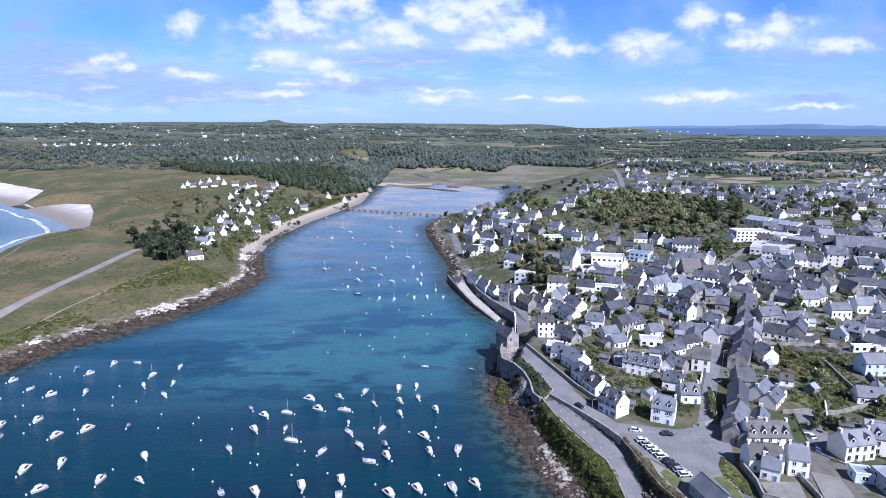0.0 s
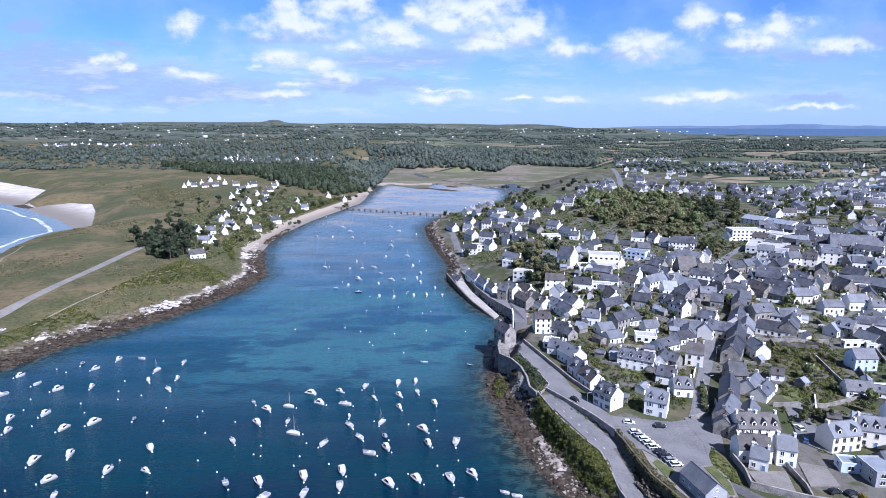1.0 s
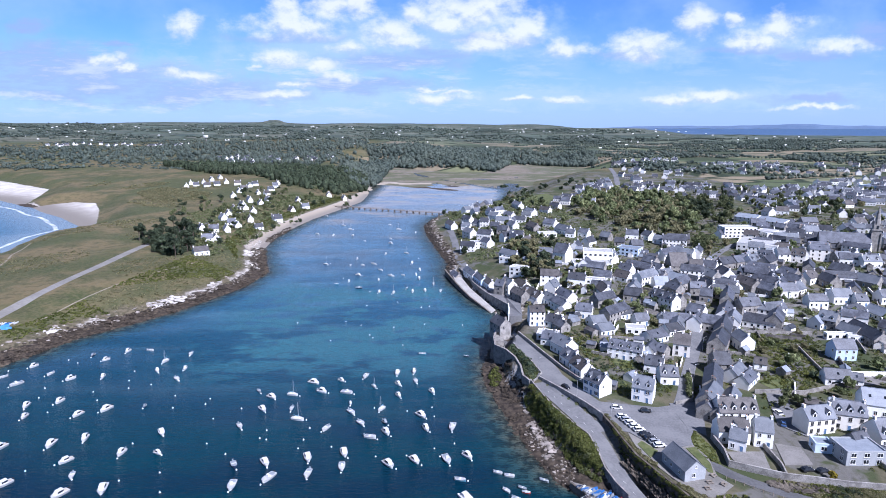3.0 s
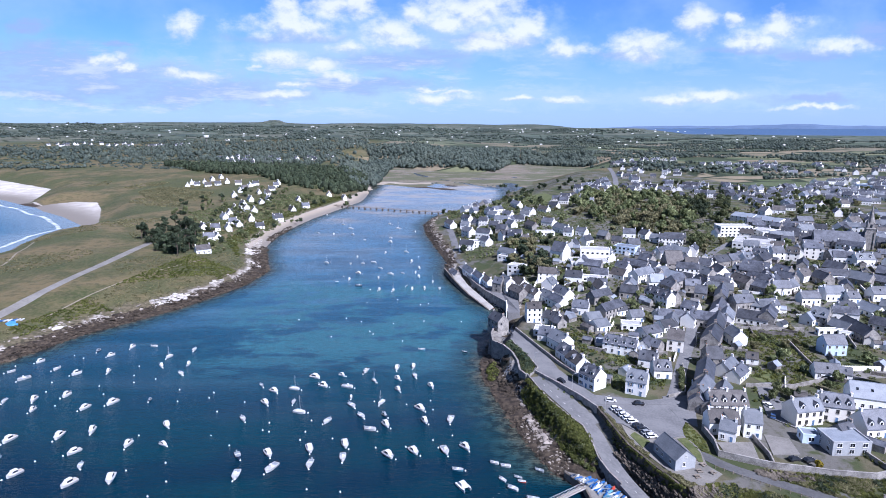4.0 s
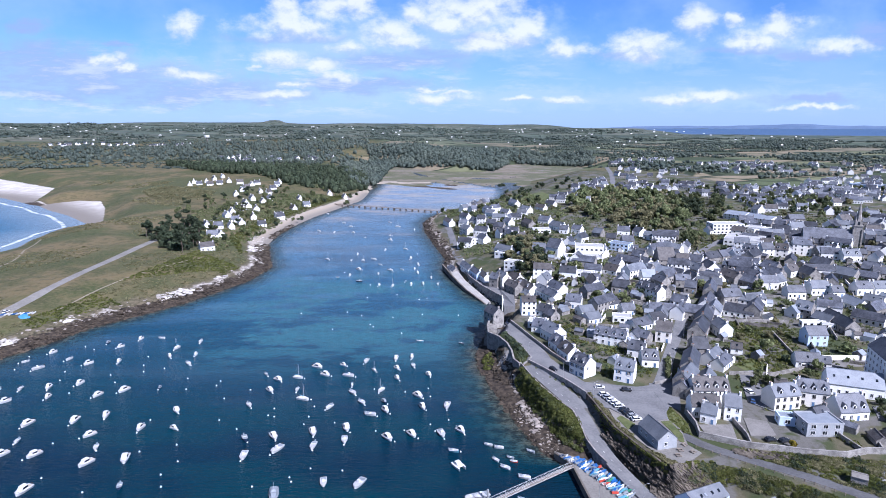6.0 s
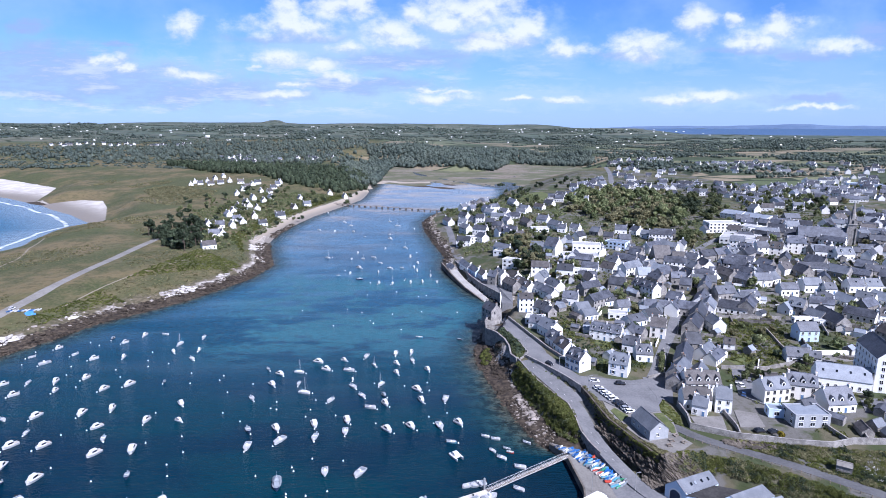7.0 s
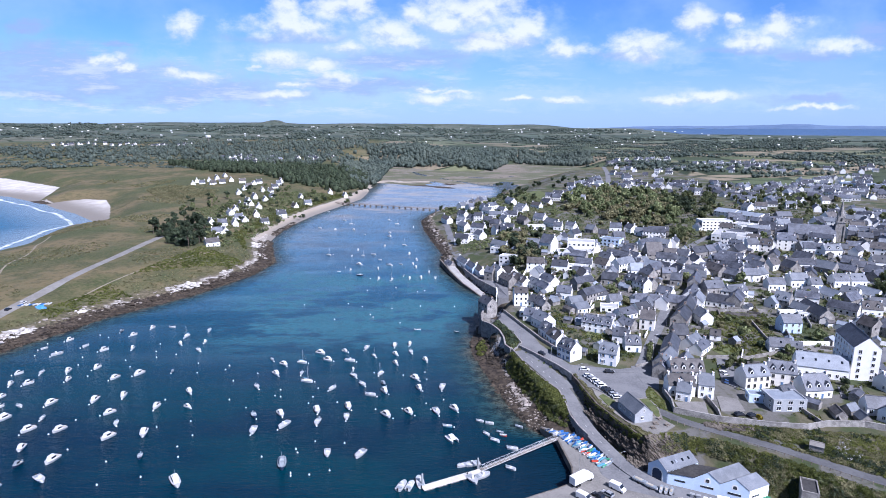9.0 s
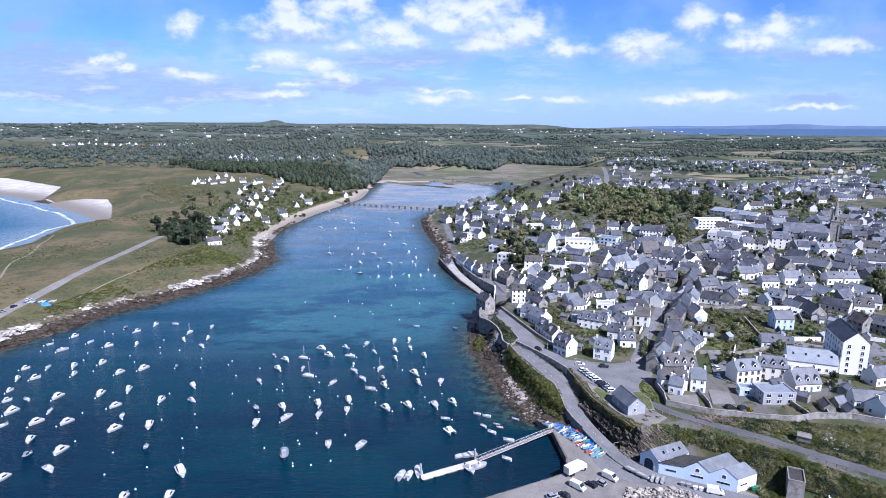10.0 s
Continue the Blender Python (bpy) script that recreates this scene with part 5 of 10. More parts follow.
house(58.1, 277.9, -2, 8.2, 9, 2.8, "w", rise=2.2, chimneys=0, windows=1)
house(48.3, 354.1, -34, 6.6, 7, 2.3, "g", ends=False, windows=1)
house(53.8, 354.9, -74, 13.1, 6.5, 2.4, "c", ends=False)
house(58.4, 336.0, -67, 14.1, 6.5, 2, "g", ends=False)
house(66.9, 334.6, -71, 20.6, 7, 1.6, "w", dormers=2, ends=False)
house(75.4, 323.8, -68, 11.7, 6.5, 1.3, "w")
house(84.4, 320.7, -68, 13.6, 7, 1.5, "w")
house(79.0, 310.6, -69, 12.5, 6.5, 1.3, "w")
house(107.0, 317.6, -90, 14.4, 8, 1.3, "w")
house(121.8, 309.3, -28, 10.3, 8, 1.3, "g", windows=1)
house(136.2, 298.6, -66, 17.8, 7, 1.9, "w", dormers=3)
house(144.2, 297.3, -65, 5.0, 7, 1.3, "g")
house(164.0, 317.7, -12, 9.5, 7, 1.6, "g", windows=1)
house(171.2, 319.4, -87, 13.3, 7.5, 1.8, "w")
house(89.9, 274.3, 15, 8.4, 8, 1, "w", chimneys=0, rise=2.6, windows=1)
house(90.2, 262.0, 21, 8.7, 8, 1, "w", chimneys=0, rise=2.6, windows=1)
house(114.3, 275.7, 7, 8.0, 7, 1, "w", chimneys=1, windows=1)
house(112.4, 250.9, 26, 11.5, 8, 1, "w", chimneys=0, rise=2.8, windows=1)
house(125.2, 260.3, 19, 9.6, 8, 1, "w", chimneys=0, rise=2.8, windows=1)
house(91.0, 229.6, -31, 15.4, 7, 1.7, "w", dormers=4, chimneys=3, windows=1)
house(118.8, 233.7, -25, 7.5, 9, 2.1, "c", chimneys=3, windows=1)
house(107.1, 181.1, 53, 15.1, 7, 1.8, "g", windows=1)
house(103.3, 174.4, 56, 9.2, 6.5, 1.4, "g")
house(115.2, 195.4, 62, 18.9, 7, 2, "g")
house(127.1, 213.6, -9, 7.1, 10, 1.8, "g", rise=4, windows=1)
house(138.5, 237.9, 56, 16.9, 8, 1.8, "g")
house(149.9, 256.5, 59, 22.0, 8, 1.8, "g")
house(163.2, 281.2, 58, 22.0, 8, 1.8, "w")
house(173.3, 299.4, 61, 22.0, 7, 1.8, "g")
house(147.5, 281.7, -48, 9.1, 7.5, 1.9, "w", windows=1)
house(140.9, 267.8, 53, 11.8, 7, 1.7, "w", windows=1)
house(111.0, 170.0, -4, 13.9, 8.5, 1.9, "w", dormers=4, chimneys=3, windows=1)
house(103.6, 157.9, -8, 10.3, 7.5, 1.6, "w", dormers=1, windows=1)
house(103.4, 152.6, -32, 5.4, 6, 1.4, "w", windows=1)
house(113.0, 155.4, -19, 5.7, 7.5, 2, "w", windows=1)
house(136.4, 163.4, 8, 11.1, 7.5, 2, "c", dormers=2, windows=1)
house(149.3, 165.2, -19, 10.5, 8, 2.1, "c", dormers=3, windows=1)
house(155.9, 154.8, 4, 11.3, 9, 1.2, "w", dormers=3, rise=5, windows=1)
house(171.4, 173.2, -22, 19.4, 10, 1.6, "w", roof="zinc", skylights=4, chimneys=0, windows=1)
house(188.4, 175.6, 73, 21.5, 10, 5.2, "w", rise=4.5, chimneys=1, ends=3)
house(190.2, 226.3, -2, 9.8, 7.5, 2, "b", chimneys=0, windows=1)
house(169.8, 200.3, -15, 10.0, 7, 1, "w", skylights=1, chimneys=0, windows=1)
house(176.8, 198.3, -23, 5.0, 5, 0.9, "w", chimneys=0, windows=1)
house(151.5, 240.6, -90, 10.3, 7, 1.6, "w")
house(146.7, 216.3, -23, 5.0, 5, 0.9, "w", chimneys=0, windows=1)
house(178.6, 286.8, 11, 12.8, 8, 2.4, "g", windows=1)
house(192.6, 285.9, 15, 13.9, 7, 1.8, "w", windows=1)
house(211.6, 267.0, -47, 8.6, 9, 1.8, "g", dormers=2, windows=1)
house(214.3, 254.2, -73, 10.5, 7, 1, "g", chimneys=0)
house(218.4, 247.8, 87, 22.0, 8, 1.4, "g", skylights=3)
house(238.1, 297.0, -2, 11.3, 8, 1.6, "w", windows=1)
house(245.8, 291.6, -2, 7.2, 7, 1.2, "w", windows=1)
house(263.9, 295.2, -2, 9.5, 8, 1.4, "w", windows=1)
house(274.4, 294.4, -2, 9.5, 8, 1.4, "w", skylights=2, windows=1)
house(220.8, 292.1, -2, 10.8, 7, 1.4, "w", windows=1)
house(214.4, 309.7, -2, 10.5, 8, 1.6, "c", windows=1)
house(198.4, 323.4, -79, 15.6, 7.5, 1.5, "g")
house(204.8, 313.3, -66, 10.6, 7.5, 1.4, "g")
house(252.6, 251.4, -21, 9.9, 8, 1.5, "w", dormers=2, windows=1)
house(229.3, 221.0, -76, 8.7, 8, 1.8, "g")
house(237.7, 215.7, -56, 11.1, 8, 1.8, "g")
house(265.5, 285.4, -54, 10.1, 7, 1.2, "w", chimneys=0, windows=1)
house(250.2, 282.4, -83, 15.9, 8, 1, "w", roof="zinc", chimneys=0)
house(209.1, 269.3, 30, 13.8, 7, 1.2, "w", roof="zinc", chimneys=0, windows=1)
house(39.9, 567.6, -27, 9.4, 7, 1.5, "w", ends=False, windows=1)
house(25.4, 592.8, -75, 21.8, 7, 1.6, "w", ends=False)
house(52.3, 481.4, -69, 13.1, 7.5, 1.6, "w", ends=False)
house(63.9, 424.1, -51, 16.5, 7, 1.2, "w", ends=False, windows=1)
house(32.0, 399.0, -76, 21.4, 5.5, 1.4, "w", ends=False)
house(37.3, 382.0, -76, 18.1, 5.5, 1.5, "b", ends=False)
house(42.1, 370.4, -77, 15.3, 5.5, 1.5, "w", ends=False)
house(21.5, 410.8, -72, 13.3, 6.5, 1.3, "g", ends=False)
house(74.9, 471.5, -84, 15.5, 7, 1.3, "w", ends=False)
house(83.4, 462.5, 23, 7.2, 6, 1, "w", ends=False, windows=1)
house(99.3, 518.9, -77, 19.2, 7.5, 1.4, "g", ends=False)
house(118.3, 533.3, -42, 12.1, 8, 1.6, "w", ends=False, windows=1)
house(124.5, 501.4, -67, 19.3, 8, 1.5, "w", ends=False)
house(126.7, 485.9, -27, 7.7, 7, 1.4, "w", ends=False, windows=1)
house(139.1, 486.8, -46, 9.4, 7, 1.4, "w", ends=False, windows=1)
house(69.8, 604.2, -73, 20.4, 7, 1.5, "w", ends=False)
house(86.1, 585.8, -53, 11.7, 7, 1.3, "w", ends=False, windows=1)
house(105.9, 658.1, -77, 22.0, 7, 1.4, "w", ends=False)
house(112.0, 607.7, -66, 16.4, 7, 1.4, "w", ends=False)
house(75.6, 557.5, -20, 13.6, 7, 1.2, "w", ends=False, windows=1)
house(81.4, 527.9, -70, 12.3, 7, 1.4, "w", ends=False)
house(131.0, 620.5, -52, 13.2, 7, 1.3, "w", ends=False, windows=1)
house(148.1, 647.9, -56, 13.5, 7, 1.3, "w", ends=False)
house(99.0, 395.3, -45, 10.7, 11, 2.6, "w", chimneys=1, rise=6, ends=False, windows=1)
house(177.9, 475.3, -19, 10.7, 8, 1.4, "w", ends=False, windows=1)
house(190.0, 469.1, -72, 10.1, 8, 1.3, "w", ends=False)
house(153.2, 468.9, -46, 8.9, 8, 1.3, "g", ends=False, windows=1)
house(158.1, 447.6, -22, 8.3, 7, 1.2, "g", ends=False, windows=1)
house(192.9, 451.9, -41, 9.3, 7, 1.3, "w", ends=False, windows=1)
house(166.9, 432.8, -2, 9.8, 8, 1.3, "g", ends=False, windows=1)
house(170.9, 365.3, -2, 11.9, 13, 1.8, "g", chimneys=0, rise=8, ends=False, windows=1)
house(180.0, 356.3, -15, 8.7, 12, 1.6, "g", chimneys=0, rise=6, ends=False, windows=1)
house(157.9, 378.2, -61, 10.2, 8, 1.4, "g", ends=False)
house(155.2, 359.9, -74, 12.6, 8, 1.3, "c", ends=False)
house(192.2, 361.0, -43, 9.2, 8, 1.6, "w", ends=False, windows=1)
house(206.3, 368.3, 25, 14.5, 8, 1.6, "g", ends=False, windows=1)
house(218.8, 373.6, 26, 14.1, 8, 1.5, "g", ends=False, windows=1)
house(227.4, 373.3, 32, 11.9, 8, 1.6, "w", dormers=2, ends=False, windows=1)
house(242.1, 381.6, -45, 10.1, 8, 1.9, "w", dormers=3, ends=False, windows=1)
house(256.0, 385.1, -2, 8.9, 9, 1.9, "w", ends=False, windows=1)
house(266.2, 381.9, -33, 9.0, 9, 1.9, "c", dormers=2, ends=False, windows=1)
house(283.1, 385.3, -24, 12.6, 10, 2.9, "c", rise=3, ends=False, windows=1)
house(328.2, 464.6, -2, 12.0, 9, 2, "w", ends=False, windows=1)
house(360.6, 517.5, -2, 14.9, 9, 1.5, "g", ends=False, windows=1)
house(316.2, 540.4, -56, 20.9, 18, 1.8, "w", roof="zinc", rise=3, chimneys=0, ends=False)
house(327.8, 516.9, -63, 26.7, 18, 1.8, "w", roof="zinc", rise=3, chimneys=0, ends=False)
house(293.9, 376.4, 8, 13.0, 9, 1.4, "g", ends=False, windows=1)
house(305.7, 380.9, -73, 5.0, 8, 1.7, "w", ends=False)
house(305.8, 364.8, -2, 12.9, 8, 1.6, "w", dormers=2, ends=False, windows=1)
house(273.8, 346.4, -63, 13.3, 9, 1.3, "g", ends=False)
house(243.2, 333.5, 29, 10.8, 8, 1.4, "w", ends=False, windows=1)
house(234.9, 340.7, -72, 11.9, 9, 1.3, "g", ends=False)
house(251.8, 326.4, -87, 12.2, 8, 1.3, "g")
house(274.3, 323.6, -61, 14.1, 9, 1.2, "g")
house(298.7, 333.4, -48, 10.2, 9, 1.3, "g", ends=False, windows=1)
house(343.1, 365.7, -40, 10.6, 9, 1.8, "w", ends=False, windows=1)
house(318.2, 330.8, -19, 12.3, 9, 1.6, "w", ends=False, windows=1)
house(373.9, 424.7, -55, 10.6, 9, 1.5, "g", ends=False, windows=1)
house(424.9, 495.7, -37, 12.8, 9, 1.4, "w", ends=False, windows=1)
house(401.3, 436.9, -78, 9.1, 9, 1.4, "w", ends=False)
house(375.6, 486.7, 29, 13.9, 9, 1.4, "w", ends=False, windows=1)
house(406.4, 514.3, 15, 13.4, 9, 1.5, "w", ends=False, windows=1)
house(357.8, 578.7, -76, 10.0, 9, 1.5, "w", ends=False)
house(378.0, 588.4, -25, 12.5, 9, 1.3, "w", ends=False, windows=1)
house(446.7, 627.2, 74, 22.9, 9, 1.3, "w", ends=False)
house(479.3, 630.9, -2, 9.5, 9, 1.3, "w", ends=False, windows=1)
house(453.0, 513.0, 27, 16.1, 9, 1.4, "w", ends=False, windows=1)
house(195.6, 347.3, 89, 13.3, 8, 1.3, "w", ends=False)
house(211.7, 349.6, -2, 9.1, 8, 1.3, "w", ends=False, windows=1)
house(184.1, 343.7, -75, 13.6, 8, 1.3, "g", ends=False)
house(206.6, 329.4, -2, 7.9, 7, 1.1, "w", windows=1)
house(186.1, 322.1, -79, 13.7, 8, 1.3, "w")
house(238.8, 286.8, 26, 14.5, 7, 1, "w", windows=1)
house(230.7, 328.7, -72, 11.1, 8, 1.2, "g")
house(298.1, 308.0, -51, 12.7, 9, 1.4, "g", windows=1)
house(275.0, 284.3, -74, 16.7, 8, 1, "w", roof="zinc", chimneys=0)
house(127.7, 346.6, -48, 10.2, 8, 1, "w", chimneys=0, ends=False, windows=1)
house(145.9, 330.1, -2, 8.7, 9, 1.2, "w", roof="zinc", chimneys=0, ends=False, windows=1)
house(159.5, 335.8, -55, 11.0, 9, 1.2, "b", roof="zinc", chimneys=0, ends=False)
house(164.4, 306.4, -28, 7.0, 8, 1.3, "g", windows=1)
house(151.0, 319.5, -73, 10.3, 7, 1.3, "g")
house(108.2, 286.5, 25, 8.6, 7, 1, "w", chimneys=0, windows=1)
house(67.4, 272.8, -43, 9.2, 7, 1.2, "w", windows=1)
house(69.0, 268.5, -67, 10.3, 6, 1, "g")
house(108.7, 231.5, -50, 5.1, 6, 1, "g", chimneys=0, windows=1)
house(104.2, 233.5, 53, 9.5, 6, 1, "w", chimneys=0, windows=1)
house(115.8, 181.3, 58, 12.5, 6, 1.2, "w")
house(106.8, 171.4, 57, 9.6, 6, 1.4, "g")
house(131.5, 200.1, 44, 10.8, 6, 1, "w", windows=1)
house(129.6, 205.2, 44, 11.3, 7, 1.2, "w", windows=1)
house(154.0, 136.0, 76, 6.2, 4, 0.55, "g", chimneys=0, rise=1.6)
house(160.4, 138.9, 20, 5.0, 4, 0.55, "g", chimneys=0, windows=1)
house(160.1, 131.7, 82, 5.0, 4, 0.55, "g", chimneys=0)
house(192.1, 168.5, 29, 9.8, 7, 0.9, "g", chimneys=0, windows=1)
house(191.6, 158.2, 13, 11.9, 7, 1.4, "w", windows=1)
house(172.5, 138.0, -14, 13.8, 7, 1, "w", chimneys=0, windows=1)
house(171.5, 131.9, 31, 8.6, 7, 1.4, "w", windows=1)
house(142.2, 150.1, 17, 6.5, 6, 1.2, "g", chimneys=1, windows=1)
block(107.1, 262.2, -14, 10.1, 7, 3.2, "w", "flat_roof", floors=1)
block(124.5, 394.4, -14, 20.9, 13, 8.2, "w", "flat_roof", floors=2)
block(115.1, 376.7, -6, 26.2, 16, 4.2, "w", "flat_roof", floors=1)
block(154.8, 413.5, -38, 16.5, 11, 5.6, "b", "zinc", floors=2)
block(43.2, 487.2, -2, 10.7, 9, 5.5, "w", "flat_roof", floors=2)
block(106.4, 490.0, -2, 16.1, 9, 3.4, "w", "flat_roof", floors=1)
block(268.4, 472.0, -2, 27.7, 14, 8.6, "w", "flat_roof", floors=3)
block(294.7, 470.0, -45, 13.8, 13, 5.2, "w", "flat_roof", floors=2)
block(301.6, 463.7, -2, 27.9, 12, 4.5, "w", "flat_roof", floors=1)
block(261.3, 424.7, -34, 28.6, 26, 5, "w", "flat_roof", floors=1)
block(138.4, 144.6, -2, 12.6, 9, 4.6, "s", "zinc", floors=2)
block(130.3, 150.2, -13, 5.4, 5, 3, "b", "zinc", floors=1)
block(58.6, 256.1, -18, 7.4, 8, 3, "w", "flat_roof", floors=1)
block(204.5, 250.6, -2, 10.3, 3, 3, "w", "flat_roof", floors=1)
block(214.9, 246.5, -21, 12.5, 4, 3, "w", "flat_roof", floors=1)
block(60.8, 420.3, -36, 8.1, 8, 3, "w", "flat_roof", floors=1)
block(65.1, 382.5, -32, 11.9, 8, 6, "w", "flat_roof", floors=2)
block(239.4, 302.4, 11, 6.5, 8, 5, "w", "flat_roof", floors=2)
block(643.6, 777.8, -61, 65.1, 30, 6, "b", "zinc", floors=1)
block(107.9, 341.3, -18, 11.8, 7, 3, "w", "flat_roof", floors=1)
house(-383, 947, -68, 7.8, 6.0, 1.2, "w", rise=3.9, windows=1, ends=False, group="houses of the village")
house(-366, 925, 22, 8.6, 6.8, 0.9, "w", rise=3.5, windows=1, ends=False, group="houses of the village")
house(-366, 957, -69, 9.9, 6.2, 1.0, "w", rise=3.5, windows=1, ends=False, group="houses of the village")
house(-363, 985, -51, 7.8, 6.6, 1.2, "w", rise=3.6, windows=1, ends=False, group="houses of the village")
house(-334, 927, 23, 10.0, 6.0, 1.0, "w", rise=3.7, windows=1, ends=False, group="houses of the village")
house(-358, 1013, -53, 8.8, 6.3, 1.0, "w", rise=3.4, windows=1, ends=False, group="houses of the village")
house(-325, 945, -66, 8.9, 7.0, 1.2, "w", rise=3.7, windows=1, ends=False, group="houses of the village")
house(-268, 798, -61, 7.7, 6.9, 1.2, "w", rise=3.7, windows=1, ends=False, group="houses of the village")
house(-273, 841, -63, 9.4, 6.2, 1.0, "w", rise=3.4, windows=1, ends=False, group="houses of the village")
house(-276, 875, 38, 10.1, 6.1, 0.9, "w", rise=3.5, windows=1, ends=False, group="houses of the village")
house(-275, 901, -63, 9.7, 7.0, 0.9, "w", rise=3.5, windows=1, ends=False, group="houses of the village")
house(-271, 916, 35, 9.5, 6.1, 1.2, "w", rise=3.4, windows=1, ends=False, group="houses of the village")
house(-243, 832, -62, 8.5, 6.0, 0.9, "w", rise=3.6, windows=1, ends=False, group="houses of the village")
house(-230, 828, 45, 7.8, 7.0, 1.0, "w", rise=3.9, windows=1, ends=False, group="houses of the village")
house(-234, 868, 37, 9.5, 6.1, 0.9, "w", rise=3.7, windows=1, ends=False, group="houses of the village")
house(-235, 900, 16, 8.4, 7.0, 1.2, "w", rise=4.0, windows=1, ends=False, group="houses of the village")
house(-240, 934, -61, 8.2, 6.4, 1.2, "w", rise=3.9, windows=1, ends=False, group="houses of the village")
house(-230, 659, -60, 8.3, 6.5, 0.9, "w", rise=3.6, windows=1, ends=False, group="houses of the village")
house(-233, 689, -63, 9.2, 7.0, 1.0, "w", rise=4.0, windows=1, ends=False, group="houses of the village")
house(-223, 678, -55, 9.0, 6.1, 0.9, "w", rise=4.0, windows=1, ends=False, group="houses of the village")
house(-226, 628, -51, 9.5, 6.8, 1.2, "w", rise=3.5, windows=1, ends=False, group="houses of the village")
house(-223, 702, -66, 8.5, 6.4, 1.0, "w", rise=3.4, windows=1, ends=False, group="houses of the village")
house(-235, 728, -46, 8.7, 6.6, 1.0, "w", rise=3.8, windows=1, ends=False, group="houses of the village")
house(-180, 602, 34, 8.9, 6.4, 1.0, "w", rise=3.5, windows=1, ends=False, group="houses of the village")
house(-227, 566, -52, 7.8, 6.8, 1.0, "w", rise=3.9, windows=1, ends=False, group="houses of the village")
house(-213, 562, 21, 9.3, 6.8, 1.2, "w", rise=3.8, windows=1, ends=False, group="houses of the village")
house(-203, 570, -61, 9.6, 6.1, 1.2, "w", rise=3.9, windows=1, ends=False, group="houses of the village")
house(-204, 518, 26, 10.2, 6.3, 1.0, "w", rise=3.9, windows=1, ends=False, group="houses of the village")
house(-199, 526, -59, 8.7, 6.8, 1.0, "w", rise=3.4, windows=1, ends=False, group="houses of the village")
house(-173, 655, 42, 10.5, 6.4, 1.2, "w", rise=3.8, windows=1, ends=False, group="houses of the village")
house(-171, 719, -52, 10.3, 6.5, 0.9, "w", rise=3.9, windows=1, ends=False, group="houses of the village")
house(-146, 856, -70, 8.5, 6.9, 1.0, "w", rise=3.7, windows=1, ends=False, group="houses of the village")
house(-123, 851, -56, 7.9, 6.1, 1.2, "w", rise=3.7, windows=1, ends=False, group="houses of the village")
house(-216, 744, -60, 8.6, 6.8, 1.2, "w", rise=3.3, windows=1, ends=False, group="houses of the village")
house(-214, 772, -52, 9.8, 6.6, 1.2, "w", rise=3.9, windows=1, ends=False, group="houses of the village")
house(-177, 662, 19, 8.6, 6.7, 0.9, "w", rise=3.6, windows=1, ends=False, group="houses of the village")
house(-236, 764, -56, 10.2, 6.4, 1.2, "w", rise=3.9, windows=1, ends=False, group="houses of the village")
house(-300, 923, 17, 10.3, 6.2, 1.2, "w", rise=3.6, windows=1, ends=False, group="houses of the village")
house(-346, 916, 33, 10.3, 6.8, 1.0, "w", rise=3.9, windows=1, ends=False, group="houses of the village")
house(-377, 914, -67, 9.5, 7.0, 0.9, "w", rise=3.8, windows=1, ends=False, group="houses of the village")
house(-160, 749, 35, 10.2, 6.2, 1.2, "w", rise=3.5, windows=1, ends=False, group="houses of the village")
house(-176, 783, -62, 9.6, 6.3, 0.9, "w", rise=3.8, windows=1, ends=False, group="houses of the village")
house(-200, 595, -59, 9.0, 7.0, 1.0, "w", rise=3.5, windows=1, ends=False, group="houses of the village")
house(-209, 604, 21, 8.9, 6.6, 1.0, "w", rise=3.6, windows=1, ends=False, group="houses of the village")
house(-208, 683, -69, 10.4, 7.0, 1.0, "w", rise=3.7, windows=1, ends=False, group="houses of the village")
house(-197, 631, -66, 9.4, 6.5, 1.2, "w", rise=3.8, windows=1, ends=False, group="houses of the village")
house(-187.8, 458.0, 35, 12, 7.5, 1.3, "w", windows=1, group="houses of the village", label="white-rendered cottage with a slate roof beside dark pines")

# ---------------------------------------------------------------- roads, walls and quays
def slab(name, loop, z0, z1, mat, label, category="pavement"):
    bm = bmesh.new()
    prism(bm, loop, z0, z1)
    bmesh.ops.recalc_face_normals(bm, faces=bm.faces)
    return tagged(new(name, as_mesh(name, bm, [mat])), label, category, kind="structure")


road("headland_road", [(-247, 150), (-245, 269), (-243, 320), (-243, 393), (-246, 473), (-250, 520)], 6.6, "pale_tarmac", "grey tarmac road across the heath")
road("quay_road", [(46.5, 206), (51.2, 190), (56.8, 175), (60.2, 164), (60.6, 152), (61.8, 142), (65.2, 130), (70.5, 114), (80, 104), (92, 94)], 5.4, "asphalt",
     "grey tarmac road sloping down to the quay", zs=[9.9, 9.2, 8.4, 7.7, 6.4, 5.0, 3.75, 2.78, 2.72, 2.72], lift=0.05)
road("upper_road", [(22, 622), (26, 541), (26, 463), (31, 410), (40, 365), (47, 334), (48, 300), (43, 274), (42.5, 249), (45, 226), (50, 208), (57, 195), (64, 184), (74, 176), (90, 175)],
     6.2, "asphalt", "grey tarmac road along the sea wall")
road("road_apron", [(49.5, 199.5), (54.6, 187), (58.6, 177), (61, 168)], 6.6, "asphalt", "tarmac apron at the foot of the wall", zs=[9.6, 9.0, 8.5, 8.0], lift=0.03)
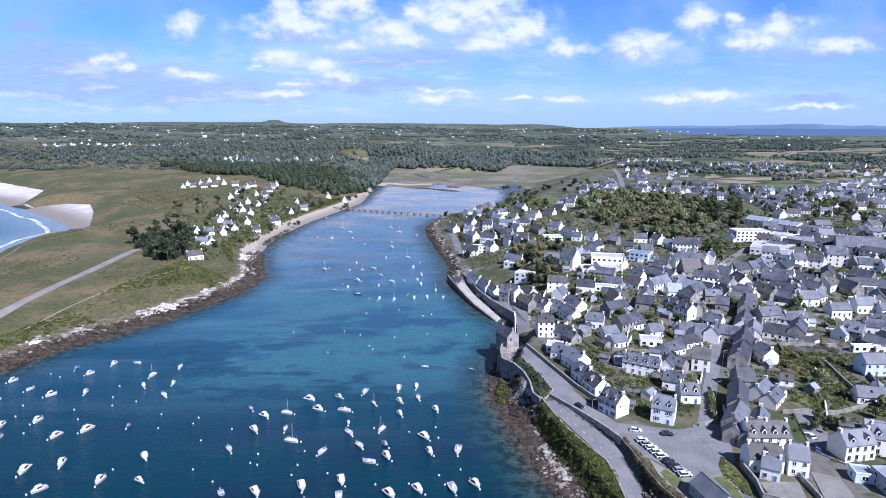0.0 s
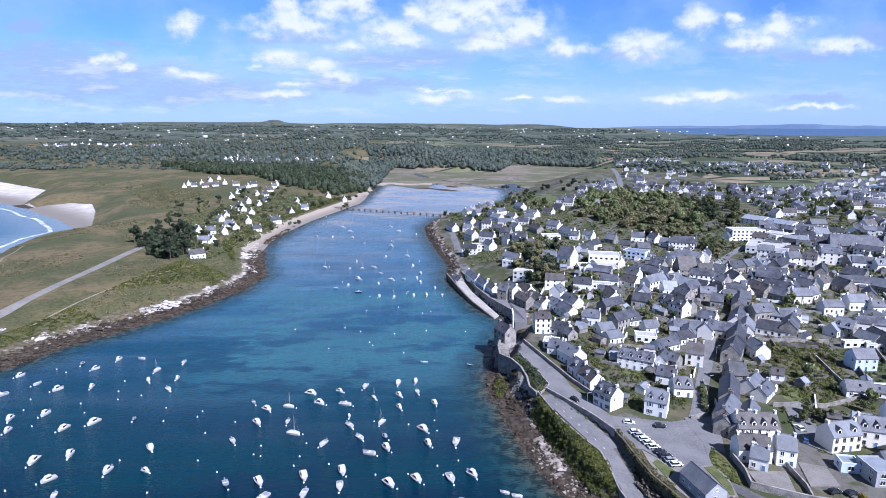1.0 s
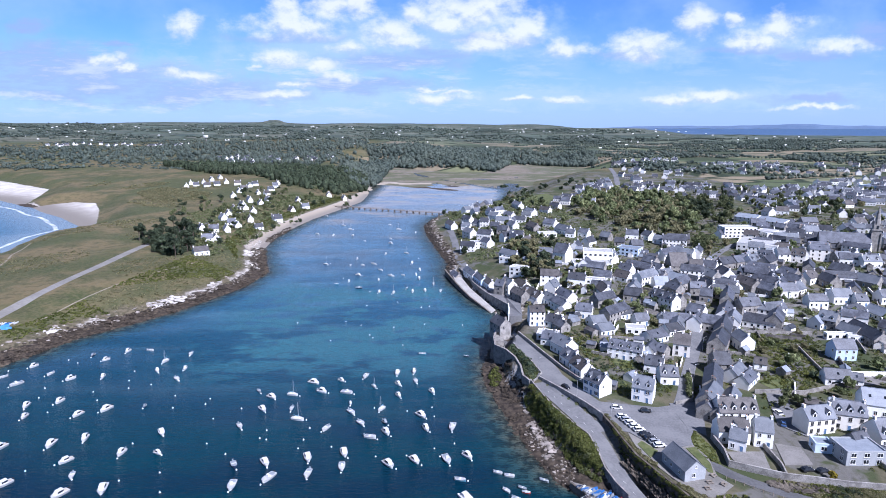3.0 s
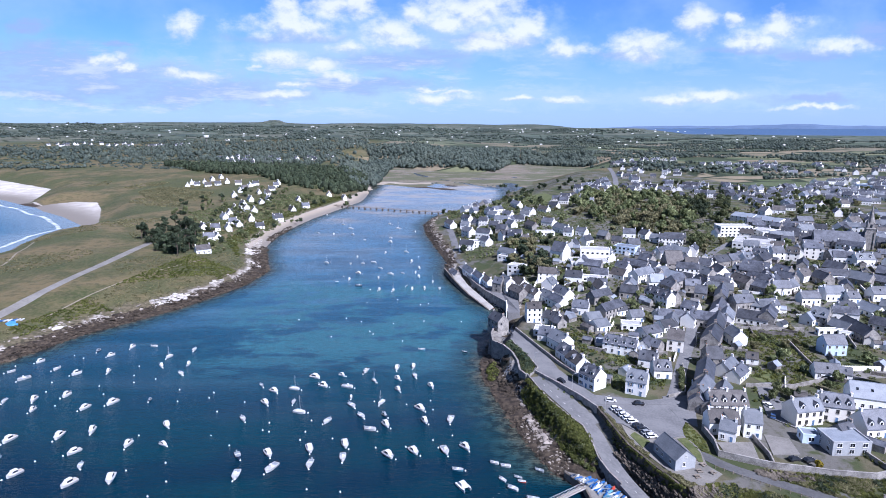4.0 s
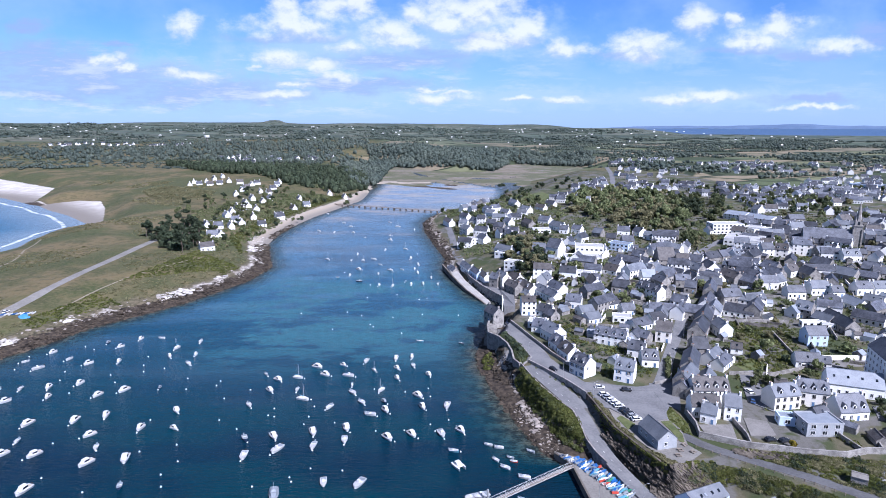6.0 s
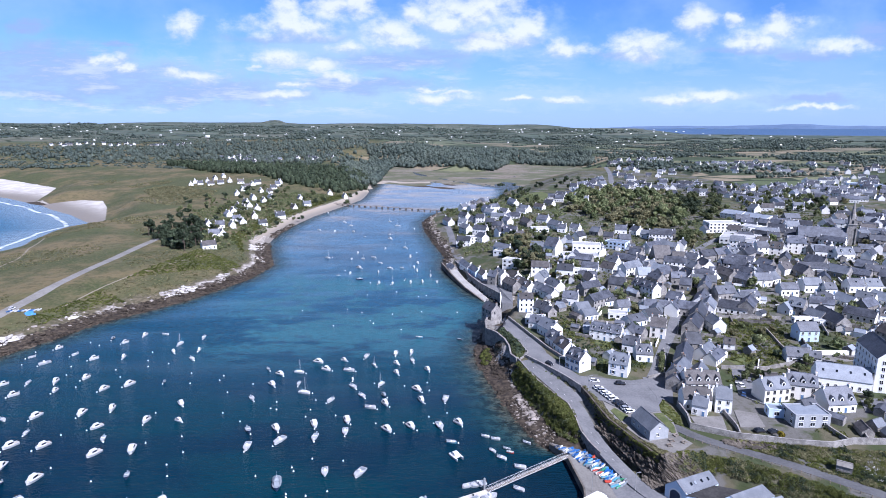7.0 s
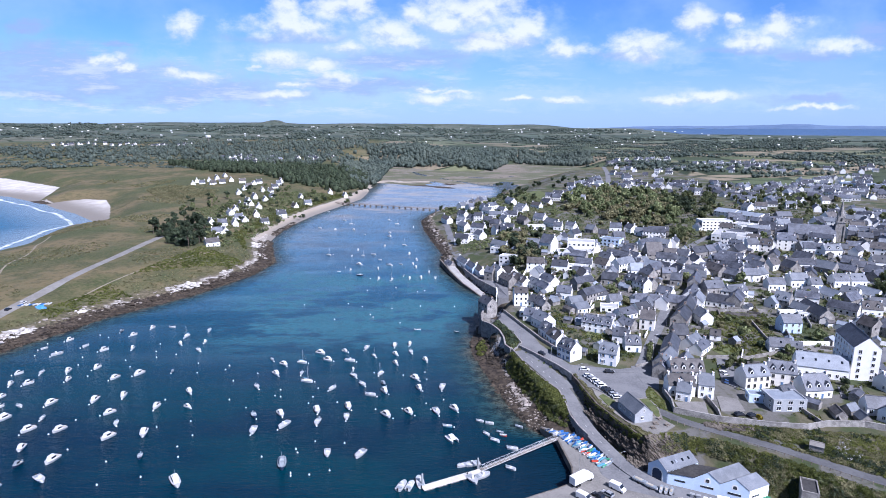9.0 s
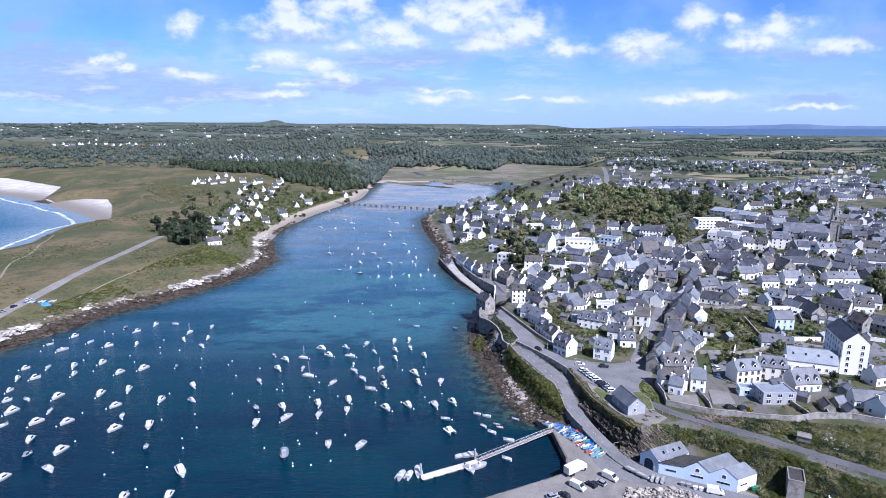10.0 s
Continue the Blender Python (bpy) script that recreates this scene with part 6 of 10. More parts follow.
road("road_widening", [(43, 275), (42.8, 262), (45.8, 246), (50, 229), (53.6, 215), (52.5, 205), (56, 196)], 8.4, "asphalt", "broad tarmac bend above the bastion", lift=0.08)
road("main_street", [(88, 172), (96.5, 181), (112.5, 212), (132.5, 247), (160, 304), (183, 349), (213, 401), (250, 440)], 5.2, "asphalt", "narrow tarmac street between stone houses")
road("terrace_road", [(82, 160), (87, 148), (93, 136), (104, 127), (119, 116), (130, 105), (144, 92), (172, 66)], 4.4, "asphalt_worn", "narrow tarmac lane along the terrace")
road("church_street", [(250, 440), (290, 400), (340, 380), (420, 372)], 6.0, "asphalt", "tarmac street past the church")
road("far_road", [(262, 770), (300, 900), (330, 1000), (372, 1160), (420, 1400)], 8.0, "asphalt", "straight tarmac road climbing out of the town")
road("village_lane", [(-212, 700), (-228, 650), (-246, 560), (-250, 520)], 4.5, "asphalt", "narrow lane into the village")
road("cliff_path", [(-290, 334), (-316, 384), (-318, 413), (-346, 472), (-363, 515)], 1.4, "path_earth", "worn sandy footpath through the heath", category="path")
road("shore_path", [(-222, 300), (-214, 345), (-196, 395), (-180, 430)], 0.9, "path_earth", "worn sandy footpath along the shore", category="path")

slab("forecourt", [(56.8, 214), (61.4, 200), (66.4, 186.4), (75.6, 183.8), (87, 181), (96, 183), (95, 176), (92, 177.2), (65, 178.2), (65.2, 176), (60.6, 187), (53.4, 201)], 9.5, 10.84, "asphalt", "tarmac road in front of the white houses")
slab("car_park", [(65, 178), (92, 177), (92, 166), (89, 154), (81.5, 152), (76, 153), (70, 163), (67, 164), (66.4, 170)], 9.5, 10.82, "asphalt", "grey tarmac car park above the sea wall")
slab("street_apron", [(92, 177.4), (93, 184), (106, 185), (96.4, 160), (93.4, 163.6), (89.4, 157.4), (88, 153.8), (92, 166)], 9.5, 10.86, "asphalt", "tarmac apron in front of the stone houses")
slab("terrace_paving", [(69.6, 163), (76, 153), (81.5, 152), (89, 154), (90.5, 146), (88.5, 136), (91, 131), (86, 127), (79, 124), (76.5, 129.5), (72.6, 140), (69, 152)], 9.5, 10.74, "concrete", "worn concrete terrace round the shed")
for plot in ([(70.2, 155), (72.4, 157), (75.6, 150.5), (71.6, 146.5)], [(85.5, 152), (89, 152.5), (89.6, 143), (88, 137.5), (86.6, 138), (86.5, 145)]):
    slab("lawn", plot, 10.0, 10.86, "lawn_grass", "small plot of rough grass on the terrace", "lawn")
for name, loop, z, mat, label in (("yard", [(136.2, 194.8), (145.1, 195.8), (131, 157.8), (125.6, 166.3)], 10.95, "asphalt", "tarmac yard behind the houses"),
                                  ("courtyard", [(183.1, 204.4), (197.8, 210.3), (202, 207), (197, 198), (178.1, 197.1)], 11.25, "paving", "pale paved courtyard beside the school"),
                                  ("yard", [(223.1, 203.2), (221.6, 192.9), (211.2, 179.5), (205.9, 184.9)], 11.25, "asphalt", "tarmac yard behind the school"),
                                  ("yard", [(170.8, 160.8), (181.4, 161), (174.5, 150.5), (165.2, 149.8)], 11.2, "asphalt", "tarmac yard in front of the school"),
                                  ("patio", [(98.2, 149.4), (110.2, 149.1), (107, 139), (97.6, 142)], 10.85, "paving", "paved patio in front of the white houses"),
                                  ("patio", [(117.1, 154), (124.3, 151.2), (121.9, 141), (112.9, 141.2)], 10.85, "paving", "paved yard between the houses")):
    slab(name, loop, 9.0, z, mat, label)
slab("quay_apron", [(63, 128.5), (69, 119), (75, 113), (79.4, 108.4), (93.3, 101.2), (100.6, 97), (112, 92), (109, 84), (96, 89.5), (82, 98), (70, 103.5), (64, 106.5), (60, 114), (59.5, 122)], 2.3, 2.69, "asphalt", "tarmac apron in front of the harbour sheds")
slab("quay", [(46, 146.5), (50.4, 138.5), (51.4, 119), (49.5, 110), (43.5, 107), (23, 98), (5, 89), (25, 60), (120, 60), (113, 90), (100, 101), (86, 111), (78, 114), (70, 122), (65, 131), (56, 141)],
     -3, 2.65, "concrete", "pale concrete quay with a stone face")
for line, hgt, top in (([(45.6, 146.2), (50.1, 138.4), (51.1, 119), (49.3, 110.3)], 0.0, 2.62), ([(49.2, 110.2), (43.4, 107.2), (23, 98.2), (5, 89.2)], 0.0, 2.62)):
    stone_wall(line, hgt, 0.5, "quay_stone", "weedy dark stone face of the quay", zs=[top] * len(line), foot=5.0, name="quay_face", coping=False)
slab("slipway", [(17, 424), (22, 424), (29.5, 378), (43, 335), (39.5, 329), (28.5, 358), (21, 388)], [-1.5] * 7, [4.2, 4.2, 3.0, 0.25, 0.2, 2.0, 3.2], "pale_concrete", "pale concrete slipway running into the water")
stone_wall([(13.5, 426), (20.6, 389), (28, 359), (39, 330)], 0.25, 0.8, "quay_stone", "dark stone face of the slipway", zs=[4.1, 3.2, 2.0, 0.2], foot=5.0, name="slipway_face")
stone_wall([(25, 426), (33, 379), (38.5, 357), (44.5, 341), (49.5, 328)], 0.9, 0.6, "granite", "grey stone sea wall above the slipway", zs=[5.0, 5.1, 5.2, 5.3, 5.6], foot=7)
stone_wall([(50, 328.4), (48.6, 314), (46.2, 298)], 1.2, 0.6, "white_render", "white-rendered sea wall with a parapet", zs=[5.6, 6.6, 8.4], foot=8)
slab("sea_front", [(24.5, 428), (33.5, 379), (39, 357), (45, 341), (50, 328), (49, 314), (47, 298), (54, 298), (58, 330), (50, 352), (42, 384), (33, 430)], [0] * 12, [5.1, 5.2, 5.3, 5.4, 5.7, 6.7, 8.6, 8.9, 6.4, 5.7, 5.4, 5.3], "asphalt", "grey tarmac sea front above the slipway")
# sea wall with its buttressed bastion
stone_wall([(39, 286), (36.5, 272), (33, 258), (32.5, 247)], 0.9, 0.8, "granite", "grey stone sea wall over the rocks", zs=[10.2] * 4, foot=11)
stone_wall([(32.5, 247), (37, 241), (40, 232), (41, 222), (40.5, 212), (42.5, 207)], 0.9, 0.7, "granite", "curving grey stone sea wall", zs=[10.2, 10.2, 10.1, 10.0, 9.8, 9.8], foot=11)
stone_wall([(43, 208), (43.8, 204), (47.6, 187), (52.8, 174), (56.8, 166), (57.4, 158), (57.4, 148), (59, 141), (61.2, 135.6)], 0.75, 0.4, "granite", "low grey stone parapet along the road", zs=[9.9, 9.7, 9.0, 8.3, 7.8, 7.0, 5.8, 4.9, 4.3], foot=4.5)
# retaining walls between the two roads
stone_wall([(47, 209.5), (52.5, 199.5), (60, 185.5), (64.4, 174.6)], 0.9, 0.5, "granite", "dark stone retaining wall between the roads", zs=[10.4, 10.6, 10.7, 10.75], foot=4)
stone_wall([(64.4, 174.6), (65.4, 168), (66, 161), (67.5, 148), (71.5, 136), (75, 127), (77, 123.4)], 0.4, 0.6, "cliff_stone", "tall dark stone retaining wall",
           zs=[10.75, 10.75, 10.7, 10.7, 10.7, 10.5, 9.6], foot=8.4)
stone_wall([(97, 158), (96.5, 148), (94.6, 141), (106, 134.8), (109, 133.4), (116, 131.6), (125, 128.8), (136.5, 126.8), (145, 129), (158, 128), (172, 120)], 2.2, 0.5, "granite", "high grey stone garden wall", foot=2)
stone_wall([(109, 133.6), (111, 140), (112, 152)], 1.6, 0.4, "granite", "grey stone garden wall", foot=1)
stone_wall([(144, 130), (143, 140), (142, 150)], 1.5, 0.4, "granite", "grey stone garden wall", foot=1)
stone_wall([(151, 130), (156, 142)], 1.5, 0.4, "granite", "grey stone garden wall", foot=1)
stone_wall([(131, 192), (150, 190), (168, 196)], 1.6, 0.4, "granite", "grey stone garden wall", foot=1)
stone_wall([(169, 200), (172, 216), (178, 240)], 1.6, 0.4, "granite", "grey stone garden wall", foot=1)
stone_wall([(178, 206), (196, 205), (212, 203)], 2.2, 0.5, "white_render", "long pale rendered garden wall", foot=1)
stone_wall([(150, 262), (172, 258), (196, 256)], 1.8, 0.5, "granite", "grey stone garden wall", foot=1)
stone_wall([(60, 470), (80, 462), (105, 455)], 1.6, 0.5, "granite", "grey stone garden wall", foot=1)
stone_wall([(95, 183), (103, 186), (109, 199), (114, 214)], 1.3, 0.4, "granite", "grey garden wall beside the street", foot=1)
for a, b in (((84, 318), (100, 312)), ((128, 330), (146, 322)), ((118, 290), (138, 284)), ((86, 255), (108, 250)), ((92, 230), (112, 226)), ((205, 230), (214, 250)), ((225, 262), (245, 255)), ((262, 300), (285, 292)), ((196, 296), (220, 288)), ((300, 330), (322, 322))):
    stone_wall([a, b], 1.5, 0.4, "granite", "grey stone garden wall", foot=1)

stone_wall([(46, 262), (49.6, 249), (54.2, 232), (58.8, 216.5), (63, 206), (69, 194)], 1.5, 0.5, "granite", "grey stone wall below the gardens", foot=1)
stone_wall([(39.6, 259), (42.6, 240), (46.4, 224.6), (48.6, 212.6), (44, 207)], 0.8, 0.4, "granite", "low grey stone kerb wall round the bastion garden", foot=1)


def lawn(poly, label, mat="lawn_grass", lift=0.07):
    """A garden plot draped over the ground."""
    bm = bmesh.new()
    f = bm.faces.new([bm.verts.new((*p, 0)) for p in poly])
    bmesh.ops.triangulate(bm, faces=[f])
    for _ in range(2):
        bmesh.ops.subdivide_edges(bm, edges=list(bm.edges), cuts=1, use_grid_fill=True)
    for v in bm.verts:
        v.co.z = gz(v.co.x, v.co.y) + lift
    bmesh.ops.recalc_face_normals(bm, faces=bm.faces)
    if sum(q.normal.z for q in bm.faces) < 0:
        bmesh.ops.reverse_faces(bm, faces=bm.faces)
    edge = [e for e in bm.edges if e.is_boundary]
    foot = bmesh.ops.extrude_edge_only(bm, edges=edge)["geom"]
    for v in foot:
        if isinstance(v, bmesh.types.BMVert):
            v.co.z -= 0.6
    return tagged(new("lawn", as_mesh("lawn", bm, [mat])), label, "lawn", kind="structure")


for plot in ([(86.8, 342), (109.1, 348), (117.4, 326.8), (105.6, 308.5), (86.3, 314.9)], [(82.5, 226.2), (90.4, 231.5), (94.4, 221.1), (86.2, 213.7)],
             [(75.7, 201), (82.1, 204.7), (83.4, 197.3), (77.8, 191.1)], [(75, 239.6), (84.7, 245.7), (85.6, 238.8), (78.4, 233.1)], [(138.2, 203), (150.1, 208.4), (151.5, 199.8), (140.7, 194)],
             [(165.9, 211), (176.5, 222.9), (171.6, 210.9), (162.4, 199.1)], [(195.5, 215.7), (216.4, 221.8), (209.3, 209.9), (190.5, 204.9)], [(97.1, 296.7), (112.6, 303), (111.3, 293.3), (98.5, 289.3)],
             [(69.5, 319.5), (83.2, 325.2), (85.6, 311.8), (71.9, 304.4)]):
    lawn(plot, "mown green garden lawn between the houses")
lawn([(93.7, 163.4), (94.6, 150.7), (92.6, 141.7), (89.4, 145.7), (89.2, 157.1)], "rough green bank beside the grey shed", lift=0.12)
lawn([(263, 612), (290.5, 609.1), (275.3, 560.5), (246.2, 554.4)], "green lawn in the park")
lawn([(135.5, 886), (164, 790), (170.8, 729), (134.2, 672), (108, 690), (128, 800)], "green meadow above the creek")
# white markings
for k in range(14):
    f = k / 13
    px, py, pz = np.interp(f, [0, 0.45, 0.75, 1], [48.6, 58.6, 61.5, 66]), np.interp(f, [0, 0.45, 0.75, 1], [198, 169.5, 143, 127.5]), np.interp(f, [0, 0.45, 0.75, 1], [9.58, 8.08, 5.15, 3.52])
    bm = bmesh.new()
    box(bm, -0.7, 0.7, -0.045, 0.045, -0.02, 0.02)
    ob = new("road_marking", as_mesh("road_marking", bm, ["road_paint"]))
    ob.matrix_world = pose(px, py, pz + 0.13, 0, 0, -77 if f < 0.5 else -70)
    tagged(ob, "white painted dash on the road", "marking", kind="structure")


# ---------------------------------------------------------------- harbour works
def pontoon():
    a, b = Vector((20.8, 121)), Vector((0.2, 111.6))
    d = (a - b).normalized()
    rz = math.degrees(math.atan2(d.y, d.x))
    l = (a - b).length
    ob = holder("pontoon", pose((a.x + b.x) / 2, (a.y + b.y) / 2, 0, 0, 0, rz), "pale floating pontoon with a walkway to the quay", "pontoon")
    n = 16
    for i in range(n):
        x0, x1 = -l / 2 + l * i / n + 0.03, -l / 2 + l * (i + 1) / n - 0.03
        part("deck_panel", boxm(x0, x1, -1.5, 1.5, 0.42, 0.55), "wood_pale", ob)
    for i in range(5):
        x = -l / 2 + l * (i + 0.5) / 5
        part("float", boxm(x - 1.6, x + 1.6, -1.35, 1.35, -0.2, 0.42), "concrete", ob)
    for x, y in ((l / 2 - 0.8, 1.85), (-l / 2 + 0.8, 1.85)):
        bm = bmesh.new()
        rod(bm, (x, y, -3), (x, y, 4.4), 0.34, 14)
        rod(bm, (x, y, 4.4), (x, y, 4.75), 0.34, 14, 0.05)
        part("mooring_post", bm, "steel_grey", ob, "grey steel mooring pile", soft=False)
    g0, g1 = Vector((20.2, 121.2, 0.75)), Vector((49.6, 137.0, 2.9))
    d = g1 - g0
    w = holder("gangway", Matrix.Translation(g0) @ Matrix.Rotation(math.atan2(d.y, d.x), 4, "Z") @ Matrix.Rotation(-math.atan2(d.z, math.hypot(d.x, d.y)), 4, "Y"), "grey aluminium gangway from the quay to the pontoon", "gangway")
    gl = d.length
    part("walkway", boxm(0, gl, -0.8, 0.8, -0.1, 0.05), "wood_weathered", w)
    for s in (-1, 1):
        bm = bmesh.new()
        rod(bm, (0, s * 0.85, 1.1), (gl, s * 0.85, 1.1), 0.06, 6)
        rod(bm, (0, s * 0.85, 0.0), (gl, s * 0.85, 0.0), 0.09, 6)
        m = 16
        for i in range(m + 1):
            rod(bm, (gl * i / m, s * 0.85, 0), (gl * i / m, s * 0.85, 1.1), 0.04, 5)
            if i < m:
                rod(bm, (gl * i / m, s * 0.85, 0), (gl * (i + 1) / m, s * 0.85, 1.1), 0.03, 4)
        part("railing", bm, "aluminium", w, "aluminium lattice railing")


pontoon()


def footbridge():
    a, b = Vector((-131, 801)), Vector((36, 719))
    d = b - a
    l = d.length
    ob = holder("footbridge", pose(a.x, a.y, 0, 0, 0, math.degrees(math.atan2(d.y, d.x))), "long low wooden footbridge on dark piers across the creek", "bridge")
    part("deck", boxm(0, l, -1.2, 1.2, 3.1, 3.5), "wood_weathered", ob)
    n = 20
    for i in range(n):
        x = l * (i + 0.5) / n
        bm = bmesh.new()
        prism(bm, [(x - 0.55, -1.1), (x + 0.55, -1.1), (x + 0.55, 1.1), (x - 0.55, 1.1)], -2, 3.1)
        part("pier", bm, "quay_stone", ob)
    for s in (-1, 1):
        bm = bmesh.new()
        rod(bm, (0, s * 1.15, 4.5), (l, s * 1.15, 4.5), 0.07, 5)
        for i in range(61):
            rod(bm, (l * i / 60, s * 1.15, 3.5), (l * i / 60, s * 1.15, 4.5), 0.05, 4)
        part("railing", bm, "wood_weathered", ob)


footbridge()


def sea_tower():
    """The tall old granite house at the corner of the sea wall."""
    house(37.5, 268, -62, 9.5, 7.0, 2.0, "g", base=9.6, chimneys=2, windows=2, label="tall old granite house on the corner of the sea wall", group="buildings by the sea")
    ob = holder("bastion", pose(33.5, 262, 0), "weathered granite bastion rising from the rocks", "wall")
    bm = bmesh.new()
    lo = [(-3.2, -8), (4.5, -9), (5.5, 8), (-0.5, 9)]
    hi = [(-1.6, -7), (4.2, -8), (5.0, 8), (0.5, 8.5)]
    a, b = [bm.verts.new((*p, -1.0)) for p in lo], [bm.verts.new((*p, 10.0)) for p in hi]
    bm.faces.new(b)
    for i in range(4):
        bm.faces.new((a[i], a[(i + 1) % 4], b[(i + 1) % 4], b[i]))
    bmesh.ops.recalc_face_normals(bm, faces=bm.faces)
    part("masonry", bm, "granite", ob)
    for k in range(3):
        bm = bmesh.new()
        y = -7 - k * 4.2
        x = 1.0 + k * 1.6
        prism(bm, [(x - 1.4, y - 0.6), (x + 1.5, y - 0.6), (x + 1.5, y + 0.6), (x - 1.4, y + 0.6)], -0.5, [4.5, 9.6, 9.6, 4.5])
        part("buttress", bm, "granite", ob)


sea_tower()


def shed():
    """The white slate-roofed shelter at the end of the car park."""
    ob = house(79.2, 139.6, 102, 11.8, 7.2, 1.2, "s", base=10.7, chimneys=0, windows=0, rise=2.9, label="pale grey shed with a slate roof by the car park", group="buildings by the sea")
    add_window(ob, -5.91, 0.6, 1.3, -90, 1.0, 1.1, "plain")
    add_window(ob, -5.91, 0.0, 4.2, -90, 0.5, 0.8, "plain")
    for x in (-3.2, 1.0, 4.0):
        add_window(ob, x, 3.61, 1.3, 180, 0.8, 1.1, "plain")


shed()


def harbour_shed(a, b, depth, eave, rise, wall, roofs, label):
    """A shed on an oblique plan: its gabled front runs from a to b, its ridge back along depth."""
    z = 2.65
    w, rz = math.hypot(b[0] - a[0], b[1] - a[1]), math.degrees(math.atan2(b[1] - a[1], b[0] - a[0]))
    ob = holder("harbour_shed", pose((a[0] + b[0]) / 2, (a[1] + b[1]) / 2, z, 0, 0, rz), label, "shed", "harbour sheds")
    c, s = math.cos(radians(rz)), math.sin(radians(rz))
    dx, dy = depth[0] * c + depth[1] * s, -depth[0] * s + depth[1] * c
    prof = [(-w / 2, -0.6), (w / 2, -0.6), (w / 2, eave), (0, eave + rise), (-w / 2, eave)]
    bm = bmesh.new()
    loft(bm, [[(p[0] + k * dx, k * dy, p[1]) for p in prof] for k in (0, 1)])
    bmesh.ops.recalc_face_normals(bm, faces=bm.faces)
    part("wall", bm, wall, ob)
    for side, mat in zip((-1, 1), roofs):
        bm = bmesh.new()
        e, r = (side * (w / 2 + 0.02), eave + 0.03), (0, eave + rise + 0.03)
        loft(bm, [[(e[0] + k * dx, k * dy, e[1]), (r[0] + k * dx, k * dy, r[1]), (r[0] + k * dx, k * dy, r[1] + 0.16), (e[0] + k * dx, k * dy, e[1] + 0.16)] for k in (-0.012, 1.01)])
        bmesh.ops.recalc_face_normals(bm, faces=bm.faces)
        part("roof", bm, mat, ob)
    return ob, w, dx, dy


def arch_bm(half, y0, y1, z0, spring, high):
    bm = bmesh.new()
    arch = [(half * math.cos(math.pi * i / 10), high * math.sin(math.pi * i / 10)) for i in range(11)]
    loft(bm, [[(half, y, z0)] + [(p[0], y, spring + p[1]) for p in arch] + [(-half, y, z0)] for y in (y0, y1)])
    bmesh.ops.recalc_face_normals(bm, faces=bm.faces)
    return bm


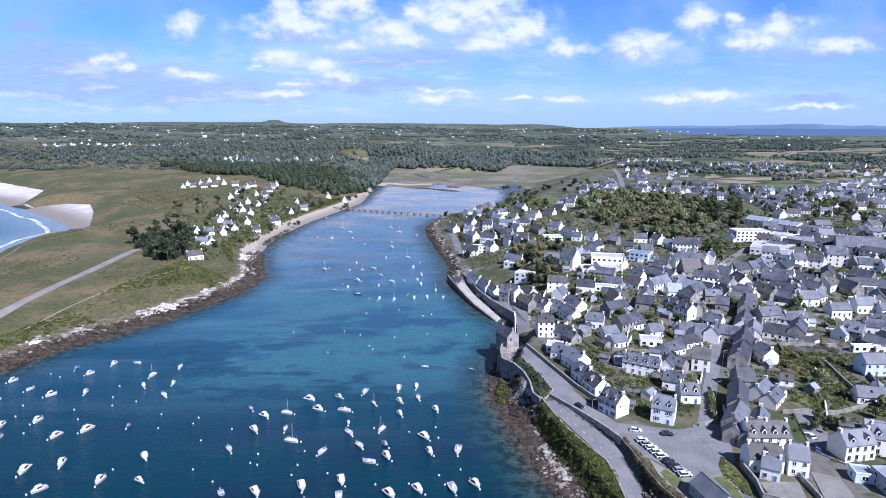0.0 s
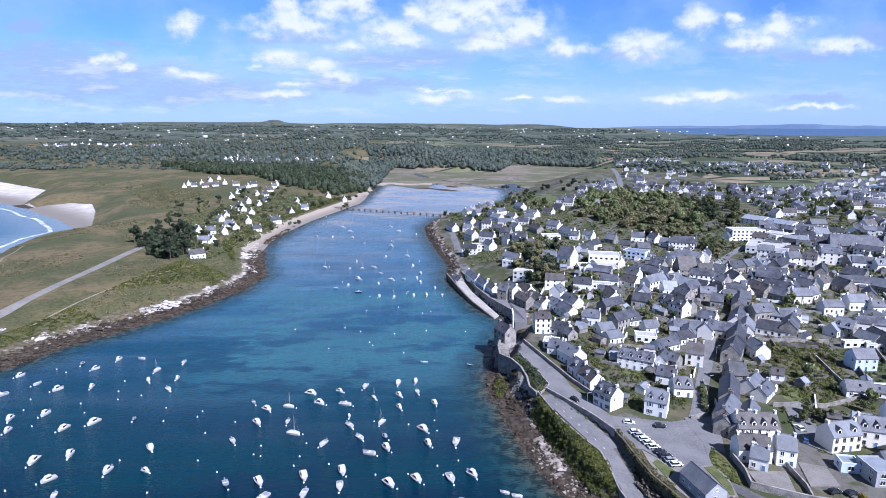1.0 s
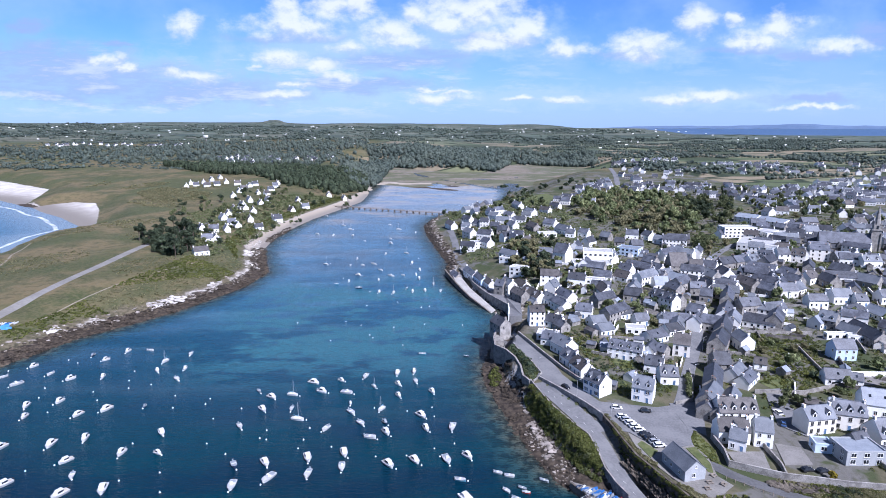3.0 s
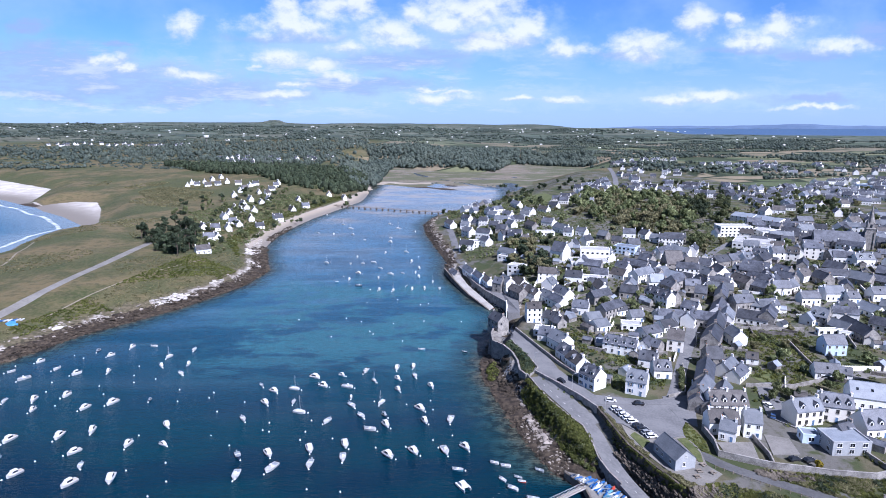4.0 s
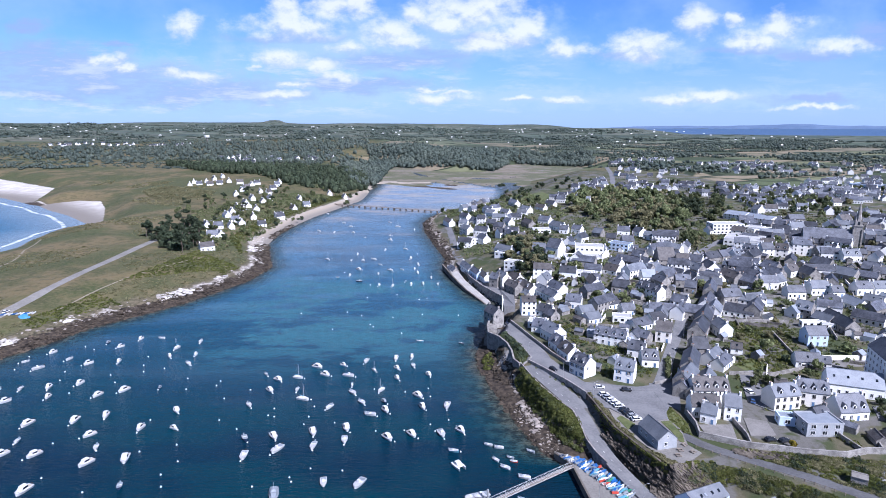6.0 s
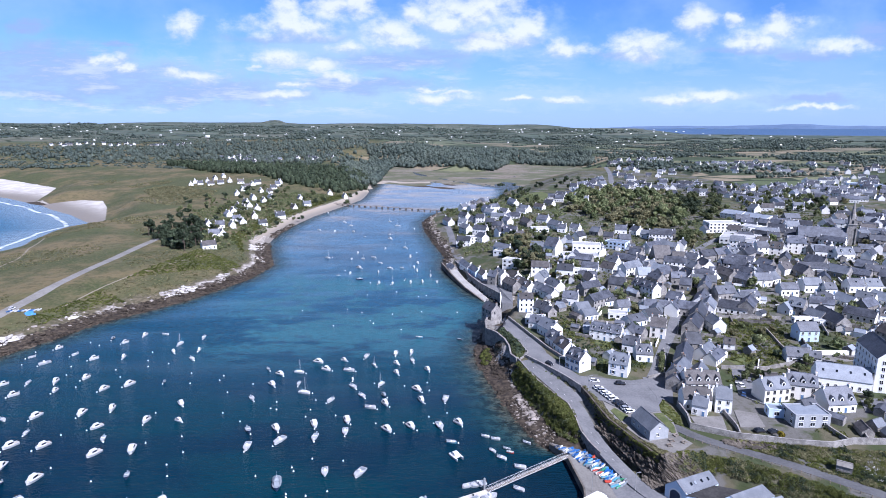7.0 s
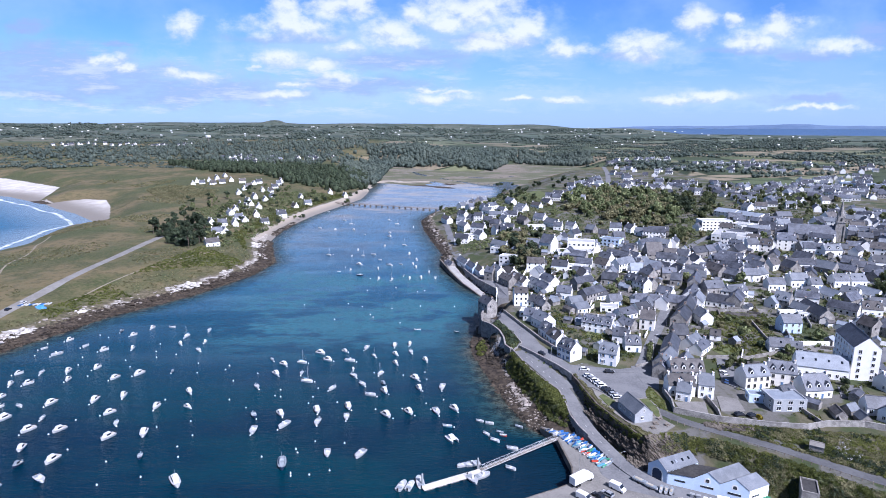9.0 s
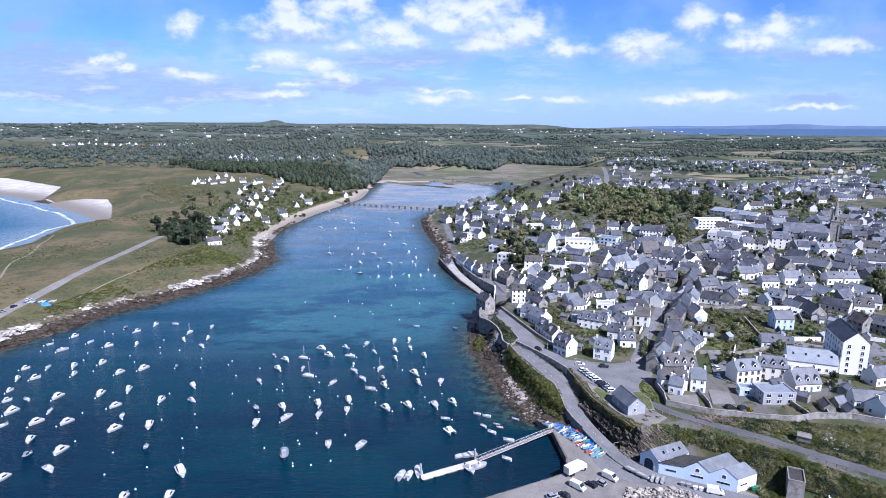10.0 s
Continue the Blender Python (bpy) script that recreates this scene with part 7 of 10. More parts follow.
def hangars():
    ob, w, dx, dy = harbour_shed((75.2, 114.2), (79.4, 108.7), (12.4, 5.0), 4.1, 2.9, "blue_render", ("fibre_slate", "fibre_slate"), "blue-grey boathouse with a slate roof and a dark arched door")
    part("door_surround", arch_bm(2.05, -0.10, 0.05, 0.02, 2.5, 1.75), "white_render", ob)
    part("door", arch_bm(1.65, -0.16, 0.03, 0.02, 2.4, 1.4), "hull_dark", ob, "dark arched double door")
    for f in (0.30, 0.42, 0.62, 0.82):
        bm = bmesh.new()
        box(bm, -0.5, 0.5, -0.4, 0.4, -0.02, 0.10)
        sky = part("skylight", bm, "window_glass" if f != 0.42 else "zinc", ob)
        sky.matrix_local = pose(w / 4 + f * dx, f * dy, 4.1 + 1.45 + 0.25, 0, math.degrees(math.atan2(2.9, w / 2)), 0)
    # workshop with a low felted roof that runs up to the next ridge
    z = 2.65
    a, b, c = (79.5, 108.6), (86.6, 105.0), (10.8, 4.5)
    ob = holder("harbour_workshop", pose(a[0], a[1], z), "pale blue workshop with a low black felt roof", "workshop", "harbour sheds")
    bm = bmesh.new()
    loft(bm, [[(k * c[0], k * c[1], -0.6), (b[0] - a[0] + k * c[0], b[1] - a[1] + k * c[1], -0.6), (b[0] - a[0] + k * c[0], b[1] - a[1] + k * c[1], 4.35), (k * c[0], k * c[1], 3.9)] for k in (0, 1)])
    bmesh.ops.recalc_face_normals(bm, faces=bm.faces)
    part("wall", bm, "blue_render", ob)
    bm = bmesh.new()
    loft(bm, [[(-0.1 + k * c[0], k * c[1], 3.92), (b[0] - a[0] + k * c[0], b[1] - a[1] + k * c[1], 4.37), (b[0] - a[0] + k * c[0], b[1] - a[1] + k * c[1], 4.55), (-0.1 + k * c[0], k * c[1], 4.1)] for k in (-0.02, 1.01)])
    bmesh.ops.recalc_face_normals(bm, faces=bm.faces)
    part("roof", bm, "felt_roof", ob)
    part("parapet", boxm(-0.2, 0.15, 0.2, 0.5, 3.9, 4.5), "white_render", ob)
    strip = part("window_strip", boxm(-1.6, 1.6, -0.06, 0.05, 1.7, 2.3), "window_glass", ob)
    strip.matrix_local = pose((b[0] - a[0]) * 0.48, (b[1] - a[1]) * 0.48, 0, 0, 0, math.degrees(math.atan2(b[1] - a[1], b[0] - a[0])))
    for p, q, d, lab in (((86.6, 105.0), (93.3, 101.5), (12.2, 5.1), "pale blue harbour shed with slate and felt roof slopes"), ((93.3, 101.5), (100.3, 97.5), (8.0, 3.3), "pale blue harbour shed with a white end wall")):
        ob, w, dx, dy = harbour_shed(p, q, d, 4.35, 2.9, "blue_render", ("felt_roof" if p[0] < 90 else "fibre_slate", "fibre_slate"), lab)
        part("window_strip", boxm(-1.9, 1.9, -0.06, 0.05, 1.7, 2.35), "window_glass", ob)
        part("strip_frame", boxm(-2.0, 2.0, -0.04, 0.05, 1.6, 2.45), "frame_white", ob)
        part("arched_frame", arch_bm(0.95, -0.04, 0.05, 3.5, 4.3, 1.0), "frame_white", ob)
        part("arched_window", arch_bm(0.55, -0.06, 0.05, 3.7, 4.35, 0.5), "window_glass", ob)
    end = part("end_wall", boxm(0, 8.4, -0.06, 0.06, -0.3, 4.3), "white_render", ob)
    rz = math.degrees(math.atan2(dy, dx))
    end.matrix_local = pose(w / 2, 0, 0, 0, 0, rz)
    door = part("garage_door", boxm(1.0, 4.4, -0.14, 0.05, 0.3, 2.9), "frame_white", ob, "white panelled garage door")
    door.matrix_local = pose(w / 2, 0, 0, 0, 0, rz)
    for k in range(3):
        g = part("glazing", boxm(1.2 + k * 1.05, 2.1 + k * 1.05, -0.17, 0.05, 1.9, 2.4), "window_glass", ob)
        g.matrix_local = pose(w / 2, 0, 0, 0, 0, rz)
    # bins, hull racks and a trailer along the road in front
    for x, y, c, words in ((106.2, 98.4, "boat_green", "green"), (107.2, 98.8, "boat_green", "green"), (84.6, 101.4, "steel_grey", "grey"), (86.2, 100.6, "steel_grey", "grey"), (87.8, 99.2, "frame_white", "white"), (89.4, 98.6, "frame_white", "white")):
        ob = holder("wheeled_bin", pose(x, y, 2.67, 0, 0, -28), words + " wheeled refuse bin beside the road", "bin", "refuse bins")
        bm = bmesh.new()
        loft(bm, [[(-0.5, -0.4, 0.12), (0.5, -0.4, 0.12), (0.5, 0.4, 0.12), (-0.5, 0.4, 0.12)], [(-0.62, -0.5, 1.15), (0.62, -0.5, 1.15), (0.62, 0.5, 1.15), (-0.62, 0.5, 1.15)]])
        bmesh.ops.recalc_face_normals(bm, faces=bm.faces)
        part("body", bm, c, ob)
        part("lid", boxm(-0.66, 0.66, -0.54, 0.54, 1.16, 1.26), c, ob)
        for sx in (-0.45, 0.45):
            bm = bmesh.new()
            rod(bm, (sx, -0.42, 0.12), (sx, -0.30, 0.12), 0.12, 8)
            part("wheel", bm, "tyre", ob)


hangars()
for x, y, a, l in ((71.0, 109.2, -50, 5.2), (73.4, 106.0, -48, 4.4), (76.0, 104.6, 62, 3.4), (77.4, 104.0, 62, 3.4), (78.8, 103.4, 62, 3.4)):
    ob = holder("boat_trailer", pose(x, y, 2.68, 0, 0, a), "grey road trailer carrying a white boat hull", "trailer", "boat trailers")
    part("frame", boxm(-l * 0.45, l * 0.6, -0.12, 0.12, 0.42, 0.54), "steel_grey", ob)
    for s in (-1, 1):
        bm = bmesh.new()
        rod(bm, (-0.3, s * 0.75, 0.30), (-0.3, s * 0.92, 0.30), 0.30, 10)
        part("wheel", bm, "tyre", ob)
    hull = part("hull", hull_bm(l, l * 0.34, 0.6), ["hull_white", "boat_grey"], ob)
    hull.location = (0, 0, 0.62)
    inside = part("cockpit", boxm(-l * 0.36, l * 0.12, -l * 0.10, l * 0.10, 0.62, 0.80), "deck_tan", ob)
    inside.location = (0, 0, 0.62)
block(118.0, 96.5, 62, 8.0, 4.6, 6.4, "g", "felt_roof", base=2.6, windows=False, label="plain grey concrete tank building at the foot of the slope", floors=2)
block(125.0, 88.0, 62, 6.0, 2.6, 2.6, "w", "flat_roof", base=2.9, windows=False, label="white flat-topped container behind the sheds", floors=1)
house(131.0, 113.5, -35, 4.2, 3.4, 0.8, "g", chimneys=0, windows=0, rise=0.6, roof="concrete", label="small ruined stone hut on the slope", group="buildings by the sea")


def church():
    z = 18.6
    ob = holder("church", pose(341, 409, z, 0, 0, -24), "grey granite church with a slate nave and a tall spire", "church")
    bm = bmesh.new()
    prof = [(-7, -2), (7, -2), (7, 8.2), (0, 15.5), (-7, 8.2)]
    loft(bm, [[(x, p[0], p[1]) for p in prof] for x in (-36, -2)])
    bmesh.ops.recalc_face_normals(bm, faces=bm.faces)
    part("nave", bm, "granite", ob)
    bm = bmesh.new()
    for s in (-1, 1):
        loft(bm, [[(x, s * 7.4, 7.75), (x, 0, 15.5), (x, 0, 15.75), (x, s * 7.4, 8.0)] for x in (-36.3, -1.8)])
    bmesh.ops.recalc_face_normals(bm, faces=bm.faces)
    part("roof", bm, "slate", ob)
    for s in (-1,):
        bm = bmesh.new()
        loft(bm, [[(x, -11.0, -2), (x, -7.0, -2), (x, -7.0, 7.0), (x, -11.0, 4.6)] for x in (-34, -6)])
        bmesh.ops.recalc_face_normals(bm, faces=bm.faces)
        part("aisle", bm, "granite", ob)
        for i in range(4):
            x = -30 + i * 6.4
            bm = bmesh.new()
            loft(bm, [[(x - 2, y, 4.5), (x + 2, y, 4.5), (x, y, 9.0)] for y in (-11.2, -6.2)])
            part("aisle_gable", bm, "granite", ob)
            w = part("window", boxm(x - 0.6, x + 0.6, -11.3, -11.22, 1.2, 5.2), "window_glass", ob)
        bm = bmesh.new()
        loft(bm, [[(x, -11.3, 4.5), (x, -6.9, 7.2), (x, -6.9, 7.4), (x, -11.3, 4.7)] for x in (-34.2, -5.8)])
        part("aisle_roof", bm, "slate", ob)
    bm = bmesh.new()
    box(bm, -2.0, 4.0, -3.0, 3.0, -2, 19)
    for x in (-2.0, 4.0):
        for y in (-3.0, 3.0):
            box(bm, x - 0.55, x + 0.55, y - 0.55, y + 0.55, -2, 16.5)
    part("tower", bm, "granite", ob)
    part("belfry", boxm(-1.4, 3.4, -2.4, 2.4, 19.0, 23.0), "granite", ob)
    part("gallery", boxm(-2.4, 4.4, -3.4, 3.4, 18.8, 19.4), "granite", ob)
    for y in (-2.45, 2.41):
        part("belfry_opening", boxm(0.3, 1.7, y, y + 0.04, 19.8, 22.4), "window_glass", ob)
    bm = bmesh.new()
    ring = lambda r, h: [(1 + r * math.cos(math.pi * i / 4 + math.pi / 8), r * math.sin(math.pi * i / 4 + math.pi / 8), h) for i in range(8)]
    loft(bm, [ring(2.5, 23.0), ring(1.2, 30.5), ring(0.10, 38.0)])
    part("spire", bm, "granite", ob, "tapering stone spire")
    for x in (-1.2, 3.2):
        for y in (-2.2, 2.2):
            bm = bmesh.new()
            rod(bm, (x, y, 23), (x, y, 26.5), 0.5, 6, 0.05)
            part("pinnacle", bm, "granite", ob)


church()


def water_tower():
    ob = holder("water_tower", pose(-806, 2200, gz(-806, 2200)), "white mushroom-shaped water tower above the woods", "water tower")
    top = 66.7 - gz(-806, 2200) + 5
    ring = lambda r, h: [(r * math.cos(math.pi * i / 12), r * math.sin(math.pi * i / 12), h) for i in range(24)]
    bm = bmesh.new()
    loft(bm, [ring(3.6, -5), ring(3.0, top - 9)])
    part("shaft", bm, "concrete", ob)
    bm = bmesh.new()
    loft(bm, [ring(3.0, top - 10), ring(8.4, top - 7.5), ring(9, top - 0.6), ring(7, top)])
    part("tank", bm, "white_render", ob)


water_tower()

# ---------------------------------------------------------------- vehicles
for i, c in enumerate(("car_white", "car_silver", "car_white", "car_white", "car_white", "car_dark", "car_dark", "car_silver", "car_white")):
    car(71.0 + i * 0.72 + (0.3 if i > 4 else 0), 173.4 - i * 2.42 - (0.9 if i > 4 else 0), 6 + (i * 37 % 5) - 2, c, z=10.84)
car(71.3, 180.6, -12, "car_white")
car(81.3, 177.3, -8, "car_dark", z=10.85)
for x, y, a, c, v in ((50.5, 101.0, -48, "car_white", True), (62.4, 105.8, -48, "car_white", True), (58.4, 103.2, 128, "car_silver", False), (55.2, 102.3, 128, "car_dark", False), (41.5, 96.5, 20, "car_silver", False), (45.2, 97.0, 130, "car_dark", False), (93.2, 97.2, -22, "car_white", True)):
    car(x, y, a, c, v, z=2.67)
for x, y, a, c in ((-243.4, 291.4, 85, "car_white"), (-244.6, 279.6, 85, "car_dark"), (-246.0, 271.0, 60, "car_silver"), (118, 138, 10, "car_dark"), (122.4, 137.2, 15, "car_dark"), (130.5, 175, 95, "car_white"), (127.6, 166.5, 60, "car_blue"), (176, 139, 20, "car_white"),
                   (47, 330, -70, "car_dark"), (44.5, 340, -70, "car_silver"), (41, 352, -70, "car_white"), (56, 199, -58, "car_dark"), (44.4, 262, -85, "car_dark")):
    car(x, y, a, c)


def far_car_park():
    """Rows of cars in the public car park, far off, joined."""
    r = random.Random(8)
    for c in ("car_white", "car_dark", "car_silver", "car_blue"):
        bm = bmesh.new()
        for i in range(15):
            x, y = r.uniform(288, 345), r.choice((494, 500, 512, 518)) + r.uniform(-0.4, 0.4)
            z = gz(x, y)
            loft(bm, [[(x + w, y - 2.0, z + 0.3), (x + w, y + 2.0, z + 0.3), (x + w, y + 1.9, z + 0.85), (x + w * 0.9, y + 1.3, z + 0.9), (x + w * 0.8, y + 0.8, z + 1.45), (x + w * 0.8, y - 1.2, z + 1.45), (x + w * 0.9, y - 1.9, z + 0.9)] for w in (-0.85, 0.85)])
        bmesh.ops.recalc_face_normals(bm, faces=bm.faces)
        tagged(new("car_rows", as_mesh("car_rows", bm, [c])), "rows of parked cars in the public car park", "cars", kind="stuff")


far_car_park()


def truck():
    ob = holder("truck", pose(51.9, 109.9, 2.67, 0, 0, 33), "white box lorry parked on the quay edge", "truck")
    bm = bmesh.new()
    box(bm, -4.4, 2.4, -1.25, 1.25, 1.0, 3.6)
    bmesh.ops.bevel(bm, geom=list(bm.edges), offset=0.06, segments=1, affect="EDGES")
    part("cargo_box", bm, "car_white", ob)
    bm = bmesh.new()
    loft(bm, [[(2.5, y, 0.6), (4.5, y, 0.6), (4.45, y, 1.6), (4.0, y, 2.6), (2.5, y, 2.7)] for y in (-1.15, 1.15)])
    bmesh.ops.recalc_face_normals(bm, faces=bm.faces)
    part("cab", bm, "car_white", ob)
    part("windscreen", boxm(4.1, 4.42, -1.0, 1.0, 1.65, 2.4), "window_glass", ob)
    for x in (-3.0, -1.9, 3.4):
        for s in (-1, 1):
            bm = bmesh.new()
            rod(bm, (x, s * 0.95, 0.48), (x, s * 1.22, 0.48), 0.48, 14)
            part("wheel", bm, "tyre", ob)
    part("chassis", boxm(-4.3, 4.2, -0.5, 0.5, 0.5, 1.0), "tyre", ob)


truck()


def dinghy_park():
    """Small hulls and kayaks stored on edge and upside down along the back of the quay."""
    r = random.Random(21)
    cols = ["boat_blue", "hull_blue", "hull_white", "boat_grey", "boat_grey", "hull_blue", "boat_blue", "hull_white", "boat_grey", "hull_dark", "hull_white", "boat_red", "boat_green", "hull_blue", "boat_blue"]
    made = {}
    for row in range(3):
        n = (38, 40, 34)[row]
        for i in range(n):
            f = (i + r.uniform(-0.2, 0.2)) / n
            x0, y0 = np.interp(f, [0, 0.3, 0.6, 1], [46.6, 52.4, 56.6, 62.4]), np.interp(f, [0, 0.3, 0.6, 1], [145.0, 138.2, 129.4, 117.6])
            x, y = x0 + row * 1.7 - 0.2 + r.uniform(-0.4, 0.4), y0 + row * 1.0 + 0.3 + r.uniform(-0.3, 0.3)
            if y > 143.5 - row * 1.6:
                continue
            c = r.choice(cols)
            m = pose(x, y, 2.75 + r.uniform(0.25, 0.5), r.uniform(68, 105) if r.random() < 0.6 else 180, r.uniform(-22, 12), 28 + r.uniform(-22, 22)) @ Matrix.Scale(r.uniform(0.62, 0.92), 4)
            if c not in made:
                root = holder("dinghy", Matrix(), {"boat_blue": "blue", "hull_white": "white", "boat_red": "red", "boat_green": "green", "hull_dark": "navy", "hull_blue": "pale blue", "boat_orange": "orange", "boat_grey": "grey"}[c] + " sailing dinghy hull stored on the quay", "dinghy", "dinghies stored on the quay")
                part("hull", hull_bm(3.4, 0.95, 0.36), c, root)
                part("cockpit", boxm(-1.2, 0.5, -0.30, 0.30, 0.38, 0.43), "boat_grey", root)
                root.matrix_world = m
                made[c] = root
            else:
                copy_thing(made[c], m @ Matrix.Diagonal((*[1 / q for q in made[c].scale], 1)))


dinghy_park()
for x, y, a, l in ((-6.6, 113.2, 65, 6), (-3.8, 113.2, 70, 5.5), (-0.6, 115.2, 100, 7), (17.6, 125.2, 200, 6), (16.9, 116.2, -60, 6), (20.4, 118.0, 25, 6.5), (14, 124.6, 205, 4.4)):
    boat(x, y, a, l, "open", "hull_white", buoy=False)


# ---------------------------------------------------------------- street furniture
def lamp_post(x, y, h=7.0, z=None):
    m = pose(x, y, gz(x, y) if z is None else z)
    if "lamp_post" not in PIECES:
        ob = holder("street_lamp", m, "slim grey street lamp on a tall pole", "street lamp", "street lamps")
        bm = bmesh.new()
        rod(bm, (0, 0, -0.3), (0, 0, h), 0.09, 8, 0.06)
        rod(bm, (0, 0, h), (1.0, 0, h + 0.25), 0.05, 6)
        part("pole", bm, "aluminium", ob)
        part("lamp_head", boxm(0.8, 1.5, -0.14, 0.14, h + 0.18, h + 0.32), "steel_grey", ob)
        PIECES["lamp_post"] = ob
    else:
        copy_thing(PIECES["lamp_post"], m)


for p in ((58.6, 191.2), (66.0, 171.0), (47.6, 214), (112, 205), (130, 236)):
    lamp_post(*p)
lamp_post(66.5, 116, z=2.65)
lamp_post(53, 117, z=2.65)


def bench(x, y, rz, z=None):
    ob = holder("bench", pose(x, y, gz(x, y) if z is None else z, 0, 0, rz), "plain wooden picnic bench on the terrace", "bench", "benches")
    part("seat", boxm(-0.9, 0.9, -0.2, 0.2, 0.42, 0.48), "wood_weathered", ob)
    part("table_top", boxm(-0.9, 0.9, 0.5, 1.2, 0.70, 0.76), "wood_weathered", ob)
    for s in (-0.7, 0.7):
        part("leg", boxm(s - 0.06, s + 0.06, -0.2, 1.2, 0.0, 0.42), "wood_weathered", ob)


def lane_fence():
    """Low posts with a rail on the seaward side of the lane."""
    ob = holder("lane_fence", Matrix(), "low wooden post-and-rail fence beside the lane", "fence")
    line = dense([(90.5, 134.5, 0), (102, 124.2, 0), (117, 112.8, 0), (128, 102, 0), (142, 89, 0)], 2.6)
    for p in line:
        z = gz(p.x, p.y)
        part("post", boxm(p.x - 0.09, p.x + 0.09, p.y - 0.09, p.y + 0.09, z - 0.2, z + 1.0), "wood_weathered", ob)
    bm = bmesh.new()
    for a, b in zip(line, line[1:]):
        rod(bm, (a.x, a.y, gz(a.x, a.y) + 0.8), (b.x, b.y, gz(b.x, b.y) + 0.8), 0.04, 4)
    part("rail", bm, "wood_weathered", ob)


lane_fence()
for p in ((85.5, 138.5, 20), (87.5, 135.5, 30), (84.5, 132.0, 10), (88.5, 131.0, 40), (82.5, 129.0, 10)):
    bench(*p)
for p in ((-230, 287, 20), (-232.5, 289, 60)):
    ob = holder("tarpaulin", pose(p[0], p[1], gz(p[0], p[1]), 0, 0, p[2]), "blue tarpaulin over a small boat above the shore", "tarpaulin", "tarpaulins")
    bm = bmesh.new()
    loft(bm, [[(x, -w, -0.2), (x, w, -0.2), (x, w * 0.5, h), (x, -w * 0.5, h)] for x, w, h in ((-2.4, 0.9, 0.7), (0, 1.2, 1.2), (2.4, 0.6, 0.9))])
    part("cover", bm, "tarp_blue", ob)
for i in range(9):
    boat_x, boat_y = -242.5 + i * 1.6, 287.5 + i * 0.9
    ob = holder("kayak", pose(boat_x, boat_y, gz(boat_x, boat_y) + 0.12, 0, 0, 60 + (i % 3) * 14), "white dinghy hull lying on the grass", "dinghy", "dinghies on the grass")
    part("hull", hull_bm(3.4, 1.2, 0.4), "hull_white" if i % 3 else "boat_blue", ob)

# ---------------------------------------------------------------- boats at their moorings
boat(-183.6, 183.4, -99, 3.7, "cabin", "hull_white")
boat(-178.1, 173.4, -123, 4.1, "cabin", "hull_white")
boat(-192.6, 207.9, -121, 4.1, "cabin", "hull_white")
boat(-188.5, 196.1, -78, 4.1, "cabin", "hull_white")
boat(-180.8, 196.5, -125, 4.8, "cabin", "hull_white")
boat(-182.5, 209.0, -82, 4.1, "open", "hull_white")
boat(-170.6, 210.0, -85, 4.8, "cabin", "hull_white")
boat(-165.1, 200.5, -89, 4.1, "cabin", "hull_white")
boat(-180.8, 243.2, -104, 4.1, "open", "hull_white")
boat(-200.8, 240.4, -122, 3.7, "open", "hull_white")
boat(-194.4, 252.3, -115, 4.4, "cabin", "hull_white")
boat(-189.2, 232.0, -125, 6.1, "open", "hull_white")
boat(-167.8, 237.0, -126, 4.8, "cabin", "hull_white")
boat(-158.9, 213.8, -102, 4.8, "cabin", "hull_white")
boat(-172.9, 265.7, -95, 3.4, "cabin", "hull_dark")
boat(-163.3, 259.7, -126, 4.1, "cabin", "hull_white")
boat(-157.8, 271.2, -101, 4.1, "cabin", "hull_white")
boat(-146.5, 271.9, -15, 4.1, "open", "hull_white", buoy=False)
boat(-132.5, 256.9, -106, 4.8, "sail", "hull_white")
boat(-123.3, 266.2, -85, 4.4, "open", "hull_white")
boat(-118.9, 247.5, -84, 3.7, "cabin", "hull_white")
boat(-131.3, 245.2, -60, 4.1, "cabin", "hull_white")
boat(-118.0, 235.5, -52, 4.8, "open", "hull_white")
boat(-153.9, 239.1, -80, 4.1, "cabin", "hull_white")
boat(-144.4, 201.8, -110, 5.4, "cabin", "hull_white")
boat(-135.2, 206.2, -114, 6.1, "cabin", "hull_white")
boat(-120.4, 208.5, -85, 2.7, "cabin", "hull_dark")
boat(-103.8, 186.3, -58, 5.4, "cabin", "hull_white")
boat(-98.9, 171.6, -27, 3.7, "cabin", "hull_white")
boat(-112.0, 172.0, -99, 4.8, "cabin", "hull_white")
boat(-130.8, 182.5, -81, 5.1, "cabin", "hull_white")
boat(-141.3, 178.8, -90, 6.1, "cabin", "hull_white")
boat(-129.1, 167.3, -127, 5.4, "cabin", "hull_white")
boat(-121.8, 158.2, -73, 4.1, "open", "hull_white")
boat(-158.5, 176.6, -106, 6.1, "cabin", "hull_white")
boat(-170.0, 174.2, -34, 4.1, "open", "hull_white", buoy=False)
boat(-169.2, 163.0, -111, 6.5, "fly", "hull_white")
boat(-153.9, 163.5, -81, 3.7, "open", "hull_white")
boat(-153.4, 154.0, -120, 6.1, "cabin", "hull_white")
boat(-141.3, 153.7, -119, 5.8, "cabin", "hull_white")
boat(-119.6, 147.7, -118, 6.1, "cabin", "hull_white", buoy=False)
boat(-107.2, 150.0, -76, 6.5, "cabin", "hull_white", buoy=False)
boat(-147.2, 140.5, -80, 5.4, "cabin", "hull_white", buoy=False)
boat(-141.3, 129.5, -103, 4.1, "cabin", "hull_dark", buoy=False)
boat(-131.0, 132.2, -104, 6.5, "cabin", "hull_white", buoy=False)
boat(-101.0, 133.6, -73, 4.1, "open", "hull_dark", buoy=False)
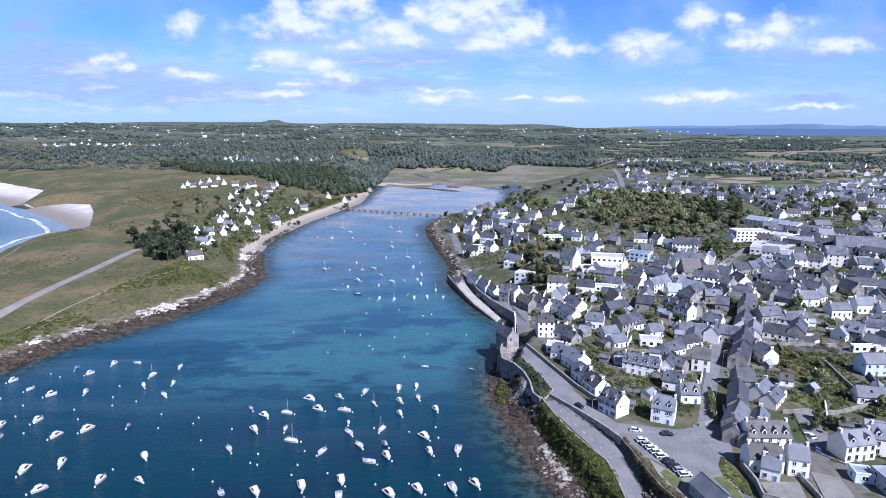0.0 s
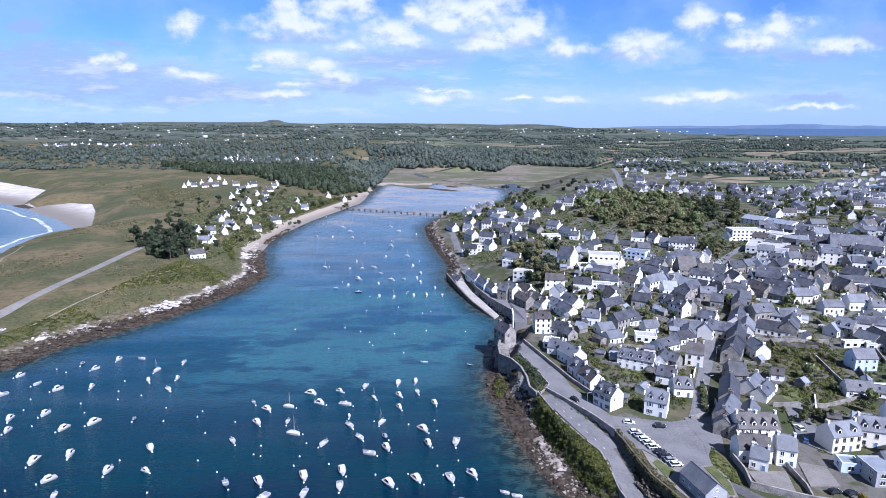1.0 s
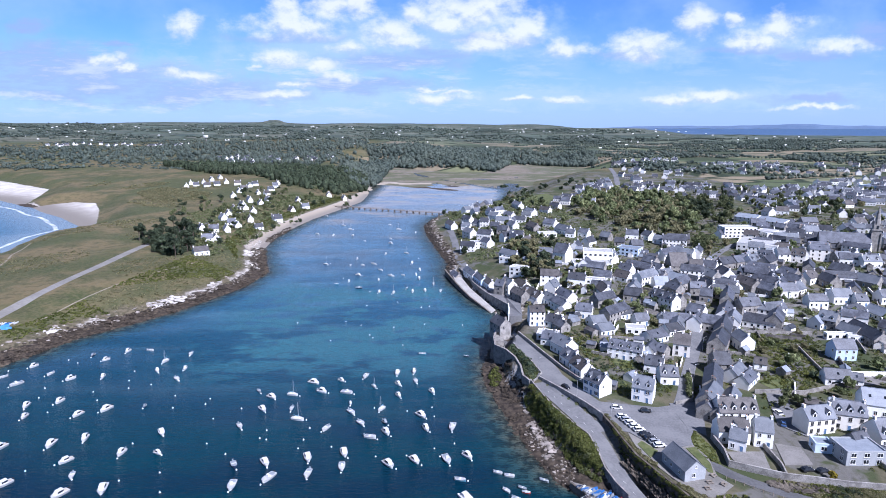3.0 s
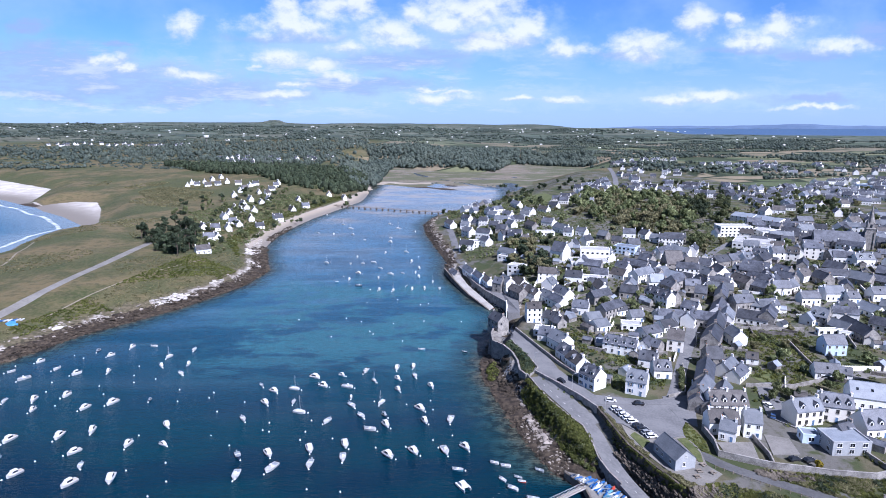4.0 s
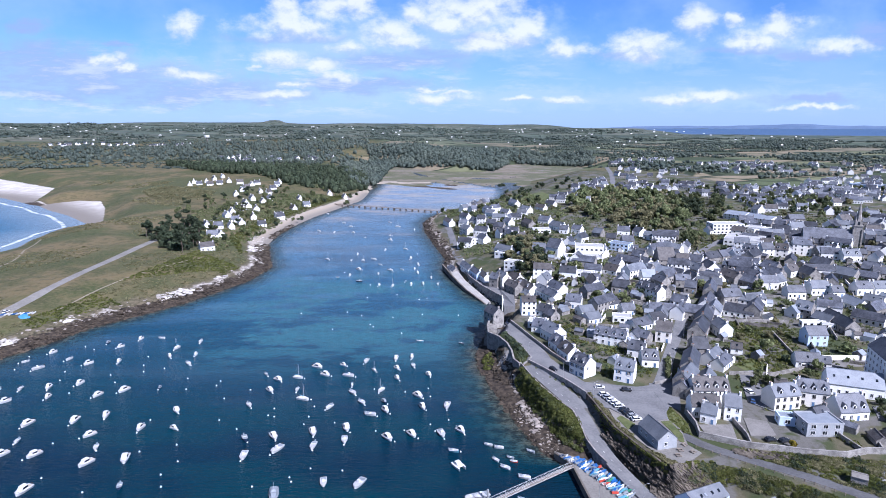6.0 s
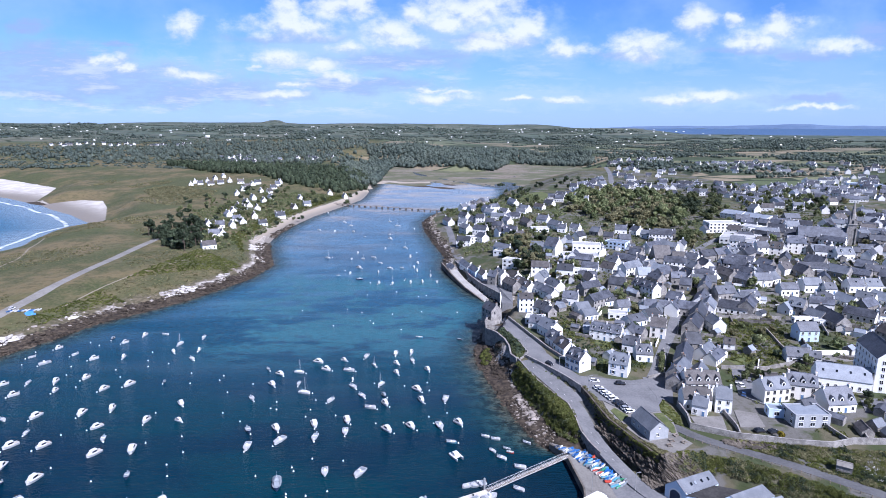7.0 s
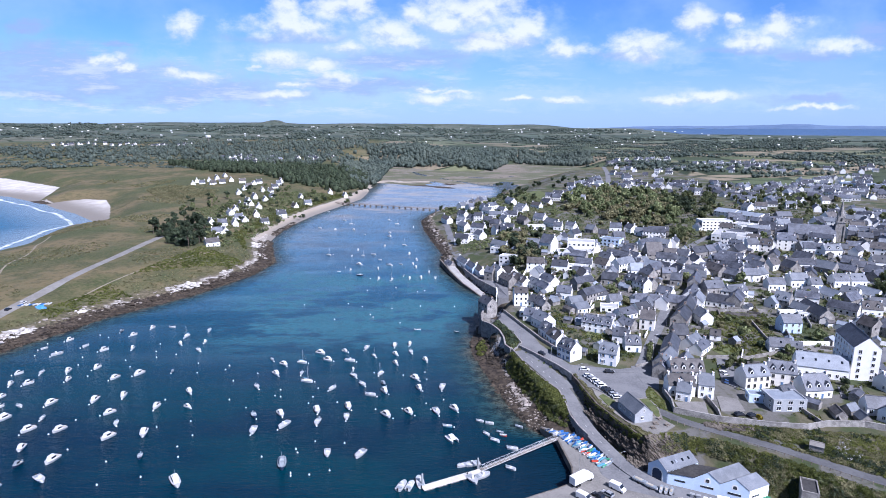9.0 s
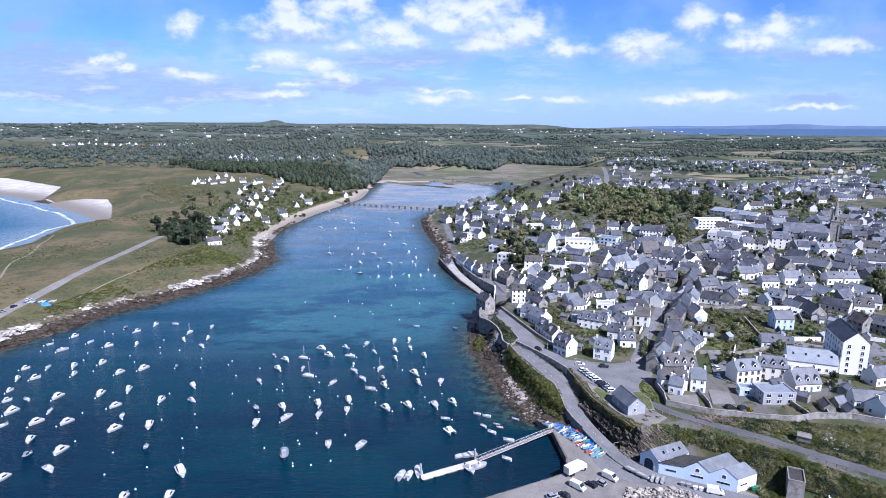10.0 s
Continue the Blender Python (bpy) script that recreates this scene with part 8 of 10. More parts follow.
boat(-128.1, 120.6, -37, 6.1, "open", "hull_white", buoy=False)
boat(-140.2, 115.7, -107, 5.4, "cabin", "hull_white", buoy=False)
boat(-81.9, 117.6, -56, 8.1, "fly", "hull_white", buoy=False)
boat(-94.4, 103.6, -97, 4.8, "cabin", "hull_white", buoy=False)
boat(-80.4, 104.4, -89, 5.4, "cabin", "hull_white", buoy=False)
boat(-165.1, 151.7, -117, 4.1, "open", "hull_white")
boat(-76.1, 221.7, -58, 3.4, "open", "boat_grey")
boat(-68.9, 215.5, -36, 5.4, "cabin", "hull_white")
boat(-69.9, 204.3, -51, 5.4, "cabin", "hull_white")
boat(-75.1, 190.3, -59, 4.4, "open", "hull_white")
boat(-60.2, 217.5, -17, 5.4, "sail", "hull_white")
boat(-57.9, 204.7, -93, 3.7, "open", "hull_white")
boat(-53.4, 195.3, -19, 6.1, "sail", "hull_white")
boat(-53.2, 229.6, -26, 6.1, "cabin", "hull_white", buoy=False)
boat(-47.8, 220.1, -25, 5.1, "cabin", "hull_white")
boat(-40.9, 231.6, -33, 3.7, "cabin", "hull_white")
boat(-36.7, 219.0, -18, 6.1, "open", "hull_white")
boat(-30.0, 236.3, -102, 5.4, "open", "hull_white")
boat(-25.1, 224.8, -61, 4.1, "sail", "hull_white")
boat(-15.2, 239.2, -96, 5.4, "cabin", "hull_white")
boat(-14.3, 226.9, -55, 4.1, "cabin", "hull_white")
boat(-13.7, 215.4, -60, 4.1, "cabin", "hull_white")
boat(-7.2, 240.7, -95, 4.4, "cabin", "hull_white")
boat(-6.3, 229.8, -80, 4.4, "open", "hull_white")
boat(1.2, 218.7, -61, 4.4, "cabin", "hull_white")
boat(-20.2, 202.9, -120, 4.8, "sail", "hull_white")
boat(-33.8, 208.8, -81, 2.7, "cabin", "hull_white")
boat(-32.5, 200.6, -54, 5.1, "open", "hull_white")
boat(-27.5, 191.4, -54, 4.8, "open", "hull_white")
boat(-22.8, 180.5, -18, 5.1, "open", "hull_white")
boat(-18.1, 191.8, -59, 3.7, "cabin", "hull_dark")
boat(-17.0, 183.8, -61, 5.1, "cabin", "hull_white")
boat(-40.8, 187.5, -115, 4.8, "open", "hull_white")
boat(-3.6, 197.1, -51, 6.1, "cabin", "hull_white")
boat(-1.6, 186.3, -68, 4.8, "cabin", "hull_white")
boat(8.8, 187.3, -101, 6.1, "open", "hull_white")
boat(-58.3, 164.2, -58, 5.8, "cabin", "hull_white")
boat(-54.7, 154.9, -116, 6.5, "open", "hull_white")
boat(-68.8, 163.0, -63, 4.8, "open", "hull_dark")
boat(-65.7, 151.0, -87, 6.1, "open", "hull_white")
boat(-43.9, 166.9, -71, 6.1, "cabin", "hull_white")
boat(-41.9, 156.9, -98, 5.1, "open", "hull_white")
boat(-31.3, 169.7, -75, 6.1, "cabin", "hull_white")
boat(-30.9, 160.9, -83, 5.4, "open", "hull_white")
boat(-14.8, 161.9, -53, 6.1, "cabin", "hull_white")
boat(-5.6, 164.2, -59, 5.8, "cabin", "hull_white")
boat(5.8, 164.4, -74, 6.1, "open", "hull_white")
boat(13.3, 166.2, -52, 5.1, "cabin", "hull_white")
boat(-34.3, 134.0, -82, 5.4, "open", "hull_white", buoy=False)
boat(-22.3, 132.9, -116, 6.5, "open", "hull_white", buoy=False)
boat(-49.0, 127.2, -77, 8.1, "fly", "hull_dark", buoy=False)
boat(10.0, 152.0, -19, 4.1, "open", "hull_blue")
boat(11.2, 142.2, -61, 6.1, "cat", "hull_white", buoy=False)
boat(-118.4, 603.9, -41, 5.0, "open", "hull_white")
boat(-99.8, 595.9, -102, 3.7, "cabin", "hull_white")
boat(-128.4, 727.9, -29, 3.7, "cabin", "hull_white", buoy=False)
boat(-97.6, 655.7, -32, 5.6, "sail", "hull_white")
boat(-86.2, 630.2, -22, 5.6, "sail", "hull_white")
boat(-78.9, 591.6, -33, 4.3, "cabin", "hull_white", buoy=False)
boat(-63.4, 563.3, -25, 3.1, "open", "hull_white", buoy=False)
boat(-43.6, 658.5, -30, 4.3, "sail", "hull_white")
boat(-32.4, 628.6, -21, 5.9, "sail", "hull_white")
boat(-36.4, 549.5, -33, 5.0, "cabin", "hull_white")
boat(-37.8, 572.8, -20, 3.1, "cabin", "hull_white")
boat(-12.5, 608.4, -92, 3.1, "cabin", "hull_white")
boat(-38.0, 502.0, -98, 3.7, "cabin", "hull_white")
boat(-19.3, 504.2, -41, 5.6, "sail", "hull_white")
boat(-62.0, 484.1, -79, 3.7, "cabin", "hull_white")
boat(-64.9, 459.5, -96, 3.7, "open", "hull_white")
boat(-54.6, 459.2, -21, 3.7, "sail", "hull_white", buoy=False)
boat(-45.8, 463.7, -25, 5.0, "open", "hull_white")
boat(-38.5, 442.6, -33, 3.7, "open", "hull_white")
boat(-54.6, 425.9, -34, 5.6, "cabin", "hull_white")
boat(-85.8, 462.4, -40, 5.9, "sail", "hull_white", buoy=False)
boat(-59.6, 407.9, -96, 3.7, "cabin", "hull_white")
boat(-50.1, 389.0, -17, 5.6, "open", "hull_dark", buoy=False)
boat(-37.6, 411.2, -83, 3.7, "cabin", "hull_white")
boat(-28.9, 423.1, -39, 5.9, "open", "hull_white")
boat(-19.4, 424.9, -37, 3.7, "open", "hull_white", buoy=False)
boat(-13.3, 465.1, -97, 5.0, "cabin", "hull_white")
boat(-6.7, 441.7, -79, 4.3, "cabin", "hull_white")
boat(-9.3, 426.7, -86, 3.7, "cabin", "hull_white")
boat(-6.7, 414.3, -80, 4.3, "cabin", "hull_white")
boat(4.1, 398.4, -90, 4.3, "sail", "hull_white")
boat(8.8, 380.2, -100, 4.3, "open", "hull_white")
boat(-15.2, 388.0, -94, 3.1, "open", "hull_dark")
boat(-10.9, 379.0, -91, 4.3, "cabin", "hull_white")
boat(-2.2, 380.5, -77, 4.3, "cabin", "hull_white")
boat(-24.4, 376.0, -99, 5.0, "sail", "hull_white")
boat(-34.5, 378.0, -97, 4.3, "cabin", "hull_white")
boat(-67.8, 400.5, -19, 3.7, "open", "hull_blue", buoy=False)
boat(-3.2, 262.7, -16, 4.1, "open", "hull_blue", buoy=False)
boat(23.1, 155.9, -26, 3.4, "open", "hull_white")
boat(26.8, 153.9, -17, 3.7, "open", "hull_white", buoy=False)
boat(24.7, 145.7, -55, 3.4, "open", "hull_white", buoy=False)
boat(30.1, 146.9, -36, 3.1, "open", "boat_grey", buoy=False)
boat(31.0, 144.6, -22, 2.9, "open", "boat_red", buoy=False)
boat(27.5, 140.8, -40, 4.1, "open", "hull_white", buoy=False)
boat(33.2, 134.9, -21, 4.4, "open", "hull_white", buoy=False)
boat(30.8, 122.3, -36, 4.1, "open", "hull_white", buoy=False)
boat(38.1, 150.8, -36, 3.4, "open", "boat_grey", buoy=False)
boat(19.2, 259.1, -33, 3.1, "open", "hull_dark", buoy=False)
mooring_buoy(-203.2, 247.2)
mooring_buoy(-199.5, 230.6)
mooring_buoy(-170.3, 217.8)
mooring_buoy(-173.7, 227.6)
mooring_buoy(-182.0, 260.1)
mooring_buoy(-175.3, 256.2)
mooring_buoy(-142.2, 245.4)
mooring_buoy(-139.6, 234.5)
mooring_buoy(-135.9, 226.5)
mooring_buoy(-127.5, 230.1)
mooring_buoy(-111.7, 218.2)
mooring_buoy(-108.0, 206.8)
mooring_buoy(-111.2, 178.6)
mooring_buoy(-104.5, 155.0)
mooring_buoy(-139.6, 161.7)
mooring_buoy(-129.8, 139.3)
mooring_buoy(-111.6, 131.0)
mooring_buoy(-95.0, 121.2)
mooring_buoy(-92.9, 159.4)
mooring_buoy(-88.0, 148.2)
mooring_buoy(-90.5, 140.2)
mooring_buoy(-87.4, 133.3)
mooring_buoy(-107.4, 117.1)
mooring_buoy(-92.9, 108.5)
mooring_buoy(-158.2, 204.2)
mooring_buoy(-149.8, 223.1)
mooring_buoy(-143.6, 214.8)
mooring_buoy(-95.3, 214.8)
mooring_buoy(-95.6, 209.9)
mooring_buoy(-87.8, 197.0)
mooring_buoy(-83.5, 177.8)
mooring_buoy(-74.2, 170.4)
mooring_buoy(-78.9, 205.3)
mooring_buoy(-63.7, 187.0)
mooring_buoy(-64.8, 181.2)
mooring_buoy(-62.0, 180.0)
mooring_buoy(-47.2, 188.3)
mooring_buoy(-47.9, 179.5)
mooring_buoy(-48.7, 173.5)
mooring_buoy(-36.6, 174.2)
mooring_buoy(-19.7, 167.3)
mooring_buoy(-23.3, 204.3)
mooring_buoy(-9.4, 201.2)
mooring_buoy(0.9, 204.3)
mooring_buoy(1.8, 196.3)
mooring_buoy(9.0, 175.1)
mooring_buoy(1.5, 172.0)
mooring_buoy(-8.6, 167.5)
mooring_buoy(3.4, 166.6)
mooring_buoy(-40.2, 142.5)
mooring_buoy(-29.0, 140.9)
mooring_buoy(-31.8, 123.2)
mooring_buoy(-38.3, 120.9)
mooring_buoy(-46.3, 137.3)
mooring_buoy(-45.2, 134.9)
mooring_buoy(-44.9, 122.1)
mooring_buoy(-44.5, 120.4)
mooring_buoy(-57.5, 132.5)
mooring_buoy(-78.4, 313.8)
mooring_buoy(-49.8, 315.5)
mooring_buoy(-40.0, 308.9)
mooring_buoy(-54.1, 283.7)
mooring_buoy(-33.3, 292.0)
mooring_buoy(-20.4, 304.7)
mooring_buoy(-40.3, 347.2)
mooring_buoy(-20.3, 354.2)
mooring_buoy(-2.3, 309.1)
mooring_buoy(20.1, 307.2)
mooring_buoy(0.6, 344.5)
mooring_buoy(-4.7, 341.7)
mooring_buoy(-82.7, 466.1)
mooring_buoy(-65.0, 417.2)
mooring_buoy(-7.9, 483.9)
mooring_buoy(-41.2, 379.3)
mooring_buoy(-31.1, 287.4)
mooring_buoy(-14.0, 276.1)

# ---------------------------------------------------------------- where the plants and far houses are
PARK = [(191, 728), (244, 779), (312, 680), (248, 502), (201, 458), (182, 535), (158, 599)]
GROVE = [(67, 460), (85, 458), (99, 432), (84, 367), (67, 371), (62, 406)]
SQUARE_TREES = [(222, 455), (249, 443), (233, 404), (206, 407)]
TREES_EAST = [(279, 713), (368, 676), (292, 530), (255, 511)]
TREES_SOUTH = [(439, 665), (492, 663), (426, 562), (390, 575)]
TREES_BANK = [(131, 1042), (234, 914), (253, 809), (170, 701), (124, 863)]
PINES = [(-266, 514), (-265, 579), (-216, 535), (-198, 478), (-195, 433), (-227, 458)]
PINE_WOOD = [(-568, 1279), (-396, 1246), (-233, 1223), (-127, 1259), (-105, 1006), (-137, 883), (-217, 926), (-309, 1060), (-405, 1094)]
WOOD_FAR = [(-185, 1870), (-23, 1984), (271, 1866), (492, 1726), (450, 1513), (357, 1574), (246, 1676), (165, 1400), (41, 1447), (-79, 1537), (-143, 1506)]
WOOD_BACK = [(-891, 2054), (-226, 2302), (-143, 1429), (-241, 1272), (-416, 1311), (-644, 1460)]
WOOD_LEFT = [(-1297, 1803), (-810, 1860), (-612, 1383), (-792, 1347), (-1129, 1555)]
SCRUB = [(-435, 863), (-419, 920), (-312, 836), (-293, 766), (-354, 763)]
SUBURB = [(284, 844), (387, 867), (479, 785), (715, 829), (591, 670), (448, 616), (414, 665), (322, 706), (258, 744)]
SUBURB_BACK = [(451, 1464), (509, 1266), (506, 1106), (365, 881), (302, 903)]
TOWN_REAR = [(397, 704), (488, 730), (406, 591), (491, 541), (418, 447), (414, 492), (419, 591), (361, 619)]
BANK_HOUSES = [(153, 692), (281, 909), (277, 806), (204, 686), (155, 616)]
GARDENS_A = [(167, 261), (195, 254), (167, 202), (148, 192), (136, 202)]
GARDENS_B = [(91, 371), (132, 379), (124, 339), (97, 320), (88, 344)]
GARDENS_C = [(103, 307), (127, 307), (122, 279), (98, 280)]
GARDENS_D = [(31, 579), (69, 525), (64, 480), (26, 462)]
SLOPE = [(89, 126), (101, 121), (115, 111), (127, 99), (139, 86), (134, 78), (113, 79), (123, 93), (118, 99), (112, 90), (104, 90), (108, 98), (111, 105), (105, 113), (93, 121), (84, 121), (81, 121)]
SLOPE_UP = [(106, 133), (122, 130), (144, 125), (165, 120), (145, 95), (132, 107), (120, 118), (106, 127)]
BRAMBLES = [(42, 204), (49, 186), (56, 158), (57, 148), (53, 145), (49, 154), (41, 186), (40, 203)]
VILLAGE_GREEN = [(-280, 667), (-213, 828), (-133, 856), (-164, 675), (-174, 498), (-181, 441), (-237, 552)]

# ---------------------------------------------------------------- far houses
SPOTS = [(o.matrix_world.translation.x, o.matrix_world.translation.y, 7.0) for o in list(scene.objects) if o.name.startswith(("house", "building", "church"))]


def clear_of(x, y, gap):
    return all((x - a) ** 2 + (y - b) ** 2 > (r + gap) ** 2 for a, b, r in SPOTS)


def far_parts(bms, x, y, rz, l, w, e, chimneys):
    """One simple gabled house added to meshes of walls, roofs and openings."""
    m = pose(x, y, gz(x, y), 0, 0, rz)
    hx, hy, r = l / 2, w / 2, w * 0.46
    before = [set(b.verts) for b in bms]
    loft(bms[0], [[(sx, -hy, -2), (sx, hy, -2), (sx, hy, e), (sx, 0, e + r), (sx, -hy, e)] for sx in (-hx, hx)])
    for c in ((hx - 0.45, -hx + 0.45)[:chimneys]):
        box(bms[0], c - 0.32, c + 0.32, -0.58, 0.58, e + r - 1, e + r + 0.85)
    for s in (-1, 1):
        loft(bms[1], [[(sx, s * (hy + 0.25), e - 0.2), (sx, 0, e + r), (sx, 0, e + r + 0.2), (sx, s * (hy + 0.25), e)] for sx in (-hx - 0.1, hx + 0.1)])
    n = int(l / 2.6)
    for fl in range(max(1, int(e / 2.6))):
        for i in range(n):
            wx = (i + 0.5) * l / n - hx
            box(bms[2], wx - 0.5, wx + 0.5, -hy - 0.06, -hy + 0.02, 0.9 + fl * 2.7, 2.2 + fl * 2.7)
    for b, old in zip(bms, before):
        bmesh.ops.transform(b, matrix=m, verts=[v for v in b.verts if v not in old])


def settle(zone, n, seed, gap=5.0, walls="wwwwwgc", name="", label="", stone=0.15, rows=False):
    """Houses scattered over a quarter: each an object nearby, joined far off."""
    r = random.Random(seed)
    lots = []
    for x, y in scatter(n * 4, zone, seed):
        if len(lots) >= n:
            break
        if clear_of(x, y, gap) and off_road(x, y, 6.0):
            SPOTS.append((x, y, 6.0))
            lots.append((x, y))
    if not name:
        for x, y in lots:
            house(x, y, r.choice((-28, -20, 60, 35, -55)) + r.uniform(-8, 8), r.uniform(8.5, 13), r.uniform(6.5, 8), r.choice((1.2, 1.5, 1.8, 1.1)), r.choice(walls), chimneys=r.choice((1, 2, 2)), windows=1, ends=False)
        return
    for lot in range(0, len(lots), 12):
        bms = [bmesh.new() for _ in range(5)]
        for x, y in lots[lot:lot + 12]:
            wall, roof = (3 if r.random() < stone else 0), (4 if r.random() < 0.22 else 1)
            length = r.uniform(9, 14) if not rows else r.uniform(11, 19)
            far_parts([bms[wall], bms[roof], bms[2]], x, y, r.choice((-28, -20, 60, 35, -55)) + r.uniform(-8, 8), length, r.uniform(6.5, 8.5), r.choice((3.2, 4.4, 5.4)), r.choice((1, 2)))
        root = holder(name, Matrix(), label, "houses")
        root["kind"] = "stuff"
        for b, nm, mt in zip(bms, ("walls", "roofs", "windows", "stone_walls", "pale_roofs"), ("far_walls", "far_slate", "window_glass", "far_granite", "far_pale_roof")):
            if not b.faces:
                b.free()
                continue
            bmesh.ops.recalc_face_normals(b, faces=b.faces)
            part(nm, b, mt, root)


# ---------------------------------------------------------------- trees
ROADS = [[(42, 249), (57, 195), (74, 176), (96.5, 181), (132.5, 247), (183, 349), (250, 440)], [(82, 160), (93, 136), (119, 116), (144, 92)], [(262, 770), (372, 1160), (420, 1400)]]


def off_road(x, y, gap=4.5):
    for line in ROADS:
        for a, b in zip(line, line[1:]):
            ex, ey = b[0] - a[0], b[1] - a[1]
            f = min(1, max(0, ((x - a[0]) * ex + (y - a[1]) * ey) / (ex * ex + ey * ey)))
            if math.hypot(x - a[0] - f * ex, y - a[1] - f * ey) < gap:
                return False
    return True


settle([(112, 235), (150, 262), (200, 262), (240, 235), (330, 290), (430, 360), (450, 480), (330, 520), (240, 470), (160, 430), (110, 380), (90, 290)], 104, 40, -1.2, name="terraced_houses", label="slate-roofed houses packed together in the old town", stone=0.45, rows=True)
settle([(150, 420), (250, 470), (300, 520), (440, 500), (520, 420), (420, 330), (330, 300), (260, 260), (215, 215), (300, 190), (420, 330)], 40, 35, 0.0, "wggwgcg")
settle([(60, 300), (100, 260), (140, 300), (170, 420), (120, 460), (60, 440)], 10, 36, 1.0)
settle(TOWN_REAR, 40, 33, 3.0, name="houses_behind_church", label="white and grey houses behind the church")
settle(SUBURB, 110, 31, name="suburb_houses", label="white slate-roofed houses at the edge of town")
settle(SUBURB_BACK, 26, 32, name="roadside_houses", label="white houses along the road out of town")
settle(BANK_HOUSES, 26, 34, 3.0, name="bank_houses", label="white houses stepping down to the creek")
settle([(600, 1300), (700, 1290), (735, 1110), (640, 1120)], 34, 111, 2.0, name="hamlet_houses", label="white houses of a hamlet among hedges")
settle([(455, 1440), (620, 1450), (600, 1370), (470, 1360)], 18, 112, 3.0, name="hamlet_houses", label="white houses of a hamlet among hedges")
settle([(560, 830), (700, 950), (760, 900), (640, 780)], 20, 113, 2.0, name="hamlet_houses", label="white houses at the edge of the fields")
settle([(430, 690), (520, 800), (640, 800), (520, 640)], 34, 114, 1.0, name="suburb_houses", label="white slate-roofed houses at the edge of town")
settle([(500, 1000), (900, 1000), (1000, 1250), (620, 1350), (480, 1200)], 30, 37, 9.0, name="hamlet_houses", label="white houses of a hamlet among fields")
settle([(-420, 1280), (-230, 1320), (-220, 1500), (-560, 1520)], 34, 38, 7.0, name="woodland_houses", label="white houses at the edge of the wood")
settle([(-1200, 1900), (-800, 1900), (-780, 2000), (-1250, 2020)], 26, 39, 8.0, name="dune_houses", label="white houses far beyond the dunes")

settle([(26, 640), (30, 520), (34, 450), (62, 440), (92, 480), (110, 560), (90, 680), (60, 720)], 22, 94, 0.0, name="shore_houses", label="white houses on the bank above the creek")


def outbuildings(zone, n, seed):
    """Small lean-tos and sheds in the yards."""
    r = random.Random(seed)
    for x, y in scatter(n * 5, zone, seed):
        if n <= 0:
            return
        if clear_of(x, y, -1.2) and off_road(x, y, 5.0):
            SPOTS.append((x, y, 2.5))
            roof = r.choice(("slate", "slate", "zinc"))
            house(x, y, r.choice((-28, -20, 60, 35, -55)) + r.uniform(-8, 8), r.uniform(3.5, 6.5), r.uniform(3, 4.2), r.uniform(0.75, 1.0), r.choice("gwggc"), chimneys=0, windows=0, roof=roof, rise=r.uniform(0.8, 1.8),
                  label="small " + ("zinc" if roof == "zinc" else "slate") + "-roofed outbuilding in a back yard", group="outbuildings", name="outbuilding")
            n -= 1


def yard_walls(zone, n, seed):
    r = random.Random(seed)
    for x, y in scatter(n * 4, zone, seed):
        if n <= 0:
            return
        a, l = radians(r.choice((-26, 64)) + r.uniform(-8, 8)), r.uniform(7, 18)
        p = [(x + f * l * math.cos(a), y + f * l * math.sin(a)) for f in (-0.5, 0, 0.5)]
        if all(clear_of(*q, -2.6) and off_road(*q, 4.0) for q in p):
            m = r.choice(("old_wall", "granite", "white_render", "old_wall"))
            stone_wall(p[::2], r.uniform(1.2, 1.9), 0.4, m, {"granite": "grey stone yard wall", "white_render": "white rendered yard wall", "old_wall": "dark mossy stone yard wall"}[m], foot=1.2, name="yard_wall")
            n -= 1


NEAR_TOWN = [(64, 200), (95, 182), (125, 200), (128, 140), (150, 130), (190, 130), (235, 220), (330, 300), (380, 380), (300, 430), (180, 440), (70, 420), (60, 300)]
outbuildings(NEAR_TOWN, 110, 81)
yard_walls(NEAR_TOWN, 110, 82)


def plant(zone, n, kinds, seed, lo=0.8, hi=1.3, gap=-2.0, name="", label=""):
    r = random.Random(seed)
    if name:
        join_trees(name, [(x, y, r.choice(kinds), r.uniform(lo, hi)) for x, y in scatter(n, zone, seed) if clear_of(x, y, gap) and off_road(x, y)], label)
        return
    for x, y in scatter(n, zone, seed):
        if clear_of(x, y, gap) and off_road(x, y):
            tree(x, y, r.choice(kinds), r.uniform(lo, hi))


plant(PARK, 210, ("oak", "gorse", "oak", "gorse", "gorse"), 1, 1.1, 2.1, name="park_trees", label="dense green and olive trees of the park")
plant(GROVE, 40, ("gorse", "gorse", "holm"), 2, 1.0, 1.6)
plant(SQUARE_TREES, 16, ("oak", "gorse"), 3, 1.0, 1.5)
plant(TREES_EAST, 90, ("oak", "holm"), 4, 0.9, 1.5, name="car_park_trees", label="green trees round the public car park")
plant(TREES_SOUTH, 30, ("oak", "holm"), 5, 0.9, 1.5, name="church_trees", label="broad green trees behind the church")
plant(TREES_BANK, 34, ("holm", "pine"), 6, 0.8, 1.2, name="bank_trees", label="dark pines along the upper bank")
plant(PINES, 90, ("pine", "holm", "holm"), 7, 0.95, 1.5)
plant([(-300, 640), (-330, 760), (-230, 900), (-140, 900), (-110, 960), (-105, 830), (-150, 650), (-185, 470), (-240, 540)], 110, ("holm", "oak", "oak", "pine"), 95, 0.6, 1.1, -1.5, name="village_wood", label="dark trees in and behind the village")
